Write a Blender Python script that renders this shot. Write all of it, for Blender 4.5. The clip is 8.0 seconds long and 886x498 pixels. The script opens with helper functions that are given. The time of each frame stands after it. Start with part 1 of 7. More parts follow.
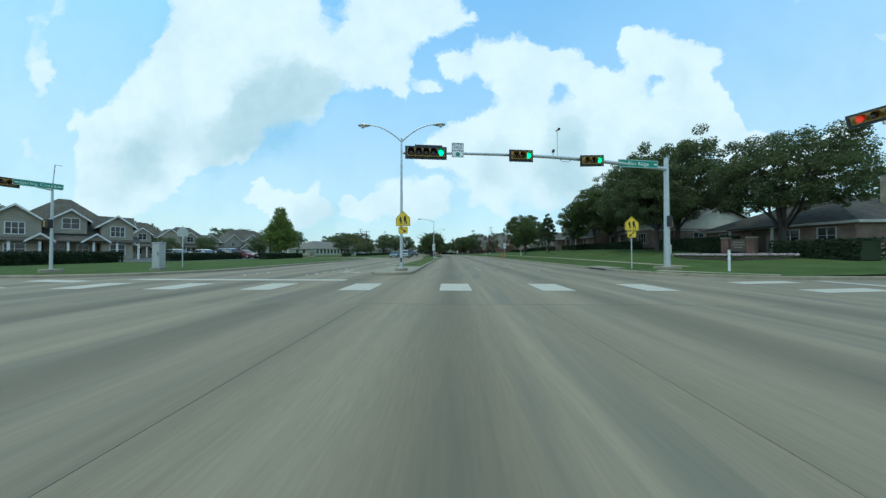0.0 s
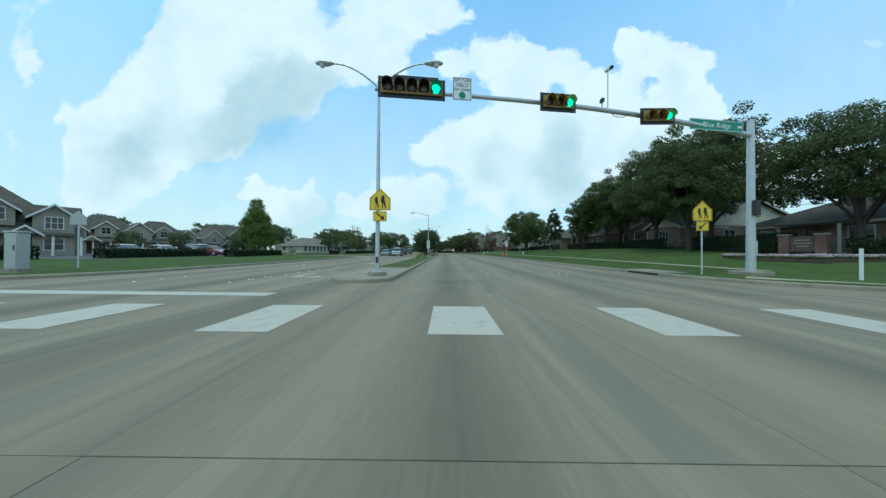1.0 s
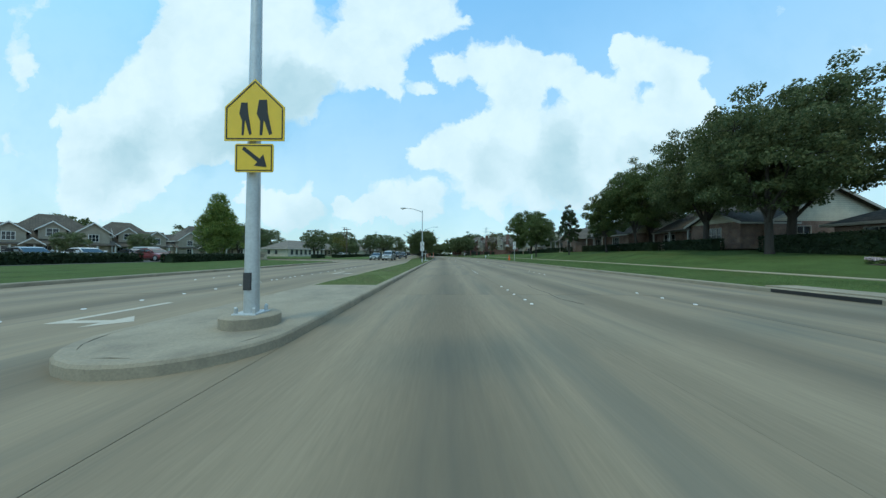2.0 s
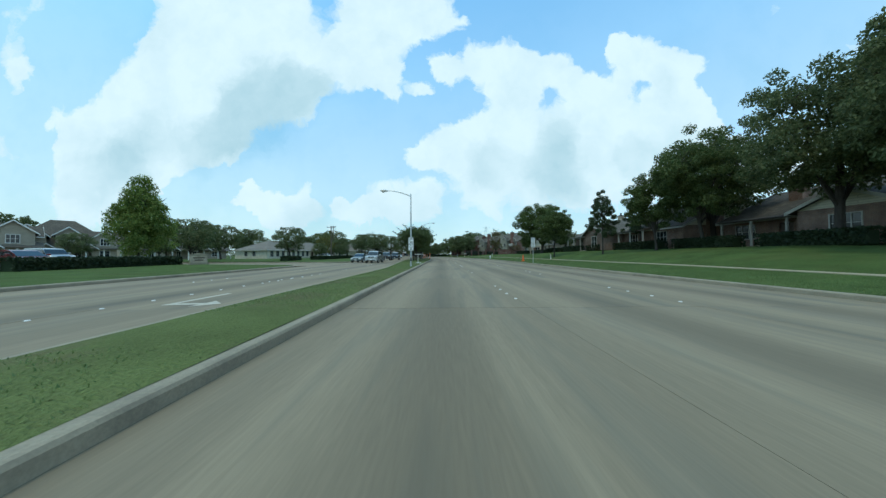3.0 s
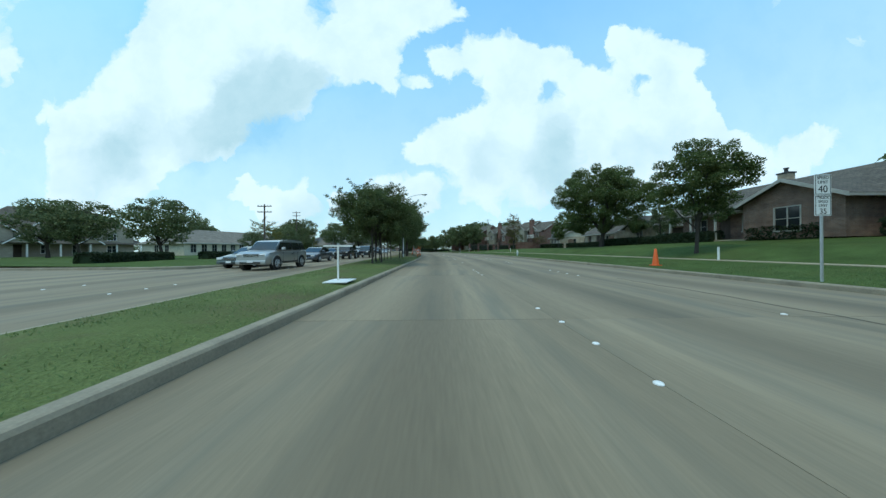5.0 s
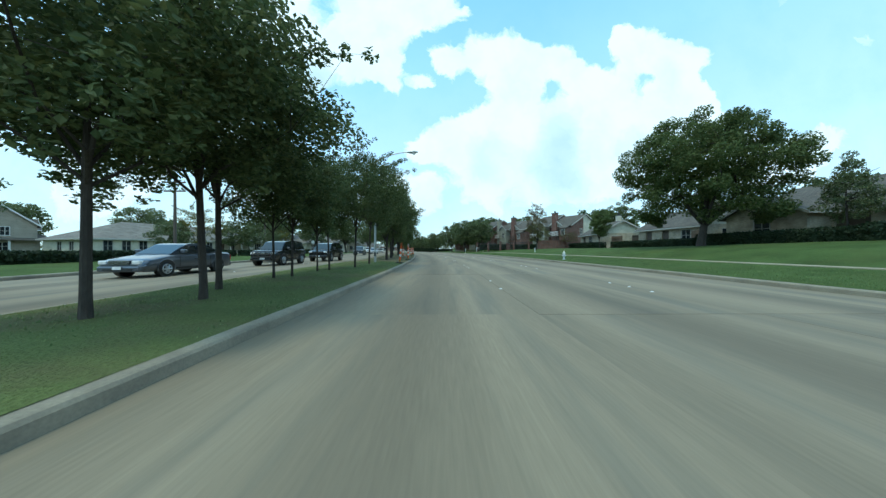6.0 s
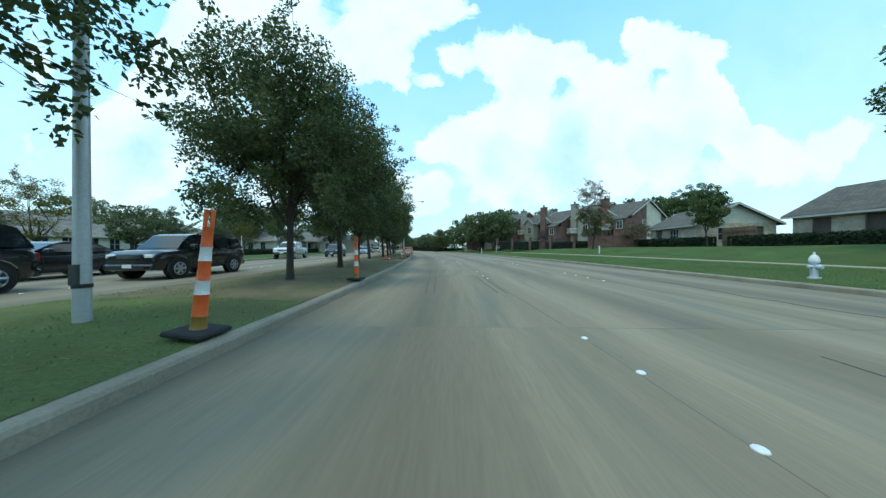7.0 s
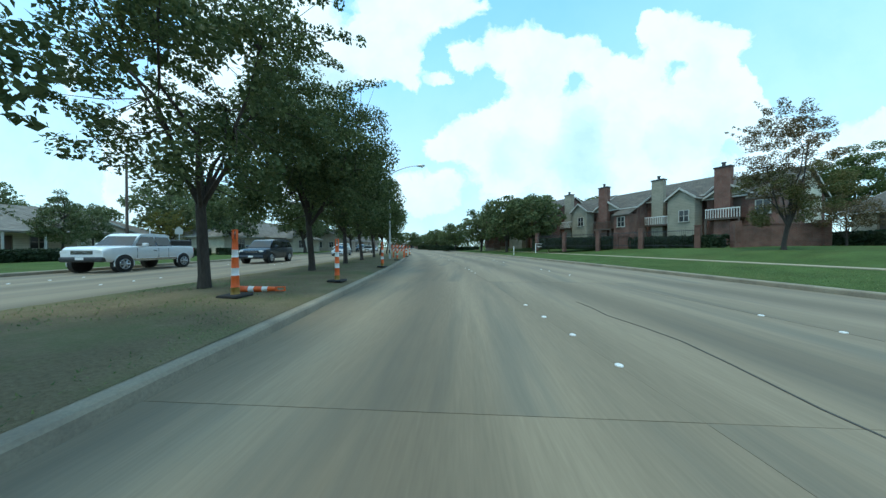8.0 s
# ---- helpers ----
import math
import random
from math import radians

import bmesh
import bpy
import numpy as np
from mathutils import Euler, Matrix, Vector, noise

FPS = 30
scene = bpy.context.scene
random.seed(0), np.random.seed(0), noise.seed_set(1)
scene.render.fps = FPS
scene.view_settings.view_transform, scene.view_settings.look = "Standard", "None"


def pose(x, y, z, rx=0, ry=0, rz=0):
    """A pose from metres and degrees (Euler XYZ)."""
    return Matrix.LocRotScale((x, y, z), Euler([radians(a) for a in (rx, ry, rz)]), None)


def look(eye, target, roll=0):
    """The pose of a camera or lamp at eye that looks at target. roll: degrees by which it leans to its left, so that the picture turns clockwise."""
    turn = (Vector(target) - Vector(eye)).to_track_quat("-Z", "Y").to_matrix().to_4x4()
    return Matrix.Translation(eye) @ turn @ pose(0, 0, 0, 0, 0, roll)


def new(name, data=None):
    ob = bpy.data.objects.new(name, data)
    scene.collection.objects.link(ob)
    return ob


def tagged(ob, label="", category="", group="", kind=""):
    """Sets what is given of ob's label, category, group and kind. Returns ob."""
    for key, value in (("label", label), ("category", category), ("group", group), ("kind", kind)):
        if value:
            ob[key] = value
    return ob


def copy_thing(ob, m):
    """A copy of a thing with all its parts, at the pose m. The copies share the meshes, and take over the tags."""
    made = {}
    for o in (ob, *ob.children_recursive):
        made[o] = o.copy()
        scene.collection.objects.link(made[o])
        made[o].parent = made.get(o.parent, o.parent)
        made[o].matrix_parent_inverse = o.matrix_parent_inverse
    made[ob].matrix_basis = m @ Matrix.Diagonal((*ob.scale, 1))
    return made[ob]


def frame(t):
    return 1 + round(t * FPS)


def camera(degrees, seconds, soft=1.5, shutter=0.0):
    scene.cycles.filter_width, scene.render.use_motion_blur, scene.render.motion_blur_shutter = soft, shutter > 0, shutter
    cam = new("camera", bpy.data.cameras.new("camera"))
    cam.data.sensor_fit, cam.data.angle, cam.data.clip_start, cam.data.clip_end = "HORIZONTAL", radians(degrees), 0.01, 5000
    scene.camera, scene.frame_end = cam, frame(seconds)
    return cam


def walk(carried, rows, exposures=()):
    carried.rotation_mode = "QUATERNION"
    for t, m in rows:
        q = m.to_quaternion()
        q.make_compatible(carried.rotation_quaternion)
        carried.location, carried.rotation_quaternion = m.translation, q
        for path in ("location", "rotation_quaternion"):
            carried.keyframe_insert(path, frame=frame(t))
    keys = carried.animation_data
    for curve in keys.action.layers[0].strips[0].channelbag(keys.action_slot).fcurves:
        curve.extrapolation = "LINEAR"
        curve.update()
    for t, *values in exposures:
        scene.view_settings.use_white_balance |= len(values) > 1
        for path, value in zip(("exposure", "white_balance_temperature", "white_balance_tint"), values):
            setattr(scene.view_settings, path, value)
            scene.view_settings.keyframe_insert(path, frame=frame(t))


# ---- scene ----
cam = camera(117.06, 8.0, soft=1.4)
walk(cam, [
    (0, pose(-0.025, -9.434, 1.218, 90.753, 0.030, 1.353)),
    (0.5, pose(-0.086, -7.195, 1.194, 90.854, -0.093, 0.836)),
    (1, pose(-0.117, -4.501, 1.154, 90.439, -0.400, 0.442)),
    (1.5, pose(-0.113, -1.335, 1.170, 91.043, -0.413, 0.195)),
    (3, pose(0.081, 11.925, 1.191, 91.181, 0.275, -0.225)),
    (3.5, pose(0.117, 17.328, 1.197, 91.498, 0.450, -0.196)),
    (4, pose(0.121, 23.189, 1.158, 90.985, 0.402, -0.224)),
    (4.5, pose(0.152, 29.473, 1.110, 90.339, 0.400, -0.616)),
    (6, pose(0.349, 50.750, 1.144, 90.038, 0.064, -0.183)),
    (6.5, pose(0.331, 58.538, 1.142, 90.035, 0.111, 0.486)),
    (7, pose(0.199, 66.574, 1.143, 89.849, 0.058, 1.579)),
    (7.5, pose(-0.153, 74.904, 1.172, 89.365, 0.086, 3.006)),
    (8, pose(-0.673, 83.537, 1.212, 89.523, -0.009, 3.676)),
], exposures=[(0.0, -0.38, 6300, -1), (4.5, -0.38, 6300, -1), (6.0, -0.02, 6200, -3), (8.0, 0.02, 6050, -3)])

# ---------- world and sun ----------
SUN_ELEV, SUN_AZ = 68.0, 215.0      # degrees; azimuth clockwise from the road's direction (+y)


def build_world():
    w = bpy.data.worlds.new("sky")
    scene.world = w
    w.use_nodes = True
    nt = w.node_tree
    nt.nodes.clear()
    N, L = nt.nodes.new, nt.links.new
    out, bg = N("ShaderNodeOutputWorld"), N("ShaderNodeBackground")
    sky = N("ShaderNodeTexSky")
    sky.sky_type, sky.sun_disc = "NISHITA", False
    sky.sun_elevation, sky.sun_rotation = radians(SUN_ELEV), radians(SUN_AZ)
    sky.air_density, sky.dust_density, sky.ozone_density = 1.0, 0.6, 1.5
    co = N("ShaderNodeTexCoord")
    sep = N("ShaderNodeSeparateXYZ")
    L(co.outputs["Generated"], sep.inputs[0])

    def m(op, a, b=None, clamp=False):
        n = N("ShaderNodeMath")
        n.operation, n.use_clamp = op, clamp
        for i, v in enumerate((a, b)):
            if v is None:
                continue
            if isinstance(v, (int, float)):
                n.inputs[i].default_value = v
            else:
                L(v, n.inputs[i])
        return n.outputs[0]

    # the half of the sky ahead, laid onto an upright plane: u to the right, v up
    ahead = m("MAXIMUM", sep.outputs[1], 0.2)
    flat = N("ShaderNodeCombineXYZ")
    L(m("DIVIDE", sep.outputs[0], ahead), flat.inputs[0])
    L(m("DIVIDE", sep.outputs[2], ahead), flat.inputs[1])

    def fbm(src, scale, detail, rough, socket="Fac"):
        n = N("ShaderNodeTexNoise")
        n.inputs["Scale"].default_value, n.inputs["Detail"].default_value, n.inputs["Roughness"].default_value = scale, detail, rough
        L(src, n.inputs["Vector"])
        return n.outputs[socket]

    def pushed(src, scale, detail, amount):
        """src shifted by turbulence."""
        off, add = N("ShaderNodeVectorMath"), N("ShaderNodeVectorMath")
        off.operation, add.operation = "MULTIPLY_ADD", "ADD"
        off.inputs[1].default_value, off.inputs[2].default_value = (amount, amount, 0), (-amount / 2, -amount / 2, 0)
        L(fbm(src, scale, detail, 0.55, "Color"), off.inputs[0])
        L(src, add.inputs[0])
        L(off.outputs[0], add.inputs[1])
        return add.outputs[0]

    def smooth(v, lo, hi, top=1.0):
        n = N("ShaderNodeMapRange")
        n.interpolation_type = "SMOOTHSTEP"
        n.inputs["From Min"].default_value, n.inputs["From Max"].default_value, n.inputs["To Max"].default_value = lo, hi, top
        L(v, n.inputs["Value"])
        return n.outputs[0]

    def heap(src, puffs, inner=0.2, outer=1.45):
        """Sum of soft round puffs (u, v, radius in hundredths, weight)."""
        total = None
        for pu, pv, rad, wt in puffs:
            dist = N("ShaderNodeVectorMath")
            dist.operation = "DISTANCE"
            L(src, dist.inputs[0])
            dist.inputs[1].default_value = (pu / 100, pv / 100, 0)
            one = smooth(dist.outputs["Value"], rad / 100 * outer, rad / 100 * inner, wt)
            total = one if total is None else m("ADD", total, one)
        return total

    billow = pushed(pushed(flat.outputs[0], 9.0, 6, 0.13), 34.0, 5, 0.05)
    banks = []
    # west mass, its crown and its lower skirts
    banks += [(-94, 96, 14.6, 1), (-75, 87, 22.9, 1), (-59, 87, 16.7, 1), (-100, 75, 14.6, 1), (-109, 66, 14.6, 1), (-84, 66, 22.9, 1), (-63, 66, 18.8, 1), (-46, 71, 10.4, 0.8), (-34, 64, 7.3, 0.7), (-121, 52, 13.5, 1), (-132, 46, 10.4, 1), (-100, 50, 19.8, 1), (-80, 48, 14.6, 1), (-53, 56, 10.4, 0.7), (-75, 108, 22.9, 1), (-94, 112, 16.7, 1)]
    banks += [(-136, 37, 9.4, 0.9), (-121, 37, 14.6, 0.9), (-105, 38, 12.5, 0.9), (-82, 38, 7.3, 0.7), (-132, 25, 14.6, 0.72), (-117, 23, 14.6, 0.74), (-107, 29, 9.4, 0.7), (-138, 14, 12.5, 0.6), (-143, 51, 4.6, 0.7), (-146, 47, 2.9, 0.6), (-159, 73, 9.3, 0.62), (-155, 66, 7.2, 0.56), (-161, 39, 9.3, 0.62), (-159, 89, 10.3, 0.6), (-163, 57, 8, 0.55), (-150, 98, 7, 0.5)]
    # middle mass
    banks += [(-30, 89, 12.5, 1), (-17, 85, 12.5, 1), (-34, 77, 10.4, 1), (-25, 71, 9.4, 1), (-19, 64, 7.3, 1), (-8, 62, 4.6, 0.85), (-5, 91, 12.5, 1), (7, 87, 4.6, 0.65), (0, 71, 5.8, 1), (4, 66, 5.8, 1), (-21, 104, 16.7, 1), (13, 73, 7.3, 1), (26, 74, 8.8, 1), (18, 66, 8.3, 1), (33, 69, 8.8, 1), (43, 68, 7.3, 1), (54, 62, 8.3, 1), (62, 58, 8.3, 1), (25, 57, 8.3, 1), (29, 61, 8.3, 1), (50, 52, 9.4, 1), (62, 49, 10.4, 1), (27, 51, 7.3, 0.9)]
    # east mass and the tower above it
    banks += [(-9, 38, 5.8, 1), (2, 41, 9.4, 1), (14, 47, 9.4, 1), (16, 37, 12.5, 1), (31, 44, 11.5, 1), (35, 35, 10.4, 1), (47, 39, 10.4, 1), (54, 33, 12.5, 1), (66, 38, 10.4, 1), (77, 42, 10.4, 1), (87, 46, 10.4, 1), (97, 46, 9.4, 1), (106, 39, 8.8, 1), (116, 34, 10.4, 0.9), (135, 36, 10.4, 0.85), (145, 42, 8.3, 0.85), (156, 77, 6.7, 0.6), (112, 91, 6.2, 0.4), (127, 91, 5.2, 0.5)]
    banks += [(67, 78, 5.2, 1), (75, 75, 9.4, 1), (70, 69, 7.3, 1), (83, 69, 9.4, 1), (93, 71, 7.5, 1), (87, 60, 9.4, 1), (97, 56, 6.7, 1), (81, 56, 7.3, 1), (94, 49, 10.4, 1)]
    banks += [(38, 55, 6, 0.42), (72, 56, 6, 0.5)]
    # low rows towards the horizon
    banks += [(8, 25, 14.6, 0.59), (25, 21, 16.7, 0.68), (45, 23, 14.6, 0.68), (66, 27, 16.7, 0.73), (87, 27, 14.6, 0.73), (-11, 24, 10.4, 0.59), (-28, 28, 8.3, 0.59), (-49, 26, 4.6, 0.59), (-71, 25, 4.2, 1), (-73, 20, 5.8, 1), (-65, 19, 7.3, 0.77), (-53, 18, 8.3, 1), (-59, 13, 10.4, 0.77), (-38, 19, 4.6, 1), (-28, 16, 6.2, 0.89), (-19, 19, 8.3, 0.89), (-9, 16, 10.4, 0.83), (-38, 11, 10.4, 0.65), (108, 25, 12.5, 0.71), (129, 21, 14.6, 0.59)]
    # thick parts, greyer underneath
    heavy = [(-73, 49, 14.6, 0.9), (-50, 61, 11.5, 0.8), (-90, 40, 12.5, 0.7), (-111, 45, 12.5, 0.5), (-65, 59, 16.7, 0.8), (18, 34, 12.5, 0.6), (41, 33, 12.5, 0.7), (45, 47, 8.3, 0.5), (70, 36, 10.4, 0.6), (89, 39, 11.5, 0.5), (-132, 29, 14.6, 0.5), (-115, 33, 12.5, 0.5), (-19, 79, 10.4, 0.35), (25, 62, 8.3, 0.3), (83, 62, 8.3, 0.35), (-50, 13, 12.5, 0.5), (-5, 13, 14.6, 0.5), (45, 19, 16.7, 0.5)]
    fine = fbm(billow, 11.0, 9, 0.62)
    big = fbm(flat.outputs[0], 4.0, 4, 0.55)
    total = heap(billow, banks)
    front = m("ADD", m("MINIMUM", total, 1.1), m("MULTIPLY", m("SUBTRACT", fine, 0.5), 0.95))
    # the rest of the sky, behind and overhead
    rest = smooth(fbm(co.outputs["Generated"], 3.2, 6, 0.55), 0.44, 0.6)
    mask = smooth(sep.outputs[1], 0.25, 0.45)
    side = N("ShaderNodeMix")
    L(mask, side.inputs[0])
    L(rest, side.inputs[2])
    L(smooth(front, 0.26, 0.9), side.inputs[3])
    body = side.outputs[0]
    # thin veil that whitens the lower sky
    veil = N("ShaderNodeMapRange")
    veil.inputs["From Min"].default_value, veil.inputs["From Max"].default_value = 0.8, 0.0
    veil.inputs["To Max"].default_value = 0.78
    L(sep.outputs[2], veil.inputs["Value"])
    cover = m("MAXIMUM", body, veil.outputs[0], True)
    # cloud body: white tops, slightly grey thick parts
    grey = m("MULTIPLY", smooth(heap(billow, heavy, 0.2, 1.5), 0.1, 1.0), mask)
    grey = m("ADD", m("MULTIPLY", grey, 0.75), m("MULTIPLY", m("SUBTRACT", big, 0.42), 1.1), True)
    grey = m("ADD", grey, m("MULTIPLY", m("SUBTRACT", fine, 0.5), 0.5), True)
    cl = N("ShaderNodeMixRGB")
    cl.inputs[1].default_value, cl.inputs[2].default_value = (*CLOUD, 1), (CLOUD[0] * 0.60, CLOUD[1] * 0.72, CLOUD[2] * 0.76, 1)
    L(grey, cl.inputs[0])
    clear = N("ShaderNodeMixRGB")
    clear.blend_type = "MULTIPLY"
    clear.inputs[0].default_value = 1.0
    clear.inputs[2].default_value = (*BLUE, 1)
    haze = N("ShaderNodeMapRange")
    haze.inputs["From Max"].default_value = 0.55
    haze.inputs["To Min"].default_value, haze.inputs["To Max"].default_value = 0.34, 1.0
    L(sep.outputs[2], haze.inputs["Value"])
    thin = N("ShaderNodeVectorMath")
    thin.operation = "SCALE"
    L(sky.outputs[0], thin.inputs[0])
    L(haze.outputs[0], thin.inputs["Scale"])
    L(thin.outputs[0], clear.inputs[1])
    mix = N("ShaderNodeMixRGB")
    L(cover, mix.inputs[0])
    L(clear.outputs[0], mix.inputs[1])
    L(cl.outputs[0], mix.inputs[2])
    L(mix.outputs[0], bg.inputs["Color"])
    bg.inputs["Strength"].default_value = SKY
    L(bg.outputs[0], out.inputs[0])


SKY = 0.15
BLUE = (1.68, 2.78, 2.85)        # clear summer haze: the blue between the clouds is pale
CLOUD = (6.9, 8.15, 9.2)
build_world()
sun_data = bpy.data.lights.new("sun", "SUN")
sun_data.energy, sun_data.angle, sun_data.color = 1.25, radians(11), (1.0, 0.86, 0.62)
_el, _az = radians(SUN_ELEV), radians(SUN_AZ)
sun_dir = Vector((math.sin(_az) * math.cos(_el), math.cos(_az) * math.cos(_el), math.sin(_el)))
sun = new("sun", sun_data)
sun.matrix_world = look(sun_dir * 200, (0, 0, 0))


# ---------- materials ----------
def mat(name, base, rough=0.8, metal=0.0, vary=0.25, scale=6.0, fine=60.0, bump=0.15, dist=0.01, tint=None, random_obj=0.0, island=0.0,
        stretch=(1, 1, 1), spec=0.5, stains=None, coat=0.0):
    """A surface with variation at two scales and fine relief; stains: (colour, scale, amount)."""
    ma = bpy.data.materials.new(name)
    ma.use_nodes = True
    nt = ma.node_tree
    N, L = nt.nodes.new, nt.links.new
    b = nt.nodes["Principled BSDF"]
    b.inputs["Roughness"].default_value = rough
    b.inputs["Metallic"].default_value = metal
    b.inputs["Specular IOR Level"].default_value = spec
    b.inputs["Coat Weight"].default_value = coat
    co = N("ShaderNodeTexCoord")
    mp = N("ShaderNodeMapping")
    mp.inputs["Scale"].default_value = stretch
    L(co.outputs["Object"], mp.inputs[0])
    n1, n2 = N("ShaderNodeTexNoise"), N("ShaderNodeTexNoise")
    n1.inputs["Scale"].default_value, n1.inputs["Detail"].default_value, n1.inputs["Roughness"].default_value = scale, 5, 0.6
    n2.inputs["Scale"].default_value, n2.inputs["Detail"].default_value = fine, 3
    L(mp.outputs[0], n1.inputs["Vector"])
    L(mp.outputs[0], n2.inputs["Vector"])
    dark = tuple(c * (1 - vary) for c in base)
    light = tuple(min(1, c * (1 + vary)) for c in (tint or base))
    mx = N("ShaderNodeMixRGB")
    mx.inputs[1].default_value, mx.inputs[2].default_value = (*dark, 1), (*light, 1)
    ad = N("ShaderNodeMath")
    ad.operation = "MULTIPLY_ADD"
    ad.inputs[1].default_value, ad.inputs[2].default_value = 0.45, 0.0
    L(n2.outputs["Fac"], ad.inputs[0])
    ad2 = N("ShaderNodeMath")
    ad2.operation, ad2.use_clamp = "MULTIPLY_ADD", True
    ad2.inputs[1].default_value = 0.55
    L(n1.outputs["Fac"], ad2.inputs[0])
    L(ad.outputs[0], ad2.inputs[2])
    st = N("ShaderNodeMapRange")
    st.inputs["From Min"].default_value, st.inputs["From Max"].default_value = 0.3, 0.7
    L(ad2.outputs[0], st.inputs["Value"])
    L(st.outputs[0], mx.inputs[0])
    colour = mx.outputs[0]
    if stains:
        n3 = N("ShaderNodeTexNoise")
        n3.inputs["Scale"].default_value, n3.inputs["Detail"].default_value, n3.inputs["Roughness"].default_value = stains[1], 6, 0.65
        L(mp.outputs[0], n3.inputs["Vector"])
        r3 = N("ShaderNodeMapRange")
        r3.inputs["From Min"].default_value, r3.inputs["From Max"].default_value = 0.5, 0.68
        r3.inputs["To Max"].default_value = stains[2]
        L(n3.outputs["Fac"], r3.inputs["Value"])
        sx = N("ShaderNodeMixRGB")
        L(r3.outputs[0], sx.inputs[0])
        L(colour, sx.inputs[1])
        sx.inputs[2].default_value = (*stains[0], 1)
        colour = sx.outputs[0]
    if random_obj or island:
        src = N("ShaderNodeObjectInfo").outputs["Random"] if random_obj else N("ShaderNodeNewGeometry").outputs["Random Per Island"]
        amount = random_obj or island
        hs = N("ShaderNodeHueSaturation")
        rv = N("ShaderNodeMapRange")
        rv.inputs["To Min"].default_value, rv.inputs["To Max"].default_value = 1 - amount, 1 + amount
        L(src, rv.inputs["Value"])
        L(rv.outputs[0], hs.inputs["Value"])
        if island:
            rh = N("ShaderNodeMapRange")
            rh.inputs["To Min"].default_value, rh.inputs["To Max"].default_value = 0.5 + 0.03, 0.5 - 0.03
            L(src, rh.inputs["Value"])
            L(rh.outputs[0], hs.inputs["Hue"])
        L(colour, hs.inputs["Color"])
        colour = hs.outputs[0]
    L(colour, b.inputs["Base Color"])
    if bump:
        bp = N("ShaderNodeBump")
        bp.inputs["Strength"].default_value, bp.inputs["Distance"].default_value = bump, dist
        L(n2.outputs["Fac"], bp.inputs["Height"])
        L(bp.outputs[0], b.inputs["Normal"])
    return ma


def leaf_mat(name, base, trans=0.3, spread=0.35):
    ma = mat(name, base, rough=0.62, vary=0.2, scale=1.2, fine=9, bump=0, island=spread, spec=0.25)
    nt = ma.node_tree
    b = nt.nodes["Principled BSDF"]
    link = b.inputs["Base Color"].links[0].from_socket
    tr, mx = nt.nodes.new("ShaderNodeBsdfTranslucent"), nt.nodes.new("ShaderNodeMixShader")
    nt.links.new(link, tr.inputs["Color"])
    mx.inputs[0].default_value = trans
    nt.links.new(b.outputs[0], mx.inputs[1])
    nt.links.new(tr.outputs[0], mx.inputs[2])
    nt.links.new(mx.outputs[0], nt.nodes["Material Output"].inputs[0])
    return ma


def brick_mat(name, c1, c2, mortar, scale=1.0, row=0.075, width=0.21, stain=0.3):
    """Coursed material for far walls and roofs, laid by the object's own metres along its face."""
    ma = bpy.data.materials.new(name)
    ma.use_nodes = True
    nt = ma.node_tree
    N, L = nt.nodes.new, nt.links.new
    b = nt.nodes["Principled BSDF"]
    b.inputs["Roughness"].default_value = 0.88
    b.inputs["Specular IOR Level"].default_value = 0.3
    co, sep, cmb = N("ShaderNodeTexCoord"), N("ShaderNodeSeparateXYZ"), N("ShaderNodeCombineXYZ")
    L(co.outputs["Object"], sep.inputs[0])
    ad = N("ShaderNodeMath")
    ad.operation = "ADD"
    L(sep.outputs[0], ad.inputs[0])
    L(sep.outputs[1], ad.inputs[1])
    L(ad.outputs[0], cmb.inputs[0])
    L(sep.outputs[2], cmb.inputs[1])
    br = N("ShaderNodeTexBrick")
    br.inputs["Scale"].default_value = scale
    br.inputs["Brick Width"].default_value, br.inputs["Row Height"].default_value = width, row
    br.inputs["Mortar Size"].default_value = row * 0.1
    br.inputs["Color1"].default_value, br.inputs["Color2"].default_value, br.inputs["Mortar"].default_value = (*c1, 1), (*c2, 1), (*mortar, 1)
    L(cmb.outputs[0], br.inputs["Vector"])
    n = N("ShaderNodeTexNoise")
    n.inputs["Scale"].default_value, n.inputs["Detail"].default_value = 1.3, 6
    L(co.outputs["Object"], n.inputs["Vector"])
    mr = N("ShaderNodeMapRange")
    mr.inputs["From Min"].default_value, mr.inputs["From Max"].default_value = 0.3, 0.7
    mr.inputs["To Min"].default_value, mr.inputs["To Max"].default_value = 1 - stain, 1 + stain
    L(n.outputs["Fac"], mr.inputs["Value"])
    hs = N("ShaderNodeHueSaturation")
    L(mr.outputs[0], hs.inputs["Value"])
    L(br.outputs["Color"], hs.inputs["Color"])
    L(hs.outputs[0], b.inputs["Base Color"])
    bp = N("ShaderNodeBump")
    bp.inputs["Strength"].default_value, bp.inputs["Distance"].default_value = 0.4, 0.01
    L(br.outputs["Fac"], bp.inputs["Height"])
    bp.invert = True
    L(bp.outputs[0], b.inputs["Normal"])
    return ma


def glow_mat(name, colour, strength):
    ma = bpy.data.materials.new(name)
    ma.use_nodes = True
    b = ma.node_tree.nodes["Principled BSDF"]
    b.inputs["Base Color"].default_value = (*colour, 1)
    b.inputs["Emission Color"].default_value = (*colour, 1)
    b.inputs["Emission Strength"].default_value = strength
    b.inputs["Roughness"].default_value = 0.3
    return ma


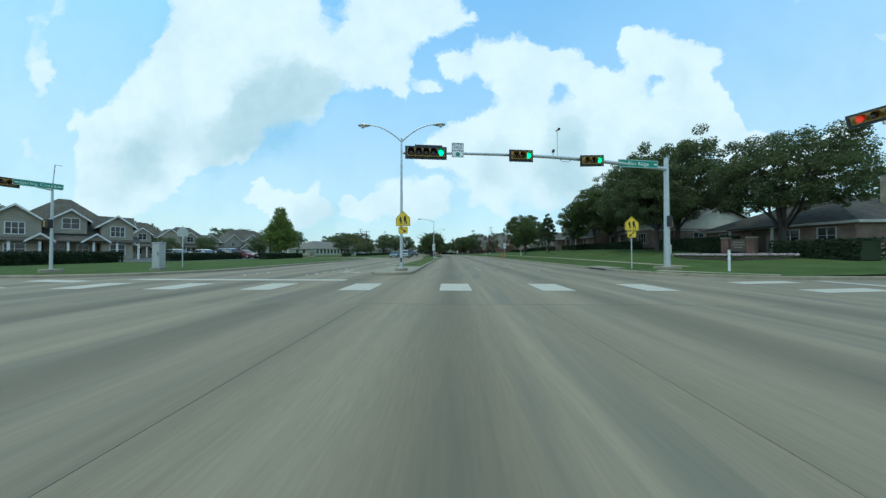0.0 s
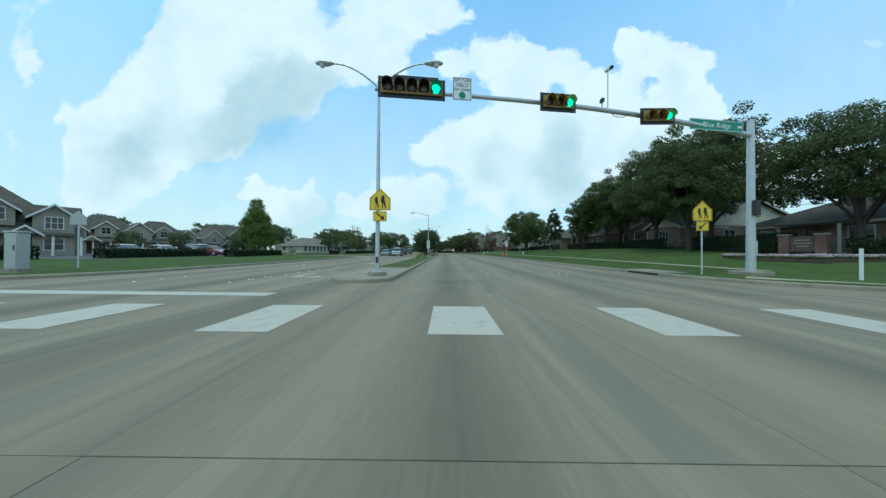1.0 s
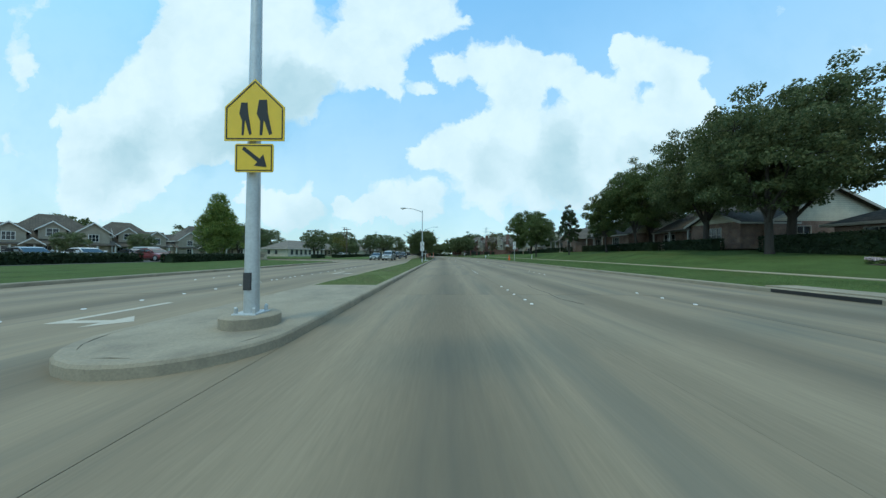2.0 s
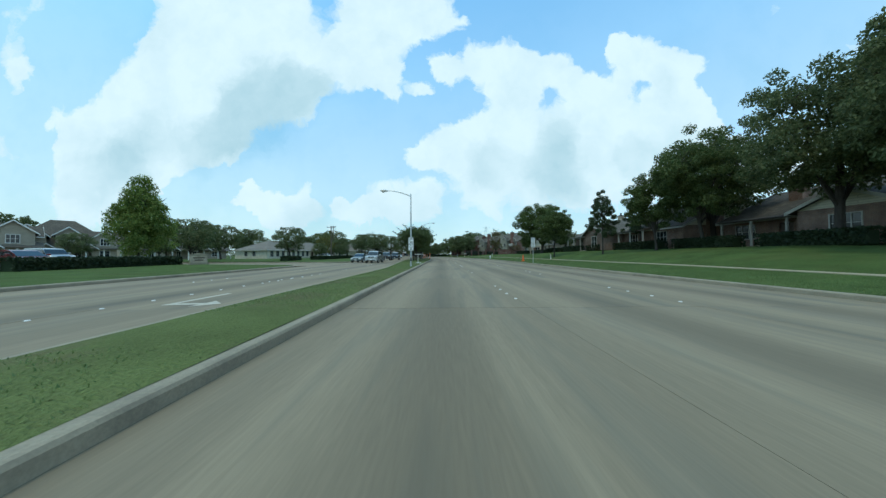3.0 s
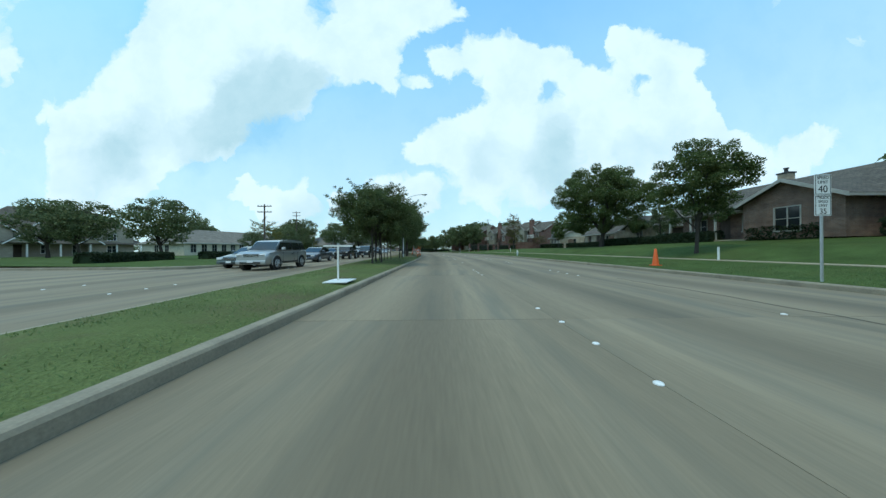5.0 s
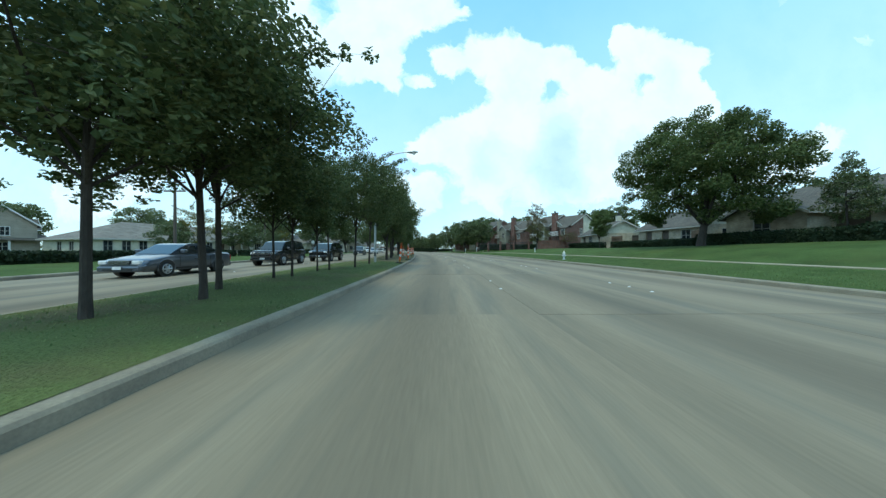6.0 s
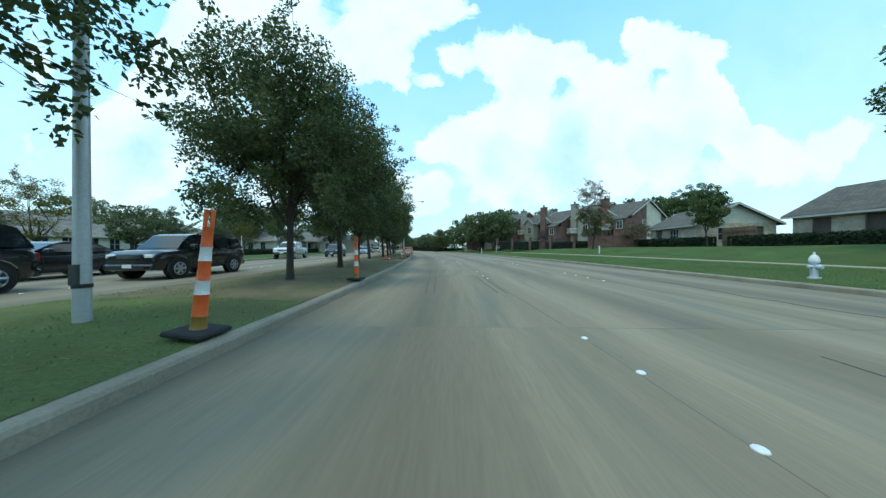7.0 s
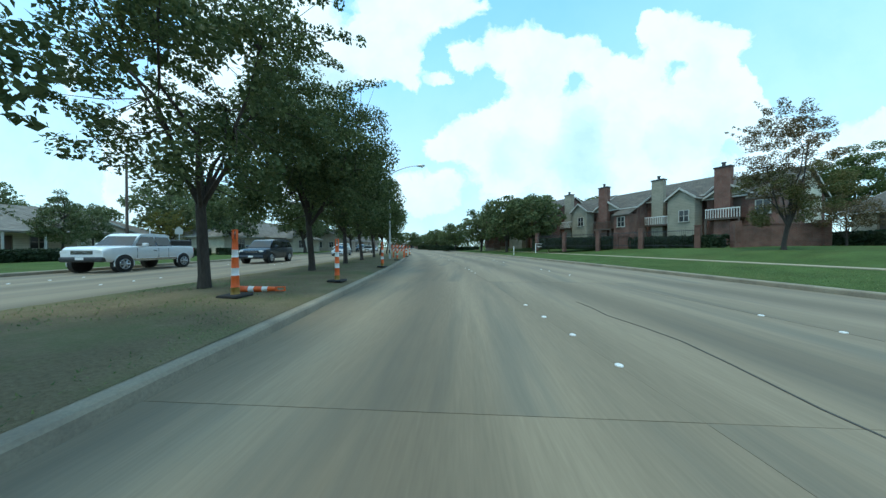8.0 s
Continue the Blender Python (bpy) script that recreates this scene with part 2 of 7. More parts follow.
M_ROAD = mat("road_concrete", (0.228, 0.184, 0.121), 0.9, vary=0.16, scale=0.5, fine=35, bump=0.25, dist=0.004, random_obj=0.06, stretch=(1, 0.08, 1), stains=((0.115, 0.11, 0.085), 1.1, 0.6))


def wear_lanes(ma):
    """Darker oil-stained lane middles and paler wheel paths, following the road's bend."""
    nt = ma.node_tree
    N, L = nt.nodes.new, nt.links.new
    base = nt.nodes["Principled BSDF"].inputs["Base Color"]
    colour = base.links[0].from_socket
    geo, sep = N("ShaderNodeNewGeometry"), N("ShaderNodeSeparateXYZ")
    L(geo.outputs["Position"], sep.inputs[0])

    def m(op, a, b, c=None):
        n = N("ShaderNodeMath")
        n.operation = op
        for i, v in enumerate((a, b, c)):
            if isinstance(v, (int, float)):
                n.inputs[i].default_value = v
            elif v is not None:
                L(v, n.inputs[i])
        return n.outputs[0]

    past = m("MULTIPLY", m("MAXIMUM", m("SUBTRACT", sep.outputs[1], 60.0), 0.0), 0.02)
    x = m("MULTIPLY_ADD", m("MULTIPLY", past, past), 4.0, sep.outputs[0])
    mp, nz = N("ShaderNodeMapping"), N("ShaderNodeTexNoise")
    mp.inputs["Scale"].default_value = (1.2, 0.05, 1)
    L(geo.outputs["Position"], mp.inputs[0])
    L(mp.outputs[0], nz.inputs["Vector"])
    nz.inputs["Scale"].default_value, nz.inputs["Detail"].default_value, nz.inputs["Roughness"].default_value = 2.2, 6, 0.65
    wob = m("MULTIPLY_ADD", nz.outputs["Fac"], 0.5, m("ADD", x, -0.25))
    mid = m("COSINE", m("MULTIPLY", wob, 2 * math.pi / 4.05), 0.0)
    track = m("COSINE", m("MULTIPLY", m("ADD", wob, -1.0), 2 * math.pi / 2.03), 0.0)
    val = m("ADD", m("MULTIPLY", m("MAXIMUM", mid, 0.0), -0.20), m("MULTIPLY", track, 0.09))
    val = m("ADD", m("MULTIPLY", val, m("MULTIPLY", nz.outputs["Fac"], 2.0)), m("MULTIPLY_ADD", m("SUBTRACT", nz.outputs["Fac"], 0.5), 0.5, 1.04))
    # only the main road carries the lane wear
    on_road = m("MULTIPLY", m("LESS_THAN", x, 11.0), m("GREATER_THAN", x, -18.0))
    val = m("MULTIPLY_ADD", m("SUBTRACT", val, 1.0), on_road, 1.0)
    hs = N("ShaderNodeHueSaturation")
    L(colour, hs.inputs["Color"])
    L(val, hs.inputs["Value"])
    L(hs.outputs[0], base)


wear_lanes(M_ROAD)
M_JOINT = mat("joint_tar", (0.07, 0.066, 0.056), 0.9, vary=0.3)
M_KERB = mat("kerb_concrete", (0.29, 0.25, 0.18), 0.9, vary=0.25, scale=1.5, fine=40, bump=0.3, stains=((0.15, 0.13, 0.10), 1.2, 0.6))
M_WALK = mat("pavement_concrete", (0.33, 0.28, 0.185), 0.9, vary=0.15, scale=1.5, fine=40, bump=0.2)
M_ASPHALT = mat("asphalt", (0.09, 0.088, 0.082), 0.92, vary=0.2, scale=0.8, fine=40)
M_GRASS = mat("grass", (0.060, 0.092, 0.025), 0.95, vary=0.35, scale=0.6, fine=28, bump=0.9, dist=0.05, tint=(0.080, 0.120, 0.036), spec=0.1, stains=((0.10, 0.105, 0.035), 0.35, 0.45))
M_GRASSDRY = mat("median_grass", (0.115, 0.142, 0.05), 0.95, vary=0.35, scale=0.7, fine=28, bump=0.9, dist=0.05, spec=0.1, stains=((0.13, 0.105, 0.06), 0.45, 0.7))
M_BLADE = leaf_mat("grass_blade", (0.15, 0.205, 0.075), 0.35, 0.3)
M_BARK = mat("bark", (0.052, 0.042, 0.034), 0.95, vary=0.4, scale=5, fine=30, bump=0.9, dist=0.03, stretch=(1, 1, 0.25))
M_LEAF_OAK = leaf_mat("leaf_live_oak", (0.118, 0.145, 0.062), 0.45)
M_LEAF_MED = leaf_mat("leaf_median_oak", (0.100, 0.130, 0.050), 0.38)
M_LEAF_ELM = leaf_mat("leaf_elm", (0.108, 0.142, 0.048), 0.42)
M_LEAF_LIGHT = leaf_mat("leaf_light", (0.165, 0.225, 0.055), 0.4)
M_LEAF_GUM = leaf_mat("leaf_gum", (0.055, 0.080, 0.036), 0.3, 0.5)
M_LEAF_RED = leaf_mat("leaf_russet", (0.135, 0.105, 0.05), 0.4, 0.5)
M_LEAF_OLIVE = leaf_mat("leaf_olive", (0.14, 0.135, 0.048), 0.42, 0.45)
M_LEAF_LAWN = leaf_mat("leaf_far_lawn", (0.135, 0.165, 0.075), 0.42)
M_LEAF_YEL = leaf_mat("leaf_yellow", (0.15, 0.14, 0.03), 0.35, 0.4)
M_LEAF_HEDGE = leaf_mat("leaf_hedge", (0.026, 0.042, 0.018), 0.2, 0.4)
M_BRICK_RED = brick_mat("brick_red", (0.17, 0.075, 0.055), (0.12, 0.055, 0.042), (0.19, 0.165, 0.14))
M_BRICK_BROWN = brick_mat("brick_brown", (0.22, 0.13, 0.095), (0.16, 0.095, 0.07), (0.26, 0.23, 0.2))
M_BRICK_TAN = brick_mat("brick_tan", (0.46, 0.38, 0.27), (0.36, 0.29, 0.205), (0.42, 0.38, 0.32))
M_SHINGLE = brick_mat("roof_shingle_grey", (0.138, 0.118, 0.094), (0.10, 0.087, 0.07), (0.06, 0.054, 0.046), row=0.14, width=0.3, stain=0.2)
M_SHINGLE_BR = brick_mat("roof_shingle_brown", (0.095, 0.08, 0.064), (0.07, 0.06, 0.048), (0.045, 0.04, 0.033), row=0.14, width=0.3, stain=0.25)
M_SHINGLE_TAN = brick_mat("roof_shingle_tan", (0.23, 0.205, 0.17), (0.175, 0.155, 0.13), (0.11, 0.1, 0.085), row=0.14, width=0.3, stain=0.2)
M_SIDING = brick_mat("siding_beige", (0.37, 0.325, 0.255), (0.35, 0.305, 0.24), (0.24, 0.21, 0.165), row=0.18, width=4.0, stain=0.12)
M_SIDING_CREAM = brick_mat("siding_cream", (0.58, 0.54, 0.43), (0.56, 0.52, 0.41), (0.4, 0.37, 0.3), row=0.18, width=4.0, stain=0.12)
M_SIDING_OLIVE = brick_mat("siding_olive", (0.30, 0.275, 0.215), (0.28, 0.26, 0.2), (0.19, 0.175, 0.14), row=0.18, width=4.0, stain=0.15)
M_TRIM_DULL = mat("weathered_trim", (0.42, 0.40, 0.36), 0.7, vary=0.15, bump=0.05)
M_TRIM = mat("white_trim", (0.72, 0.70, 0.66), 0.6, vary=0.08, bump=0.05)
M_WOODDARK = mat("dark_wood", (0.09, 0.065, 0.05), 0.7, vary=0.3, stretch=(1, 1, 0.2))
M_FENCE = mat("fence_wood", (0.22, 0.14, 0.09), 0.85, vary=0.3, stretch=(1, 1, 0.15), random_obj=0.15)
M_PANE = mat("window_pane", (0.02, 0.024, 0.028), 0.08, vary=0.2, bump=0, spec=0.6)
M_GALV = mat("galvanised_steel", (0.50, 0.52, 0.52), 0.5, 0.55, vary=0.15, scale=4, fine=30, bump=0.05)
M_STEELDARK = mat("dark_steel", (0.05, 0.05, 0.052), 0.5, 0.3, vary=0.3)
M_BLACK = mat("black_plastic", (0.018, 0.018, 0.018), 0.5, vary=0.3, bump=0.05)
M_SIGYEL = mat("signal_yellow", (0.27, 0.165, 0.03), 0.5, vary=0.2, bump=0.05)
M_LENS_OFF = mat("lens_unlit", (0.05, 0.018, 0.012), 0.25, vary=0.2, bump=0)
M_LENS_GREEN = glow_mat("lens_green_lit", (0.02, 0.75, 0.38), 2.2)
M_LENS_RED = glow_mat("lens_red_lit", (0.8, 0.04, 0.02), 0.8)
M_SIGNYEL = mat("sign_yellow", (0.75, 0.50, 0.03), 0.5, vary=0.08, bump=0.02)
M_SIGNWHT = mat("sign_white", (0.72, 0.73, 0.72), 0.5, vary=0.06, bump=0.02)
M_SIGNGRN = mat("sign_green", (0.0, 0.22, 0.145), 0.5, vary=0.08, bump=0.02)
M_INK = mat("sign_black", (0.012, 0.012, 0.012), 0.55, vary=0.1, bump=0)
M_ORANGE = mat("orange_plastic", (0.72, 0.12, 0.02), 0.5, vary=0.15, bump=0.05)
M_REFLECT = mat("white_band", (0.75, 0.74, 0.72), 0.4, vary=0.12, bump=0)
M_PAINT = mat("road_paint", (0.49, 0.44, 0.355), 0.8, vary=0.15, scale=3, fine=40, bump=0.1, stains=((0.32, 0.30, 0.26), 3.0, 0.75))
M_RUBBER = mat("tyre_rubber", (0.02, 0.02, 0.02), 0.85, vary=0.2)
M_CHROME = mat("chrome", (0.7, 0.7, 0.7), 0.2, 1.0, vary=0.1, bump=0)
M_CARGLASS = mat("car_glass", (0.015, 0.018, 0.02), 0.05, vary=0.1, bump=0, spec=0.8)
M_HEADLAMP = mat("headlamp", (0.7, 0.7, 0.68), 0.15, vary=0.1, bump=0)
M_HYDRANT = mat("hydrant_silver", (0.55, 0.58, 0.62), 0.45, 0.3, vary=0.15)
M_CAB = mat("cabinet_grey", (0.42, 0.43, 0.41), 0.6, 0.2, vary=0.12)
M_FLOWER = leaf_mat("flower_petals", (0.62, 0.50, 0.52), 0.2, 0.3)
M_MEDSOIL = mat("median_bare_ground", (0.18, 0.148, 0.088), 0.95, vary=0.35, scale=0.9, fine=30, bump=0.9, dist=0.04, spec=0.1, stains=((0.115, 0.14, 0.055), 0.55, 0.8))
M_SOIL = mat("soil", (0.07, 0.05, 0.035), 0.95, vary=0.4, scale=3, fine=30, bump=0.8, dist=0.03)


# ---------- helpers for shapes ----------
def link_bm(name, bm, material, parent=None, smooth=False):
    me = bpy.data.meshes.new(name)
    bmesh.ops.recalc_face_normals(bm, faces=bm.faces[:])
    bm.to_mesh(me)
    bm.free()
    me.materials.append(material)
    if smooth:
        me.polygons.foreach_set("use_smooth", [True] * len(me.polygons))
        me.set_sharp_from_angle(angle=radians(35))
    ob = new(name, me)
    ob.parent = parent
    return ob


def part(name, bm, material, parent, label="", smooth=False):
    ob = link_bm(name, bm, material, parent, smooth)
    if label:
        tagged(ob, label)
    return ob


def thing(name, m, label, category, group="", kind=""):
    ob = new(name)
    ob.matrix_basis = m
    return tagged(ob, label, category, group, kind)


def data_mesh(name, verts, faces, material, smooth=False):
    """A mesh from arrays; faces all of one size."""
    verts, faces = np.asarray(verts, dtype=np.float32), np.asarray(faces, dtype=np.int32)
    me = bpy.data.meshes.new(name)
    me.vertices.add(len(verts))
    me.vertices.foreach_set("co", verts.ravel())
    k = faces.shape[1]
    me.loops.add(faces.size)
    me.loops.foreach_set("vertex_index", faces.ravel())
    me.polygons.add(len(faces))
    me.polygons.foreach_set("loop_start", np.arange(0, faces.size, k, dtype=np.int32))
    me.polygons.foreach_set("use_smooth", np.full(len(faces), smooth))
    me.update(calc_edges=True)
    me.materials.append(material)
    return me


def box(bm, x0, y0, z0, x1, y1, z1, bevel=0.0):
    r = bmesh.ops.create_cube(bm, size=1.0, matrix=Matrix.Translation(((x0 + x1) / 2, (y0 + y1) / 2, (z0 + z1) / 2)) @ Matrix.Diagonal((abs(x1 - x0), abs(y1 - y0), abs(z1 - z0), 1)))
    if bevel:
        es = list({e for v in r["verts"] for e in v.link_edges})
        bmesh.ops.bevel(bm, geom=es, offset=bevel, segments=2, affect="EDGES", profile=0.5)
    return bm


def B(*a, bevel=0.0):
    return box(bmesh.new(), *a, bevel=bevel)


def tube(bm, pts, radii, seg=8, caps=True):
    """A tapered tube along a line of points."""
    pts = [Vector(p) for p in pts]
    rings = []
    for i, p in enumerate(pts):
        d = (pts[min(i + 1, len(pts) - 1)] - pts[max(i - 1, 0)]).normalized()
        a = d.cross(Vector((0, 0, 1)) if abs(d.z) < 0.9 else Vector((1, 0, 0))).normalized()
        b = d.cross(a)
        r = radii[i] if hasattr(radii, "__len__") else radii
        rings.append([bm.verts.new(p + (a * math.cos(2 * math.pi * k / seg) + b * math.sin(2 * math.pi * k / seg)) * r) for k in range(seg)])
    for q, s in zip(rings, rings[1:]):
        for k in range(seg):
            bm.faces.new((q[k], q[(k + 1) % seg], s[(k + 1) % seg], s[k]))
    if caps:
        bm.faces.new(rings[0][::-1])
        bm.faces.new(rings[-1])
    return bm


def lathe(bm, profile, seg=16, at=(0, 0, 0)):
    """A turned body from (radius, height) pairs."""
    return tube(bm, [(at[0], at[1], at[2] + z) for _, z in profile], [max(r, 0.002) for r, _ in profile], seg)


def prism(bm, poly, t, axis="y", at=0.0):
    """A flat outline of (a, z) pairs given thickness t along axis y (a is x) or x (a is y), from at to at + t."""
    f = (lambda a, z, d: (a, d, z)) if axis == "y" else (lambda a, z, d: (d, a, z)) if axis == "x" else (lambda a, b, d: (a, b, d))
    q = [bm.verts.new(f(a, z, at)) for a, z in poly]
    s = [bm.verts.new(f(a, z, at + t)) for a, z in poly]
    bm.faces.new(q)
    bm.faces.new(s[::-1])
    n = len(poly)
    for i in range(n):
        bm.faces.new((q[i], s[i], s[(i + 1) % n], q[(i + 1) % n]))
    return bm


def slab(bm, pts, t):
    """A sloping polygon with thickness t, measured straight down."""
    q = [bm.verts.new(p) for p in pts]
    s = [bm.verts.new((p[0], p[1], p[2] - t)) for p in pts]
    bm.faces.new(q)
    bm.faces.new(s[::-1])
    n = len(pts)
    for i in range(n):
        bm.faces.new((q[i], q[(i + 1) % n], s[(i + 1) % n], s[i]))
    return bm


def lettering(name, text, size, material, parent, m, extrude=0.003, align="CENTER", spacing=1.0):
    cu = bpy.data.curves.new(name, "FONT")
    cu.body, cu.size, cu.extrude, cu.align_x, cu.align_y, cu.space_character = text, size, extrude, align, "CENTER", spacing
    tmp = bpy.data.objects.new(name, cu)
    scene.collection.objects.link(tmp)
    bpy.context.view_layer.update()
    me = bpy.data.meshes.new_from_object(tmp)
    bpy.data.objects.remove(tmp)
    me.materials.clear()
    me.materials.append(material)
    ob = new(name, me)
    ob.parent, ob.matrix_basis = parent, m
    return ob


# ---------- the plan: the road bends gently to the left past y = 60 ----------
def bend(y):
    d = max(min(y, 135.0) - 60.0, 0.0) / 50.0
    extra = max(y - 135.0, 0.0) * 8.0 * 75 / 2500
    return -4.0 * d * d - extra


RK, MK = 10.43, -2.12          # right kerb, median kerb
LK = -14.6                     # far kerb of the oncoming side


def med_left(y):
    if y < 33:
        return -4.5
    return -4.5 - 2.7 * min((y - 33) / 30.0, 1.0)


def left_kerb(y):
    return LK - 2.4 * min(max((y - 50) / 25.0, 0.0), 1.0)


def right_z(u, y):
    """Height of the lawn u metres right of the kerb."""
    k = 0.45 + 0.55 * min(max((y - 8) / 22.0, 0), 1)
    pts = [(0, .15), (3, .28), (4.6, .40), (6.0, .44), (9.0, 1.0), (14, 1.25), (30, 1.4), (60, 1.4)]
    for (a, za), (b, zb) in zip(pts, pts[1:]):
        if u <= b:
            z = za + (zb - za) * (max(u, 0) - a) / (b - a)
            break
    else:
        z = 1.4
    # the bank stands highest before the middle houses
    bank = min(max((y - 10) / 20.0, 0), 1) * min(max((88 - y) / 28.0, 0), 1) * min(max((u - 6) / 9.0, 0), 1)
    return 0.15 + (z - 0.15) * k + 0.5 * bank


# ---------- ground, road, kerbs, lawns ----------
SY0, SY1 = -15.0, 3.0          # the side street
NOSE = 5.0                     # tip of the median
CR = 6.0                       # corner radius
LANES_R = [MK, 2.05, 5.95, RK]
rng = np.random.default_rng(7)


def grid(name, rows, material, parent=None, smooth=True):
    """A sheet through rows of points, all rows of one length."""
    n = len(rows[0])
    v = [p for r in rows for p in r]
    f = [(i * n + j, i * n + j + 1, (i + 1) * n + j + 1, (i + 1) * n + j) for i in range(len(rows) - 1) for j in range(n - 1)]
    ob = new(name, data_mesh(name, v, f, material, smooth))
    ob.parent = parent
    return ob


ground_rows = []
for y in (-1500, -300, -80, 0, 80, 200, 400, 800, 2500):
    ground_rows.append([(x, y, -0.35) for x in (-2000, -600, -200, -60, 0, 60, 200, 600, 2000)])
ground = tagged(grid("ground", ground_rows, M_GRASS), "flat grassy ground running to the horizon", "ground", kind="structure")

# bed of the roadway, seen as dark joints between the slabs
bm = bmesh.new()
ys = [-60, SY0, SY1, 15] + [15 + 6 * i for i in range(1, 31)] + [230, 280, 340]
prev = None
for y in ys:
    a, b = bm.verts.new((left_kerb(y) + bend(y) - 0.3, y, -0.03)), bm.verts.new((RK + bend(y) + 0.3, y, -0.03))
    if prev:
        bm.faces.new((prev[0], prev[1], b, a))
    prev = (a, b)
road = tagged(link_bm("road", bm, M_JOINT), "wide divided road of grey-tan concrete slabs", "road", kind="structure")


def slab_piece(q, m=M_ROAD, gap=0.004):
    """One concrete slab with four corners (x, y), its joint left open all round."""
    cx, cy = sum(p[0] for p in q) / 4, sum(p[1] for p in q) / 4
    v = []
    for z in (-0.2, 0.0):
        for x, y in q:
            d = math.hypot(x - cx, y - cy)
            v.append((x - (x - cx) / d * gap - cx, y - (y - cy) / d * gap - cy, z))
    f = [(3, 2, 1, 0), (4, 5, 6, 7), (0, 1, 5, 4), (1, 2, 6, 5), (2, 3, 7, 6), (3, 0, 4, 7)]
    ob = new("concrete_slab", data_mesh("concrete_slab", v, f, m))
    ob.parent = road
    ob.location = (cx, cy, rng.uniform(-0.002, 0.002))


def lanes_left(y):
    if y < 33:
        e = [-4.5, -7.7, -11.1, LK]
    else:
        a, b = med_left(y), left_kerb(y)
        e = [a, a + (b - a) / 3, a + 2 * (b - a) / 3, b]
    return e[::-1]


def build_slabs():
    step = 7.5
    y = SY1
    while y < 150:
        y2 = y + step
        for k in range(3):
            slab_piece([(LANES_R[k] + bend(y), y), (LANES_R[k + 1] + bend(y), y), (LANES_R[k + 1] + bend(y2), y2), (LANES_R[k] + bend(y2), y2)])
            e1, e2 = lanes_left(y), lanes_left(y2)
            slab_piece([(e1[k] + bend(y), y), (e1[k + 1] + bend(y), y), (e2[k + 1] + bend(y2), y2), (e2[k] + bend(y2), y2)])
        y = y2
    slab_piece([(-4.5, SY1), (MK, SY1), (MK, NOSE + 1.5), (-4.5, NOSE + 1.5)])
    cols = [LK, -11.1, -7.7, -4.5, MK, 2.05, 5.95, RK]
    for c0, c1 in zip(cols, cols[1:]):
        for r in range(3):
            slab_piece([(c0, SY0 + 6 * r), (c1, SY0 + 6 * r), (c1, SY0 + 6 * r + 6), (c0, SY0 + 6 * r + 6)])
        slab_piece([(c0, SY0 - 30), (c1, SY0 - 30), (c1, SY0), (c0, SY0)])
    for r in range(4):
        for k in range(8):
            y0 = SY0 + 4.5 * r
            slab_piece([(RK + 7 * k, y0), (RK + 7 * k + 7, y0), (RK + 7 * k + 7, y0 + 4.5), (RK + 7 * k, y0 + 4.5)])
            slab_piece([(LK - 7 * k - 7, y0), (LK - 7 * k, y0), (LK - 7 * k, y0 + 4.5), (LK - 7 * k - 7, y0 + 4.5)])
    # rounded corners of the side street
    slab_piece([(RK, SY1), (RK + CR, SY1), (RK + CR * 0.3, SY1 + CR * 0.3), (RK, SY1 + CR)])
    slab_piece([(LK - CR, SY1), (LK, SY1), (LK, SY1 + CR), (LK - CR * 0.3, SY1 + CR * 0.3)])


far_rows = []
for y in (150, 165, 180, 200, 230, 280, 340):
    far_rows.append([(left_kerb(y) + bend(y), y, 0.0), (med_left(y) + bend(y), y, 0.0), (MK + bend(y), y, 0), (RK + bend(y), y, 0.0)])
tagged(grid("road_far", far_rows, M_ROAD), "far stretch of grey-tan concrete road", "road", kind="structure")


def arc(cx, cy, r, a0, a1, n=8):
    return [(cx + r * math.cos(radians(a0 + (a1 - a0) * i / n)), cy + r * math.sin(radians(a0 + (a1 - a0) * i / n))) for i in range(n + 1)]


def kerb(name, pts, width, label, top=0.15):
    """A kerb with a rounded upper edge, whose road face follows pts; width goes to the left of the line."""
    bm = bmesh.new()
    prof = [(-0.004, -0.2), (0.0, top - 0.04), (0.02, top - 0.008), (0.05, top), (width, top + 0.004), (width, -0.2)]
    rings = []
    for i, p in enumerate(pts):
        a, b = Vector(pts[max(i - 1, 0)]), Vector(pts[min(i + 1, len(pts) - 1)])
        d = (b - a).normalized()
        nrm = Vector((-d.y, d.x))
        rings.append([bm.verts.new((p[0] + nrm.x * o, p[1] + nrm.y * o, z)) for o, z in prof])
    for r, s in zip(rings, rings[1:]):
        for k in range(len(prof) - 1):
            bm.faces.new((r[k], r[k + 1], s[k + 1], s[k]))
    bm.faces.new(rings[0])
    bm.faces.new(rings[-1][::-1])
    return tagged(link_bm(name, bm, M_KERB), label, "kerb", kind="structure")


ALONG = [9 + 3 * i for i in range(64)]
right_line = [(70, SY1), (RK + CR, SY1)] + arc(RK + CR, SY1 + CR, CR, 270, 180)[1:] + [(RK + bend(y), y) for y in ALONG[1:]]
kerb("kerb_right", right_line[::-1], 0.16, "worn grey concrete kerb along the road")
DW0, DW1 = 42.0, 53.0          # driveway on the oncoming side
left_a = [(LK - 50, SY1), (LK - CR, SY1)] + arc(LK - CR, SY1 + CR, CR, 270, 360)[1:] + [(LK, y) for y in (14, 20, 26, 32)] + arc(LK - 4, DW0 - 4, 4, 0, 90) + [(LK - 26, DW0)]
kerb("kerb_left", left_a, 0.16, "worn grey concrete kerb round a lawn corner")
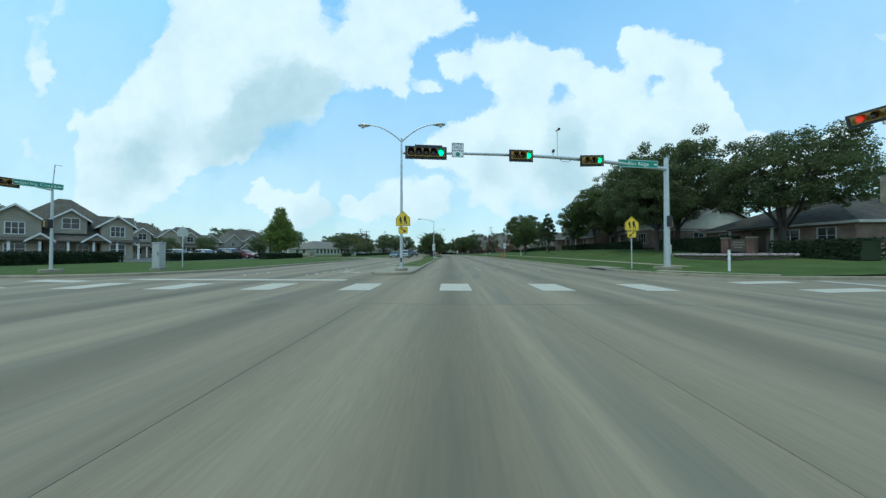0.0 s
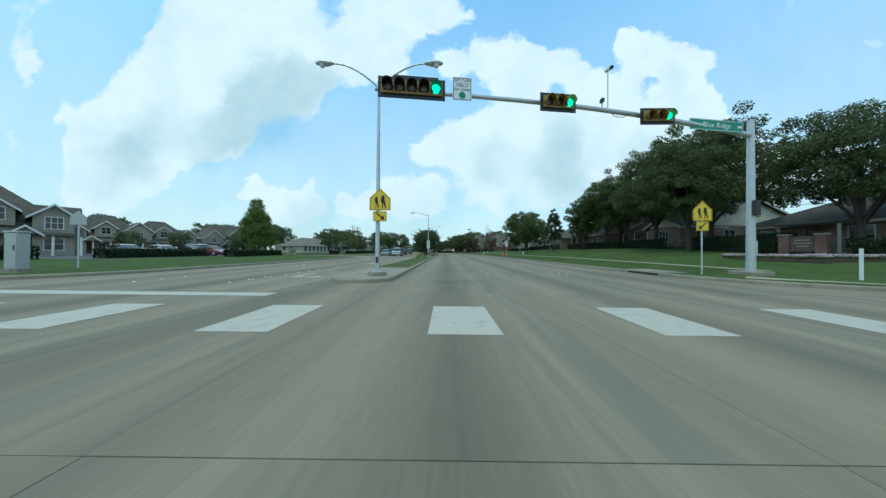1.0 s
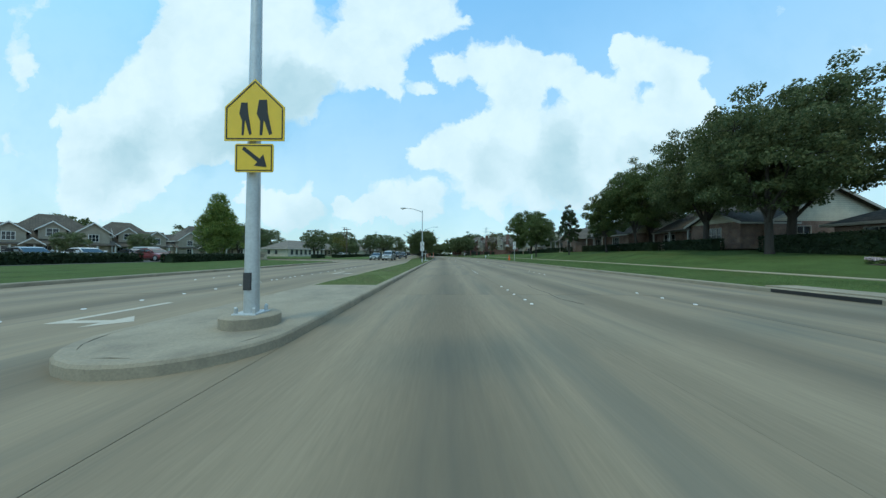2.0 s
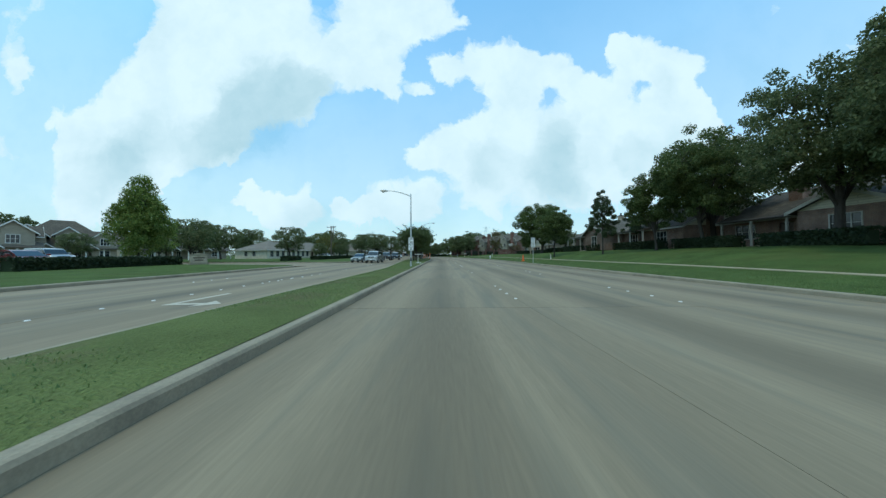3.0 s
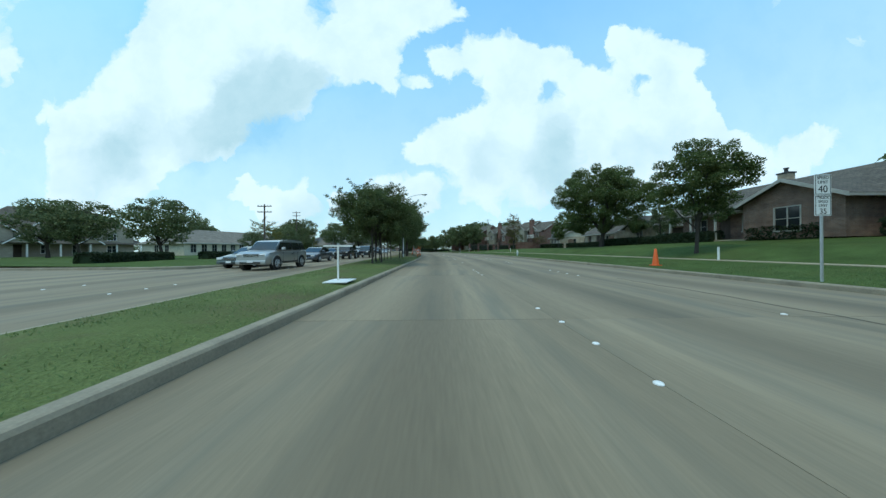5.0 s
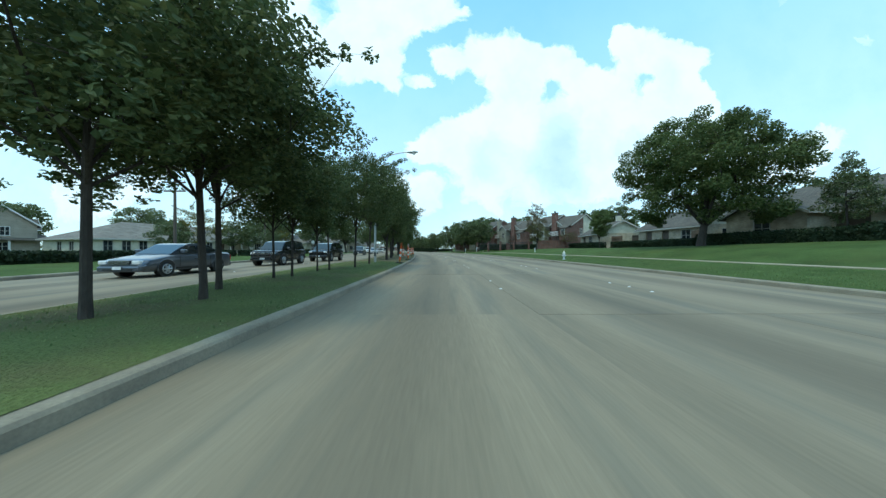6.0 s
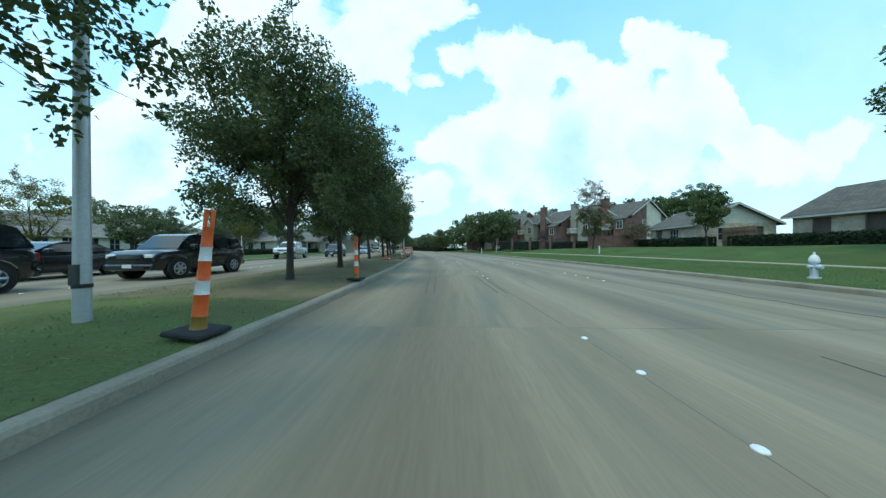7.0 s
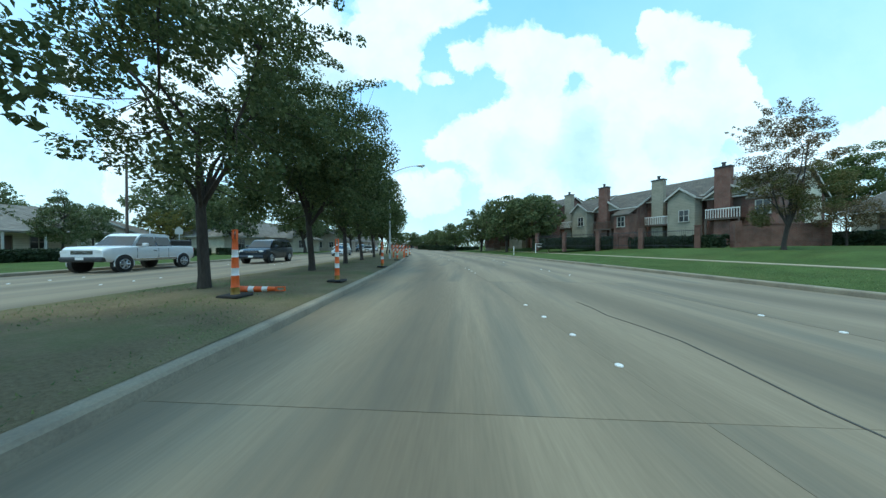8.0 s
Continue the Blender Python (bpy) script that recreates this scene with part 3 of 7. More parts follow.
left_b = [(LK - 26, DW1), (LK - 4, DW1)] + arc(LK - 4, DW1 + 4, 4, 270, 360)[1:] + [(left_kerb(y) + bend(y), y) for y in range(59, 200, 3)]
kerb("kerb_left", left_b, 0.16, "worn grey concrete kerb along the lawn")
mid = (-4.5 + MK) / 2
hw = (MK + 4.5) / 2
med_line = [(MK + bend(y), y) for y in range(190, 8, -3)] + [(MK, 7.2)] + arc(mid, NOSE + hw, hw, 0, -180, 14) + [(-4.5, 7.2)] + [(med_left(y) + bend(y), y) for y in range(10, 190, 3)]
kerb("kerb_median", med_line[::-1], 0.16, "worn grey concrete kerb round the median strip")

# median: concrete apron at the nose, grass behind it
apron = [[(mid + (x - mid) * f, y, 0.152 + 0.01 * (1 - abs(2 * k / 6 - 1))) for k, x in enumerate(np.linspace(-4.36, MK - 0.14, 7))]
         for y, f in ((NOSE + 0.16, 0.25), (NOSE + 0.32, 0.55), (NOSE + 0.6, 0.8), (NOSE + 1.0, 0.96), (NOSE + 1.25, 1), (8.0, 1), (11.5, 1))]
tagged(grid("median_apron", apron, M_KERB), "worn concrete apron at the nose of the median", "pavement", kind="structure")
med_rows = []
for y in [11.5] + list(np.arange(13, 190, 1.5)):
    a, b = med_left(y) + bend(y) + 0.15, MK + bend(y) - 0.15
    rise = min((y - 11.5) / 1.5, 1.0)
    med_rows.append([(a + (b - a) * s, y, 0.156 + rise * 0.09 * math.sin(math.pi * s) + rise * 0.02 * noise.noise((a + (b - a) * s, y * 0.8, 0))) for s in np.linspace(0, 1, 9)])
median = tagged(grid("median_lawn", [r for r in med_rows if r[0][1] <= 71.6], M_GRASSDRY), "dry patchy grass strip between the two carriageways", "grass", kind="structure")
tagged(grid("median_lawn_shaded", [r for r in med_rows if r[0][1] >= 71.4], M_MEDSOIL), "bare brown ground with thin grass under median trees", "ground", kind="structure")


def kerb_right_x(y):
    if y < SY1 + CR:
        d = SY1 + CR - y
        return RK + CR - math.sqrt(max(CR * CR - d * d, 0))
    return RK + bend(y)


def kerb_left_x(y):
    if y < SY1 + CR:
        d = SY1 + CR - y
        return LK - CR + math.sqrt(max(CR * CR - d * d, 0))
    return left_kerb(y) + bend(y)


WALK_U = (4.95, 5.6)
us = [0.14, 1, 2, 3, 4, WALK_U[0], WALK_U[1], 6.6, 7.6, 9, 10.5, 12, 14, 18, 24, 32, 45, 70, 120]
rows = []
for y in [SY1 + 0.14, 3.6, 4.3, 5, 6, 7.5, 9] + list(np.arange(11, 200, 2.5)):
    rows.append([(kerb_right_x(y) + u, y, right_z(u, y) + (0.03 * noise.noise((u * 0.4, y * 0.3, 1)) if u > 7 else 0)) for u in us])
tagged(grid("lawn_right", rows, M_GRASS), "mown green lawn rising gently from the kerb", "grass", kind="structure")


def build_pavement():
    pavement = tagged(new("pavement"), "narrow pale concrete pavement crossing the lawn", "pavement", kind="structure")
    y = 9.0
    while y < 150:
        y2 = y + 1.5
        v = []
        for z in (-0.1, 0.03):
            for u, yy in ((WALK_U[0], y + 0.012), (WALK_U[1], y + 0.012), (WALK_U[1], y2 - 0.012), (WALK_U[0], y2 - 0.012)):
                v.append((kerb_right_x(yy) + u, yy, right_z(u, yy) + z))
        f = [(3, 2, 1, 0), (4, 5, 6, 7), (0, 1, 5, 4), (1, 2, 6, 5), (2, 3, 7, 6), (3, 0, 4, 7)]
        ob = new("paving_slab", data_mesh("paving_slab", v, f, M_WALK))
        ob.parent = pavement
        y = y2
    # corner landing and the stretch along the side street
    for q in ([(RK + 1.2, 6.2), (RK + 4.6, 3.3), (RK + 6.4, 4.6), (RK + 5.6, 9.0), (RK + 4.4, 9.0)], [(RK + 6.4, 4.4), (RK + 40, 5.6), (RK + 40, 7.0), (RK + 6.0, 6.0)]):
        bm = prism(bmesh.new(), q, 0.1, axis="z", at=0.085)
        link_bm("paving_slab", bm, M_WALK, pavement)


def left_lawn(name, y0, y1, label):
    rr = []
    for y in np.arange(y0, y1 + 0.01, (y1 - y0) / max(int((y1 - y0) / 1.6), 1)):
        k = kerb_left_x(y)
        if name.endswith("near") and y > DW0 - 4:
            k = LK - 4 + math.sqrt(max(16 - (y - DW0 + 4) ** 2, 0))
        if name.endswith("far") and y < DW1 + 4:
            k = LK - 4 + math.sqrt(max(16 - (DW1 + 4 - y) ** 2, 0))
        rr.append([(k - u, y, 0.15 + 0.012 * u if u < 9 else 0.26) for u in (0.14, 1.5, 3, 5, 7, 9, 14, 25, 60, 130)])
    tagged(grid(name, rr, M_GRASS), label, "grass", kind="structure")


left_lawn("lawn_left_near", SY1 + 0.14, DW0 - 0.14, "green lawn corner beside the side street")
left_lawn("lawn_left_far", DW1 + 0.14, 200, "green lawn strip with hedges behind it")
bm = B(LK - 60, DW0, -0.2, LK, DW1, -0.004)
tagged(link_bm("driveway", bm, M_ROAD), "plain concrete driveway between two lawns", "driveway", kind="structure")
bm = B(-75, 18, 0.1, -30, 40.0, 0.275)
tagged(link_bm("car_park", bm, M_ASPHALT), "dark asphalt car park in front of the apartments", "car park", kind="structure")

# ---------- trees ----------
def limb(bm, a, b, r0, r1, rnd, seg=6, sag=0.12, n=4):
    a, b = Vector(a), Vector(b)
    d = (b - a).length
    pts, rad = [], []
    for i in range(n + 1):
        s = i / n
        p = a.lerp(b, s) + Vector((rnd.uniform(-1, 1), rnd.uniform(-1, 1), rnd.uniform(-0.3, 1))) * d * sag * math.sin(math.pi * s) * 0.6
        pts.append(p)
        rad.append(r0 + (r1 - r0) * s)
    tube(bm, pts, rad, seg, caps=True)
    return pts


def leaves(rnd, clumps, count, size, flat=0.75):
    """Folded leaf blades scattered through ragged clumps (centre, radius)."""
    w = np.array([c[1] ** 2 for c in clumps])
    idx = rnd.choice(len(clumps), count, p=w / w.sum())
    cen = np.array([c[0] for c in clumps])[idx]
    rad = np.array([c[1] for c in clumps])[idx]
    v = rnd.normal(size=(count, 3))
    v /= np.linalg.norm(v, axis=1)[:, None]
    pos = cen + v * (rad * rnd.uniform(0.25, 1.0, count) ** 0.6)[:, None] * np.array([1, 1, flat])
    nrm = v * 0.5 + rnd.normal(size=(count, 3)) * 0.7 + np.array([0, 0, 0.5])
    nrm /= np.linalg.norm(nrm, axis=1)[:, None]
    t = np.cross(nrm, rnd.normal(size=(count, 3)))
    t /= np.linalg.norm(t, axis=1)[:, None]
    s = np.cross(nrm, t)
    ln = (size * rnd.uniform(0.6, 1.3, count))[:, None]
    p0, p2 = pos - t * ln * 0.5, pos + t * ln * 0.5
    p1, p3 = pos + s * ln * 0.3 + nrm * ln * 0.08, pos - s * ln * 0.3 + nrm * ln * 0.08
    verts = np.stack([p0, p1, p2, p3], 1).reshape(-1, 3)
    return verts, np.arange(count * 4).reshape(-1, 4)


def make_tree(seed, height, radius, clear, leaf_m, label, count=9000, leaf=0.2, shape="round", trunk=0.16, density=1.0, group="", category="tree", clump=0.26, core=0, skirt=0, fork=0.95, reach=0):
    """One tree at the origin: tapered trunk with limbs, and a ragged crown of leaf blades."""
    rnd, rr = np.random.default_rng(seed), random.Random(seed)
    root = thing("tree", Matrix.Identity(4), label, category, group)
    bm = bmesh.new()
    ch = height - clear
    mid_z = clear + ch * 0.5
    lean = Vector((rr.uniform(-0.38, 0.38), rr.uniform(-0.38, 0.38), 0))
    top = Vector((0, 0, clear + ch * (0.8 if shape == "cone" else 0.35))) + lean
    tube(bm, [(0, 0, -0.15), (0, 0, 0.05), (0, 0, 0.35), (lean.x * .3, lean.y * .3, clear * 0.6), (lean.x * .6, lean.y * .6, clear + 0.1), top],
         [trunk * 1.45, trunk * 1.25, trunk * 1.05, trunk * 0.95, trunk * 0.85, trunk * 0.35], 9)
    clumps = []
    n = int(60 * density) if shape != "cone" else int(75 * density)

    def spot():
        """A random place in the crown, more often near its lobed outside."""
        d = rnd.normal(size=3)
        d /= np.linalg.norm(d)
        lobe = 1 + 0.15 * noise.noise((d[0] * 1.7 + seed, d[1] * 1.7, d[2] * 1.7))
        p = d * rnd.uniform(0.18, 1.0) ** 0.5 * lobe
        if shape == "cone":
            h = min(max((p[2] + 1) / 2, 0.0), 1.0)
            f = (1.0 - h * 0.95) ** 0.9 * (0.62 + 0.38 * min(h * 5, 1))
            return np.array([p[0] * radius * f, p[1] * radius * f, clear + h * ch])
        if shape == "umbrella":
            zz = p[2] if p[2] > -0.35 else -0.35 + (p[2] + 0.35) * 0.3
            return np.array([p[0] * radius, p[1] * radius, clear + ch * (0.34 + 0.55 * zz)])
        f = 1.0 if p[2] > -0.3 else 0.88
        return np.array([p[0] * radius * f, p[1] * radius * f, mid_z + p[2] * ch * 0.46])

    placed = np.zeros((0, 3))
    for _ in range(n):
        best, far = None, -1.0
        for _ in range(5):
            q = spot()
            d = np.min(np.linalg.norm(placed - q, axis=1)) if len(placed) else 1.0
            if d > far:
                best, far = q, d
        placed = np.vstack([placed, best])
        clumps.append((best, radius * clump * rr.uniform(0.6, 1.25)))
    # a few stray sprays break the outline
    for _ in range(int(14 * density)):
        a = rr.uniform(0, 2 * math.pi)
        h = rr.uniform(0.1, 0.95)
        f = (1.05 - h) if shape == "cone" else math.sqrt(max(1 - (2 * h - 1) ** 2, 0.05))
        clumps.append((np.array([math.cos(a) * radius * f * 0.98, math.sin(a) * radius * f * 0.98, clear + h * ch]), radius * 0.14))
    # hanging sprays round the rim
    for _ in range(skirt):
        a, f = rr.uniform(0, 2 * math.pi), rr.uniform(0.55, 1.0)
        z = clear + rr.uniform(-0.35, 0.7) * (1.3 - f)
        for j in range(3):
            clumps.append((np.array([math.cos(a) * radius * f, math.sin(a) * radius * f, z + 0.28 * j]), radius * (0.07 + 0.03 * j)))
    # long leafy shoots that stand out of the crown
    shoots = []
    for _ in range(reach):
        a, h, out = rr.uniform(0, 2 * math.pi), rr.uniform(0.25, 0.95), rr.uniform(1.15, 1.45)
        f = math.sqrt(max(1 - (2 * h - 1) ** 2, 0.12)) * radius
        run = [np.array([math.cos(a + 0.1 * j) * f * g, math.sin(a + 0.1 * j) * f * g, clear + h * ch + 0.16 * j]) for j, g in enumerate(np.linspace(0.75, out, 6))]
        shoots.append(run)
        for j, q in enumerate(run):
            clumps.append((q, radius * (0.12 - 0.012 * j)))
    main = []
    k = 6 if shape != "cone" else 9
    for i in range(k):
        a = 2 * math.pi * (i + rr.uniform(-0.3, 0.3)) / k
        h = rr.uniform(0.3, 0.75)
        e = Vector((math.cos(a) * radius * 0.6, math.sin(a) * radius * 0.6, clear + ch * h))
        s = Vector((0, 0, clear * fork * rr.uniform(0.9, 1.1))) + lean * 0.5 if shape != "cone" else Vector((0, 0, clear + ch * h * 0.7))
        main.append(limb(bm, s, e, trunk * 0.5, trunk * 0.14, rr))
    for c, r in clumps[::2]:
        best = min((p for m in main for p in m[1:]), key=lambda p: (p - Vector(c)).length)
        if (best - Vector(c)).length < radius * 0.9:
            limb(bm, best, Vector(c), trunk * 0.13, trunk * 0.04, rr, 4, n=2)
    for run in shoots:
        tube(bm, [tuple(q) for q in run], [trunk * 0.12 - trunk * 0.015 * j for j in range(6)], 4)
    part("trunk", bm, M_BARK, root, "rough dark brown bark", smooth=True)
    v, f = leaves(rnd, clumps, count, leaf)
    if core:        # oversized blades added inside the crown to block sky and darken its gaps
        mid = np.array([0, 0, mid_z])
        v2, f2 = leaves(rnd, [((c - mid) * 0.72 + mid, r * 0.9) for c, r in clumps if r > radius * 0.15], core, leaf * 1.7)
        f2 = f2 + len(v)
        v, f = np.concatenate([v, v2]), np.concatenate([f, f2])
    crown = new("crown", data_mesh("crown", v, f, leaf_m))
    crown.parent = root
    return root


def plant(model, x, y, z, rz=0.0, s=1.0, sz=None):
    """Stands a copy of a model tree at x, y."""
    t = copy_thing(model, pose(x, y, z, 0, 0, rz))
    t.scale = (s, s, sz or s)
    return t


def place_first(model, x, y, z, rz=0.0, s=1.0, sz=None):
    model.matrix_basis = pose(x, y, z, 0, 0, rz)
    model.scale = (s, s, sz or s)
    return model


def right_ground(x, y):
    return right_z(x - kerb_right_x(y), y)


def lawn_z(x, y):
    """Height of the ground under a tree, wherever it stands."""
    if y > 198:
        return -0.35
    if x > kerb_right_x(y):
        return right_ground(x, y)
    return 0.2


G_MED = "young trees along the median"
med_a = make_tree(11, 5.1, 1.9, 2.0, M_LEAF_MED, "slim young elm with dark green crown on the median", 21000, 0.085, "round", 0.045, group=G_MED, clump=0.225, core=400, skirt=8, reach=6)
med_b = make_tree(12, 5.6, 2.1, 2.05, M_LEAF_MED, "slim young elm with ragged dark crown on the median", 22000, 0.085, "round", 0.048, group=G_MED, clump=0.225, core=400, skirt=8, reach=6)
med_c = make_tree(13, 7.6, 2.9, 1.95, M_LEAF_MED, "dense dark green oak on the median strip", 37000, 0.11, "round", 0.115, group=G_MED, density=1.6, clump=0.235, core=4200, skirt=26, reach=6)
med_d = make_tree(14, 7.6, 2.7, 2.0, M_LEAF_MED, "open-crowned oak with loose leaf sprays on the median", 27000, 0.105, "round", 0.115, group=G_MED, clump=0.185, core=900, skirt=8, reach=22)
med_e = make_tree(15, 7.5, 2.8, 2.0, M_LEAF_MED, "dark rounded oak further along the median", 11000, 0.19, "round", 0.115, group=G_MED, density=1.3, core=900, skirt=6)
place_first(med_a, -4.3, 54.3, 0.2, 0, 1.25, 1.0)
plant(med_b, -4.0, 55.7, 0.2, 70, 1.25, 0.98)
plant(med_b, -4.7, 56.9, 0.2, 200, 1.25, 0.96)
plant(med_a, -4.95, 59.3, 0.2, 130, 0.82)
place_first(med_b, -4.65, 59.8, 0.2, 0, 0.78)
plant(med_a, -4.8, 61.95, 0.2, 20, 0.76, 0.8)
plant(med_b, -4.6, 62.65, 0.2, 110, 0.78, 0.8)
plant(med_b, -4.0, 64.3, 0.2, 240, 1.0)
plant(med_b, -4.2, 67.7, 0.2, 310, 1.15)
place_first(med_c, -4.5, 74.4, 0.2, 160, 0.84, 0.9)
plant(med_c, -5.0, 79.2, 0.2, 130)
plant(med_c, -5.7, 83.7, 0.2, 250, 0.86, 0.95)
place_first(med_d, -6.75, 89.6, 0.2)
plant(med_c, -6.7, 94.2, 0.2, 40, 1.05)
place_first(med_e, -7.3, 98.8, 0.2, 170, 1.0)
plant(med_e, -7.9, 103.0, 0.2, 200, 0.95)
plant(med_e, -8.6, 108.0, 0.2, 300, 0.95)
plant(med_e, -9.8, 114.0, 0.2, 90, 0.95)
plant(med_e, -11.0, 121.0, 0.2, 60, 0.9)

oak = make_tree(21, 11.0, 4.7, 3.0, M_LEAF_OAK, "spreading live oak with dark crown on the lawn", 33000, 0.20, "umbrella", 0.24, density=2.2, clump=0.165, core=1500, fork=0.7)
place_first(oak, 24.0, 22.5, right_ground(24, 22.5), 60, 0.95, 1.12)
forked = make_tree(29, 11.2, 4.3, 4.1, M_LEAF_OAK, "forked live oak with a high domed crown on the lawn", 44000, 0.17, "umbrella", 0.24, density=2.2, clump=0.18, core=2500, skirt=14, fork=0.5)
place_first(forked, 28.4, 14.4, right_ground(28.4, 14.4))
plant(oak, 27.5, 24.0, right_ground(27.5, 24), 130, 1.12, 1.3)
plant(oak, 29.8, 41.4, right_ground(29.8, 41.4), 40, 1.05, 1.25)
plant(oak, 26.2, 29.6, right_ground(26.2, 29.6), 220, 0.98, 1.2)
plant(oak, 41.0, 9.0, right_ground(41, 9), 75, 0.62)
big = make_tree(22, 11.2, 5.8, 2.3, M_LEAF_ELM, "large round-crowned shade tree on the lawn", 68000, 0.2, "round", 0.29, density=2.4, clump=0.158, core=1800, fork=0.75, skirt=10)
place_first(big, 23.2, 74.6, right_ground(23.2, 74.6))
lawn_tree = make_tree(23, 10.0, 3.4, 2.2, M_LEAF_ELM, "full dark green shade tree on the front lawn", 25000, 0.18, "round", 0.14, density=1.7, clump=0.185, core=1500)
place_first(lawn_tree, 25.2, 37.8, right_ground(25.2, 37.8), 80, 1.1)
plant(lawn_tree, 23.0, 40.8, right_ground(23, 40.8), 150, 0.86)
plant(lawn_tree, 44.5, 117.5, 1.4, 30, 1.12)
plant(lawn_tree, 17.8, 54.6, right_ground(17.8, 54.6), 200, 0.78)
gum = make_tree(24, 7.6, 2.5, 1.5, M_LEAF_GUM, "ragged pointed sweetgum tree on the lawn", 15000, 0.15, "cone", 0.10, density=1.0, clump=0.15)
place_first(gum, 19.4, 44.4, right_ground(19.4, 44.4), 0, 0.88, 1.08)
plant(gum, 26.2, 47.6, right_ground(26.2, 47.6), 200, 0.95, 1.15)
small = make_tree(25, 7.0, 2.1, 1.5, M_LEAF_ELM, "small upright tree in a front garden", 9000, 0.2, "round", 0.1, core=800)
place_first(small, 25.6, 94.1, right_ground(25.6, 94.1), 0, 0.68, 0.92)
bare = make_tree(26, 8.6, 1.75, 1.8, M_LEAF_RED, "thin tree with sparse russet top and fuller olive skirts", 13500, 0.095, "round", 0.095, density=1.8, clump=0.19, fork=0.7, reach=8)
low = []
for k in range(30):
    a, f, h = 2.4 * k, 0.6 + 1.45 * ((k * 3) % 5) / 4, 1.75 + 2.7 * ((k * 7) % 11) / 10
    low.append((np.array([math.cos(a) * f, math.sin(a) * f, h]), 0.36 + 0.05 * (k % 4)))
lv, lf = leaves(np.random.default_rng(261), low, 9500, 0.095)
lower = new("lower_crown", data_mesh("lower_crown", lv, lf, M_LEAF_OLIVE))
lower.parent = bare
tagged(lower, "olive green lower leaves")
place_first(bare, 17.5, 100.0, right_ground(17.5, 100))
crape = make_tree(27, 3.7, 1.7, 1.3, M_LEAF_RED, "small reddish crape myrtle by the hedge", 5200, 0.11, "umbrella", 0.05, clump=0.2, fork=0.4)
place_first(crape, 24.9, 103.2, right_ground(24.9, 103.2), 0, 0.95)
light = make_tree(31, 9.8, 4.2, 1.2, M_LEAF_LIGHT, "bright green pyramid-shaped tree on the lawn", 26000, 0.2, "cone", 0.16, density=2.0, clump=0.17, core=2500)
place_first(light, -31.6, 40.6, 0.26, 0, 0.84, 1.0)
lot = make_tree(32, 6.0, 2.7, 1.4, M_LEAF_LAWN, "round grey-green tree beside the hedge", 7000, 0.23, "round", 0.14, clump=0.26)
spots = [(-40, 55.6, 1.15), (-52, 76, 1.0), (-58, 77, 1.05), (-50, 60, .6), (-62, 58, .6), (-57, 44, .5),
         (-31, 118, 1.1), (-27, 128, 1.2), (-44, 122, 1.3), (-24, 140, 1.2), (-52, 132, 1.3), (-36, 146, 1.4), (-60, 150, 1.5), (-75, 120, 1.4), (-84, 100, 1.3), (-30, 66, .8), (-33, 94.2, .66), (-32, 83.0, .5)]
for i, (x, y, s) in enumerate(spots):
    if i == 0:
        place_first(lot, x, y, 0.26, 0, s)
    else:
        plant(lot, x, y, 0.26, 47 * i, s * 1.38)
yel = make_tree(33, 6.5, 2.5, 1.2, M_LEAF_YEL, "thin yellowing tree on the far lawn", 9000, 0.12, "round", 0.1, clump=0.19, reach=10)
place_first(yel, -32, 86.8, 0.26)
airy = make_tree(35, 5.4, 1.9, 1.3, M_LEAF_LAWN, "small airy pale green tree on the far lawn", 9000, 0.13, "cone", 0.07, density=0.8, clump=0.2, group="small trees on the far lawn", reach=8)
place_first(airy, -32.5, 103.2, 0.26)
plant(airy, -33.5, 98.5, 0.26, 100, 1.1)
plant(airy, -34.5, 106.5, 0.26, 220, 0.9)
plant(airy, 26.4, 68.0, right_ground(26.4, 68.0), 70, 0.9, 1.05)["label"] = "small airy pale green tree before a house"
plant(yel, -38, 116, 0.26, 120, 0.85)
far_tree = make_tree(34, 9.0, 4.2, 1.6, M_LEAF_OAK, "broad dark tree in the distance", 3800, 0.5, "round", 0.2, clump=0.26)
spots = [(6.8, 128, 1.0), (10.5, 126, .95), (3.5, 138, .95), (12, 136, 1.1), (-2, 152, .8), (16, 142, 1.2), (-9, 178, .8), (-22, 200, .9), (-40, 190, 1.2), (-60, 185, 1.3), (-14, 215, .9), (-34, 230, 1.1),
         (8, 165, 1.0), (20, 160, 1.2), (-80, 170, 1.4), (-100, 150, 1.4), (-52, 240, 1.3), (-3, 240, 1.1), (30, 150, 1.3), (45, 130, 1.3), (-74, 215, 1.4), (15, 210, 1.3), (48, 60, 1.1),
         (-5, 170, .62), (-13, 194, .75), (-6, 203, .85), (2, 186, .8), (-20, 226, .9), (-27, 245, .9), (-11, 245, 1.0), (46, 40, 1.2), (50, 85, 1.0), (-110, 120, 1.5), (-95, 70, 1.2), (-90, 40, 1.2), (55, 25, 1.2)]
for i, (x, y, s) in enumerate(spots):
    if i == 0:
        place_first(far_tree, x, y, lawn_z(x, y), 0, s)
    else:
        plant(far_tree, x, y, lawn_z(x, y), 61 * i, s)


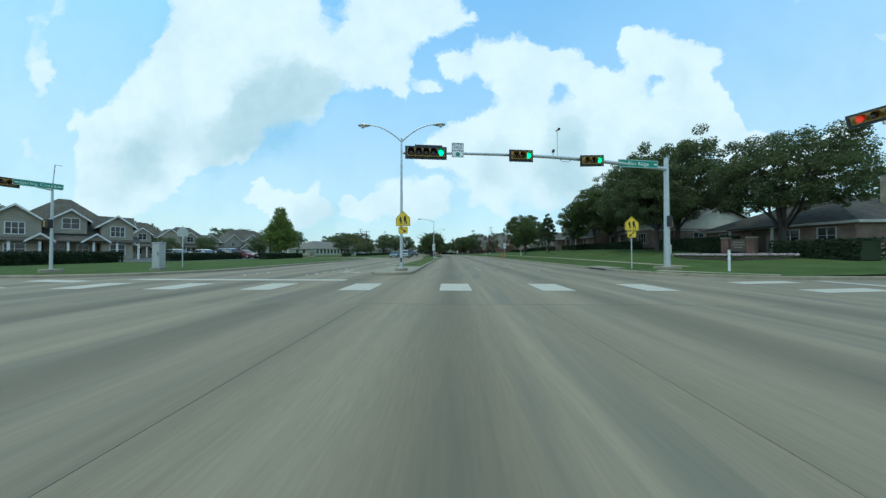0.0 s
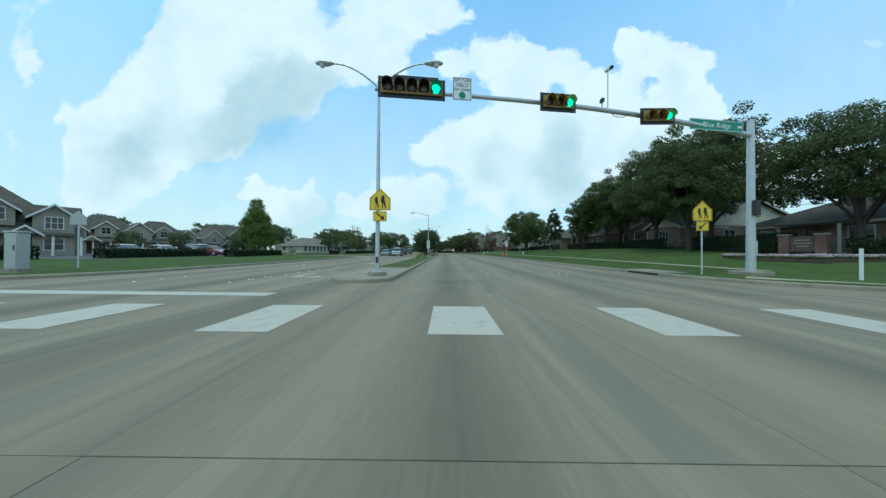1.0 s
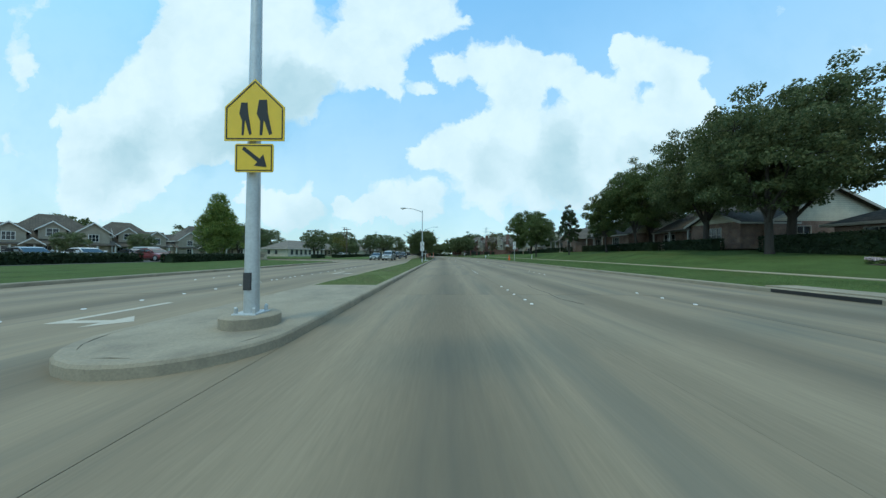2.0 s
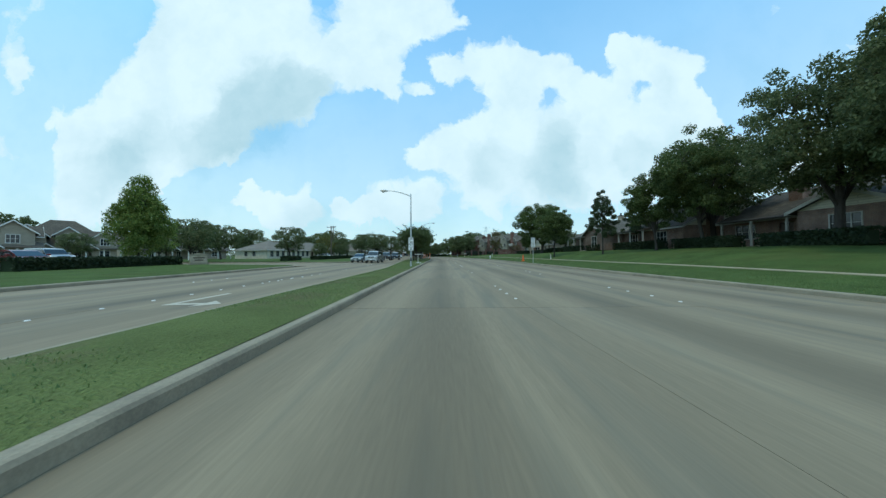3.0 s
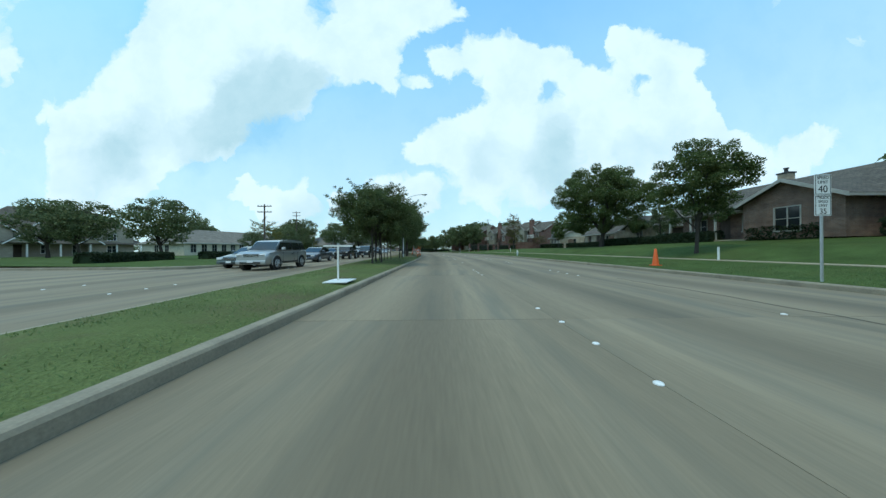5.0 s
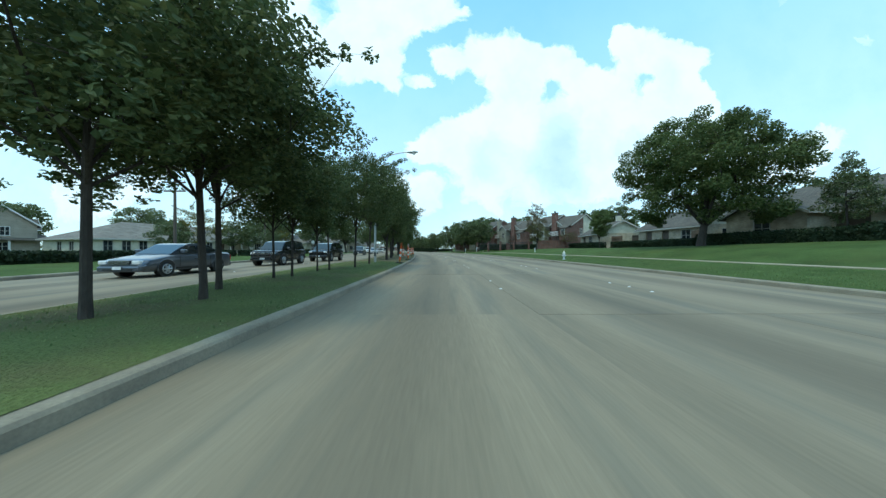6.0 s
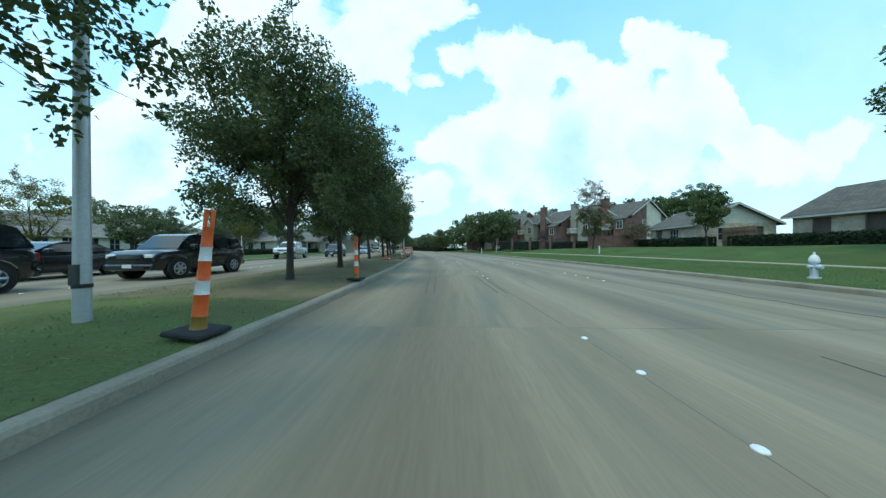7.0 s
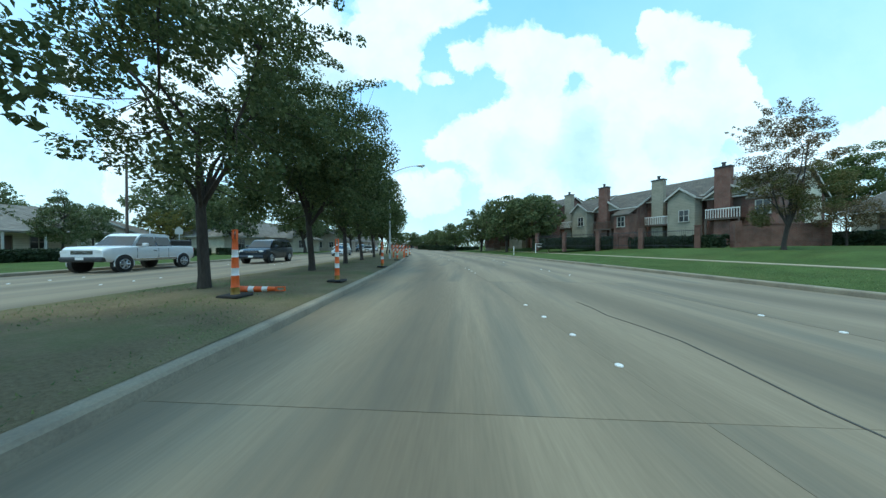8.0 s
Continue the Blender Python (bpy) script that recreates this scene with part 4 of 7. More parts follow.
def tree_line():
    """Far woods along the horizon, one mass of leaf clumps with an uneven top."""
    rnd = np.random.default_rng(77)
    c = []
    for x0, y0, x1, y1, n in ((-330, 330, 40, 420, 110), (40, 420, 330, 300, 90), (-210, -20, -330, 330, 70), (150, 0, 330, 300, 60), (-125, 150, -60, 290, 26), (-60, 290, 30, 300, 26)):
        for k in range(n):
            s = (k + rnd.uniform(-0.5, 0.5)) / n
            h = rnd.uniform(5, 10)
            for j in range(3):
                c.append((np.array([x0 + (x1 - x0) * s + rnd.uniform(-6, 6), y0 + (y1 - y0) * s + rnd.uniform(-8, 8), h * (0.25 + 0.25 * j)]), h * 0.42 * rnd.uniform(0.7, 1.1)))
    v, f = leaves(rnd, c, 42000, 1.1, 0.8)
    ob = new("tree_line", data_mesh("tree_line", v, f, M_LEAF_OAK))
    tagged(ob, "distant line of dark woods along the horizon", "trees", kind="stuff")


tree_line()


def hedge(x0, y0, x1, y1, w, h, z, label, count=None, leaf=0.11):
    """A clipped hedge: a dark twiggy core under a skin of small leaves."""
    L = math.hypot(x1 - x0, y1 - y0)
    rnd = np.random.default_rng(int(abs(x0 * 13 + y0 * 7)) + 3)
    root = thing("hedge", Matrix.Translation((x0, y0, z)) @ Matrix.Rotation(math.atan2(y1 - y0, x1 - x0), 4, "Z"), label, "hedge")
    bm = B(0.1, -w / 2 + 0.1, -0.1, L - 0.1, w / 2 - 0.1, h - 0.1, bevel=0.08)
    part("core", bm, M_LEAF_HEDGE, root)
    n = count or int(min(L * 420, 9000))
    p = np.stack([rnd.uniform(0, L, n), rnd.uniform(-w / 2, w / 2, n), rnd.uniform(0, h, n)], 1)
    side = rnd.integers(0, 3, n)
    p[side == 0, 2] = h
    end = rnd.uniform(0, 1, n)
    p[end < 0.04, 0], p[end > 0.96, 0] = 0.0, L
    p[side == 1, 1] = -w / 2
    p[side == 2, 1] = w / 2
    p += rnd.normal(size=(n, 3)) * 0.045
    v, f = leaves(rnd, [(q, 0.06) for q in p[:400]], 400, leaf)
    t = rnd.normal(size=(n, 3))
    t /= np.linalg.norm(t, axis=1)[:, None]
    s = np.cross(t, rnd.normal(size=(n, 3)))
    s /= np.linalg.norm(s, axis=1)[:, None]
    v = np.stack([p - t * leaf, p + s * leaf * 0.5, p + t * leaf, p - s * leaf * 0.5], 1).reshape(-1, 3)
    fo = new("foliage", data_mesh("foliage", v, np.arange(n * 4).reshape(-1, 4), M_LEAF_HEDGE))
    fo.parent = root
    return root

# ---------- houses ----------
def wall_boxes(bm, length, height, t, holes):
    """A wall from x = 0 to length, y = 0 to t, with rectangular openings (u0, u1, v0, v1) cut through."""
    us_ = sorted({0.0, length, *(h[0] for h in holes), *(h[1] for h in holes)})
    vs_ = sorted({0.0, height, *(h[2] for h in holes), *(h[3] for h in holes)})
    nu, nv = len(us_) - 1, len(vs_) - 1
    solid = lambda i, j: 0 <= i < nu and 0 <= j < nv and not any(h[0] < (us_[i] + us_[i + 1]) / 2 < h[1] and h[2] < (vs_[j] + vs_[j + 1]) / 2 < h[3] for h in holes)
    cache = {}

    def vert(i, j, k):
        if (i, j, k) not in cache:
            cache[i, j, k] = bm.verts.new((us_[i], t * k, vs_[j]))
        return cache[i, j, k]

    for i in range(nu):
        for j in range(nv):
            if not solid(i, j):
                continue
            for k in (0, 1):
                bm.faces.new([vert(a, b, k) for a, b in ((i, j), (i + 1, j), (i + 1, j + 1), (i, j + 1))])
            for di, dj, (a, b), (c, d) in ((-1, 0, (i, j), (i, j + 1)), (1, 0, (i + 1, j), (i + 1, j + 1)), (0, -1, (i, j), (i + 1, j)), (0, 1, (i, j + 1), (i + 1, j + 1))):
                if not solid(i + di, j + dj):
                    bm.faces.new([vert(a, b, 0), vert(c, d, 0), vert(c, d, 1), vert(a, b, 1)])
    return bm


def window(parent, m, u0, u1, v0, v1, trim, bars=2, cross=1):
    """A window set into an opening: frame, glazing bars and pane."""
    w = new("window")
    w.parent, w.matrix_basis = parent, m
    bm, f = bmesh.new(), 0.07
    box(bm, u0, -0.03, v0, u0 + f, 0.1, v1)
    box(bm, u1 - f, -0.03, v0, u1, 0.1, v1)
    box(bm, u0 + f, -0.03, v1 - f, u1 - f, 0.1, v1)
    box(bm, u0 - 0.04, -0.07, v0 - 0.05, u1 + 0.04, 0.1, v0 + f * 0.6)
    for k in range(1, bars):
        x = u0 + (u1 - u0) * k / bars
        box(bm, x - 0.025, 0.0, v0 + f * 0.6, x + 0.025, 0.08, v1 - f)
    if cross:
        z = (v0 + v1) / 2
        box(bm, u0 + f, 0.01, z - 0.02, u1 - f, 0.07, z + 0.02)
    part("window_frame", bm, trim, w)
    part("pane", B(u0 + f, 0.05, v0 + f * 0.6, u1 - f, 0.065, v1 - f), M_PANE, w)


def wall(parent, m, length, height, material, openings, trim, t=0.22):
    """One wall with its windows and doors; openings are (centre, width, sill, height, kind)."""
    holes = [(c - w / 2, c + w / 2, s, s + h) for c, w, s, h, _ in openings]
    ob = part("wall", wall_boxes(bmesh.new(), length, height, t, holes), material, parent)
    ob.matrix_basis = m
    for (u0, u1, v0, v1), o in zip(holes, openings):
        if o[4] == "door":
            d = part("door", B(u0 + 0.05, 0.06, 0.02, u1 - 0.05, 0.12, v1 - 0.05, bevel=0.01), M_WOODDARK, parent, "dark wooden front door")
            d.matrix_basis = m
            bm = bmesh.new()
            for a in (0.35, 1.2):
                box(bm, u0 + 0.2, 0.045, v0 + a, u1 - 0.2, 0.062, v0 + a + 0.6)
            p = part("door_panel", bm, M_WOODDARK, parent)
            p.matrix_basis = m
        elif o[4] == "dark":
            # dark board closes the opening; its colour stands in for the recess's shade
            d = part("recess_shade_panel", B(u0, 0.16, v0, u1, 0.2, v1), M_WOODDARK, parent, "dark panel standing for a shaded recess")
            d.matrix_basis = m
        else:
            window(parent, m, u0, u1, v0, v1, trim, bars=3 if u1 - u0 > 1.5 else 2)
    return ob


def gable_roof(parent, x0, x1, y0, y1, z, pitch, roofm, wallm, trim, over=0.45, axis="x", ends=True, name="roof", end_mats=None):
    """A pitched roof over a rectangle with its eaves at height z, ridge along the axis, with gable triangles and white barge boards."""
    if axis == "x":
        P = lambda a, b, h: (a, b, h)
        a0, a1, b0, b1 = x0, x1, y0, y1
    else:
        P = lambda a, b, h: (b, a, h)
        a0, a1, b0, b1 = y0, y1, x0, x1
    mid_b, half = (b0 + b1) / 2, (b1 - b0) / 2
    rise, drop = half * pitch, over * pitch
    bm = bmesh.new()
    slab(bm, [P(a0 - over, b0 - over, z - drop + 0.14), P(a1 + over, b0 - over, z - drop + 0.14), P(a1 + over, mid_b, z + rise + 0.14), P(a0 - over, mid_b, z + rise + 0.14)], 0.13)
    slab(bm, [P(a0 - over, mid_b, z + rise + 0.141), P(a1 + over, mid_b, z + rise + 0.141), P(a1 + over, b1 + over, z - drop + 0.141), P(a0 - over, b1 + over, z - drop + 0.141)], 0.13)
    part(name, bm, roofm, parent)
    for a in (a0 - over - 0.03, a1 + over + 0.005):
        for s in (b0 - over, b1 + over):
            bm = bmesh.new()
            slab(bm, [P(a, s, z - drop + 0.16), P(a + 0.03, s, z - drop + 0.16), P(a + 0.03, mid_b, z + rise + 0.16), P(a, mid_b, z + rise + 0.16)], 0.24)
            part("barge_board", bm, trim, parent, "white painted barge board")
    for s in (b0 - over - 0.025, b1 + over + 0.005):
        q = P(a0 - over, s, z - drop - 0.06)
        r = P(a1 + over, s + 0.02, z - drop + 0.1)
        part("gutter", B(min(q[0], r[0]), min(q[1], r[1]), q[2], max(q[0], r[0]), max(q[1], r[1]), r[2]), trim, parent, "white painted gutter")
    if ends:
        for i, a in enumerate((a0, a1 - 0.22)):
            bm = bmesh.new()
            prism(bm, [(b0, z), (b1, z), (mid_b, z + rise)], 0.22, axis="y" if axis == "y" else "x", at=a)
            part("gable", bm, (end_mats or (wallm, wallm))[i], parent)


def hip_roof(parent, x0, x1, y0, y1, z, pitch, roofm, trim, over=0.5):
    x0, x1, y0, y1 = x0 - over, x1 + over, y0 - over, y1 + over
    half = min(x1 - x0, y1 - y0) / 2
    rise = half * pitch
    z -= over * pitch - 0.14
    if x1 - x0 > y1 - y0:
        r0, r1 = (x0 + half, (y0 + y1) / 2, z + rise), (x1 - half, (y0 + y1) / 2, z + rise)
        faces = [[(x0, y0, z), (x1, y0, z), r1, r0], [(x1, y0, z), (x1, y1, z), r1], [(x1, y1, z), (x0, y1, z), r0, r1], [(x0, y1, z), (x0, y0, z), r0]]
    else:
        r0, r1 = ((x0 + x1) / 2, y0 + half, z + rise), ((x0 + x1) / 2, y1 - half, z + rise)
        faces = [[(x0, y0, z), (x1, y0, z), r0], [(x1, y0, z), (x1, y1, z), r1, r0], [(x1, y1, z), (x0, y1, z), r1], [(x0, y1, z), (x0, y0, z), r0, r1]]
    bm = bmesh.new()
    for f in faces:
        slab(bm, f, 0.13)
    part("roof", bm, roofm, parent)
    bm = bmesh.new()
    for q in ((x0, y0 - 0.03, x1, y0 - 0.003), (x0, y1 + 0.003, x1, y1 + 0.03), (x0 - 0.03, y0, x0 - 0.003, y1), (x1 + 0.003, y0, x1 + 0.03, y1)):
        box(bm, q[0], q[1], z - 0.17, q[2], q[3], z + 0.03)
    part("gutter", bm, trim, parent, "pale painted gutter")
    part("soffit", B(x0 + 0.02, y0 + 0.02, z - 0.17, x1 - 0.02, y1 - 0.02, z - 0.14), trim, parent)


def chimney(parent, x, y, z0, z1, w, d, material):
    c = part("chimney", B(x - w / 2, y - d / 2, z0, x + w / 2, y + d / 2, z1, bevel=0.015), material, parent, "tall chimney stack")
    bm = bmesh.new()
    box(bm, x - w / 2 - 0.07, y - d / 2 - 0.07, z1, x + w / 2 + 0.07, y + d / 2 + 0.07, z1 + 0.14, bevel=0.02)
    lathe(bm, [(0.14, z1 + 0.14), (0.14, z1 + 0.5), (0.2, z1 + 0.5), (0.2, z1 + 0.58)], 10, (x, y, 0))
    cap = part("chimney_cap", bm, M_STEELDARK, c)


def four_walls(parent, L, W, h, wallm, trim, front=(), back=(), left=(), right=(), z=0.0, x=0.0, y=0.0):
    """Walls round a rectangle centred on x, y; the front faces -y."""
    t = 0.22
    wall(parent, pose(x - L / 2, y - W / 2, z), L, h, wallm, front, trim)
    wall(parent, pose(x + L / 2, y + W / 2, z, 0, 0, 180), L, h, wallm, back, trim)
    wall(parent, pose(x - L / 2, y + W / 2 - t, z, 0, 0, -90), W - 2 * t, h, wallm, left, trim)
    wall(parent, pose(x + L / 2, y - W / 2 + t, z, 0, 0, 90), W - 2 * t, h, wallm, right, trim)
    part("foundation", B(x - L / 2 - 0.04, y - W / 2 - 0.04, z - 1.2, x + L / 2 + 0.04, y + W / 2 + 0.04, z + 0.02), M_KERB, parent)


W_ = lambda c, w=1.2, s=0.75, h=1.4: (c, w, s, h, "win")
D_ = lambda c, w=1.0, h=2.1: (c, w, 0.0, h, "door")
K_ = lambda c, w=1.4, s=0.0, h=2.2: (c, w, s, h, "dark")


def ranch(m, L, W, label, wallm, roofm, kind="hip", pitch=0.45, front=(), left=(), right=(), wing=None, chim=(), trim=M_TRIM_DULL, h=2.6, gablem=None, porch=None, group="houses across the lawn"):
    """A single-storey house; wing is (x, width, depth) of a front gable."""
    r = thing("house", m, label, "house", group)
    four_walls(r, L, W, h, wallm, trim, front, (), left, right)
    if kind == "hip":
        hip_roof(r, -L / 2, L / 2, -W / 2, W / 2, h, pitch, roofm, trim)
    else:
        gable_roof(r, -L / 2, L / 2, -W / 2, W / 2, h, pitch, roofm, gablem or wallm, trim, axis="x")
    if wing:
        x, w, d = wing[:3]
        y0 = -W / 2 - d
        wall(r, pose(x - w / 2, y0, 0), w, h, wallm, wing[3] if len(wing) > 3 else [W_(w / 2, 1.6)], trim)
        wall(r, pose(x - w / 2, -W / 2 - 0.003, 0, 0, 0, -90), d - 0.225, h, wallm, (), trim)
        wall(r, pose(x + w / 2, y0 + 0.222, 0, 0, 0, 90), d - 0.225, h, wallm, (), trim)
        gable_roof(r, x - w / 2, x + w / 2, y0, -W / 2 + w * 0.5 * pitch / pitch, h, pitch, roofm, gablem or wallm, trim, axis="y", name="roof")
    for c in chim:
        chimney(r, *c)
    if porch:
        x0, x1, d = porch
        bm = bmesh.new()
        slab(bm, [(x0, -W / 2 - d, h - 0.15), (x1, -W / 2 - d, h - 0.15), (x1, -W / 2 - 0.5, h + 0.1), (x0, -W / 2 - 0.5, h + 0.1)], 0.14)
        part("porch_roof", bm, roofm, r)
        n = max(int((x1 - x0) / 2.2), 1)
        for k in range(n + 1):
            x = x0 + 0.15 + (x1 - x0 - 0.3) * k / n
            part("post", B(x - 0.07, -W / 2 - d + 0.1, 0, x + 0.07, -W / 2 - d + 0.24, h - 0.28, bevel=0.01), trim, r, "white porch post")
        part("porch_floor", B(x0, -W / 2 - d, -0.3, x1, -W / 2, 0.06), M_WALK, r)
    return r


RZ = -90
ranch(pose(37.5, 18.0, right_z(21.1, 18.0), 0, 0, RZ), 12, 13, "brown brick house with a dark hipped roof under oaks", M_BRICK_BROWN, M_SHINGLE_BR, "hip", 0.5,
      front=[W_(2.2, 1.4), D_(5.5, 1.2), W_(8.0, 1.4), W_(10.4, 1.2)], right=[W_(3, 1.4), W_(8, 1.8)], chim=[(3, 1, 3, 6.9, 0.9, 0.7, M_BRICK_TAN)], porch=(-2, 2, 1.6))
ranch(pose(36.0, 34.0, right_z(19.6, 34.0), 0, 0, RZ), 13, 12, "brown brick house with a grey gabled roof behind trees", M_BRICK_BROWN, M_SHINGLE_BR, "gable", 0.5,
      front=[W_(2, 1.8), D_(5.2), W_(9, 1.8)], right=[W_(3, 1.4)], wing=(3.6, 5, 2.2), chim=[(-3, -2.5, 2.6, 6.4, 1.0, 0.8, M_BRICK_BROWN)], gablem=M_SIDING_CREAM, porch=(-5.5, 0, 1.6))
ranch(pose(33.0, 47.0, right_z(16.6, 47.0), 0, 0, RZ), 10, 12, "tan brick house with a cream gable end and chimney", M_BRICK_BROWN, M_SHINGLE_BR, "gable", 0.52,
      front=[W_(2.2, 1.6), W_(7, 1.6)], right=[W_(4, 1.2), W_(8, 1.2)], chim=[(5.3, -2.8, 0, 6.3, 0.8, 1.3, M_BRICK_BROWN)], gablem=M_SIDING_CREAM, porch=(-4, 1, 1.6))
ranch(pose(32.0, 58.5, right_z(15.6, 58.5), 0, 0, RZ), 13.5, 11, "brown brick house with gabled porches and a grey roof", M_BRICK_BROWN, M_SHINGLE, "gable", 0.5,
      front=[W_(2, 1.4), D_(4.3), W_(6.4, 1.3)], right=[W_(3, 1.2), W_(7, 1.2)], wing=(3.9, 5.4, 2.4, [W_(2.7, 1.5, 0.5, 1.7)]), chim=[(-3, 1, 3, 6.3, 0.8, 0.7, M_BRICK_TAN)], porch=(-6.5, 0.9, 1.9))
ranch(pose(36.8, 72.8, right_z(20.4, 72.8), 0, 0, RZ), 11, 12, "tan brick house with a front gable and grey roof", M_BRICK_TAN, M_SHINGLE, "gable", 0.5,
      front=[W_(2, 1.4), D_(5), K_(7.5, 1.8)], right=[W_(4, 1.4)], wing=(-2.0, 6, 2.0, [W_(3, 1.3, 0.5, 1.7)]), chim=[(2.5, -1, 3, 6.2, 0.8, 0.7, M_BRICK_BROWN)])
ranch(pose(33.6, 85.6, right_z(17.2, 85.6), 0, 0, RZ), 9.8, 8.5, "tan brick house with a broad grey roof", M_BRICK_TAN, M_SHINGLE, "gable", 0.55,
      front=[K_(1.8, 1.1), K_(4.6, 1.1), W_(7.6, 1.3)], right=[W_(2.4, 1.3), K_(5.6, 2.2, 0, 2.3)], chim=[(1.0, 0.8, 3.6, 6.4, 0.8, 0.7, M_SIDING_CREAM)], gablem=M_SIDING_CREAM)
ranch(pose(31.6, 101.0, right_z(15, 101.0), 0, 0, RZ - 8), 8.5, 7.5, "low cream brick house with a grey roof", M_BRICK_TAN, M_SHINGLE, "gable", 0.55,
      front=[K_(2.0, 1.2), W_(5.0, 1.6)], right=[K_(5.6, 1.1), W_(2.6, 1.5)], chim=[(0, 1.4, 3.6, 6.0, 0.8, 0.7, M_SIDING_CREAM)], gablem=M_SIDING_CREAM)


def townhouse(m, label, tall=0.0, light=False, end=False, up=0.0):
    """A two-storey brick unit with a recessed balcony, a lean-to bay and a tall chimney."""
    r = thing("townhouse", m, label, "townhouse", "row of brick townhouses")
    L, W, h = 5.6, 9.0, 5.2 + up
    wm = M_BRICK_RED
    four_walls(r, L, W, h, wm, M_TRIM_DULL, front=[K_(1.5, 1.6, 0.1, 2.1), (1.6, 2.2, 2.95, 2.1, "dark"), (4.4, 0.9, 3.1, 1.7, "win"), (4.4, 0.9, 0.8, 1.4, "win")],
               right=[(3, 1.0, 3.2, 1.3, "win"), (6, 1.0, 0.8, 1.3, "win")], left=[(4, 1.0, 3.2, 1.3, "win")])
    gable_roof(r, -L / 2, L / 2, -W / 2, W / 2, h, 0.55, M_SHINGLE, M_SIDING_OLIVE, M_TRIM_DULL, over=0.3, axis="x", end_mats=(M_BRICK_RED, M_BRICK_RED))
    if end:       # tall pale boarded panel on the gable end
        bm = bmesh.new()
        prism(bm, [(-0.6, 0.0), (3.4, 0.0), (3.4, h + 0.55), (0.0, h + 2.35), (-0.6, h + 2.0)], 0.05, axis="x", at=L / 2 + 0.004)
        part("siding_panel", bm, M_SIDING_CREAM, r, "pale boarded panel")
    # balcony
    bm = bmesh.new()
    box(bm, -2.5, -W / 2 - 1.1, 2.75, 0.2, -W / 2, 2.93)
    part("balcony_floor", bm, M_WOODDARK, r)
    railm = M_TRIM if light or end else M_WOODDARK
    rail = part("balcony_rail", B(-2.5, -W / 2 - 1.1, 3.8, 0.2, -W / 2 - 1.02, 3.9, bevel=0.01), railm, r, "white balcony rail" if light or end else "dark balcony rail")
    for k in range(14):
        x = -2.46 + k * 0.2
        part("baluster", B(x, -W / 2 - 1.08, 2.93, x + 0.05, -W / 2 - 1.04, 3.8), railm, rail)
    for x in (-2.45, 0.1):
        part("post", B(x - 0.08, -W / 2 - 1.08, -0.2, x + 0.08, -W / 2 - 0.92, 2.75), M_WOODDARK, r)
    # projecting bay with its own roof
    bh = 5.2 + up * 0.6 if light else 4.6
    bx = 0.25 if light else 0.9
    part("bay", B(bx, -W / 2 - 1.5, -0.3, 2.8, -W / 2 - 0.002, bh), M_SIDING_OLIVE if light else wm, r)
    if light:
        gable_roof(r, bx, 2.8, -W / 2 - 1.5, -W / 2 + 2.6, bh, 0.8, M_SHINGLE, M_SIDING_OLIVE, M_TRIM_DULL, over=0.25, axis="y", name="bay_roof")
    else:
        bm = bmesh.new()
        slab(bm, [(0.75, -W / 2 - 1.7, 4.55), (2.95, -W / 2 - 1.7, 4.55), (2.95, -W / 2 + 0.4, 5.7), (0.75, -W / 2 + 0.4, 5.7)], 0.13)
        part("bay_roof", bm, M_SHINGLE, r)
        gable_roof(r, -2.7, 0.7, -W / 2 - 0.35, -W / 2 + 3.2, h, 0.7, M_SHINGLE, M_SIDING_OLIVE, M_TRIM_DULL, over=0.25, axis="y", name="front_gable")
    window(r, pose(0, -W / 2 - 1.56, 0), 1.35, 2.35, 3.0, 4.3, M_TRIM_DULL)
    chimney(r, -1.3, -W / 2 - 0.36, -0.2, 8.1 + tall, 1.25, 0.7, M_SIDING_OLIVE if light else wm)
    return r


row_dir = math.degrees(math.atan2(17.0, -12.5))
for i in range(7):
    x, y = 29.2 - 3.55 * i, 112.9 + 4.7 * i
    back = 1.1 * (i % 2)
    townhouse(pose(x + 2.2 + back * 0.8, y + 1.5 + back * 0.59, 1.25 - 0.25 * (i % 3), 0, 0, row_dir - 190), "two-storey red brick townhouse with a tall chimney" if i % 2 == 0 else "two-storey brick townhouse with a pale timber bay and chimney", tall=0.25 * ((i * 7) % 3), light=i % 2 == 1, end=i == 0, up=0.4 * ((i * 2) % 3))


def brick_fence(x0, y0, x1, y1, z, h, material, label, posts=True):
    L = math.hypot(x1 - x0, y1 - y0)
    r = thing("garden_wall", Matrix.Translation((x0, y0, z)) @ Matrix.Rotation(math.atan2(y1 - y0, x1 - x0), 4, "Z"), label, "wall")
    part("panel", B(0, -0.09, -0.4, L, 0.09, h - 0.08), material, r)
    part("coping", B(-0.02, -0.13, h - 0.08, L + 0.02, 0.13, h, bevel=0.015), material, r)
    n = max(int(L / 4), 1)
    for k in range(n + 1):
        x = L * k / n
        part("pier", B(x - 0.22, -0.22, -0.4, x + 0.22, 0.22, h + 0.2, bevel=0.02), material, r)
    return r


brick_fence(19.6, 104.9, 24.9, 104.3, 1.2, 1.7, M_BRICK_RED, "red brick garden wall in front of the townhouses")
hedge(9.6, 121.0, 15.0, 112.5, 1.3, 1.2, 1.0, "ragged dark shrubs in front of the townhouses")
hedge(16.0, 111.0, 19.5, 105.5, 1.2, 1.0, 1.05, "dark shrubs beside a brick wall")
brick_fence(15.2, 112.2, 16.0, 110.9, 1.0, 1.3, M_BRICK_RED, "short red brick wall with piers between shrubs")


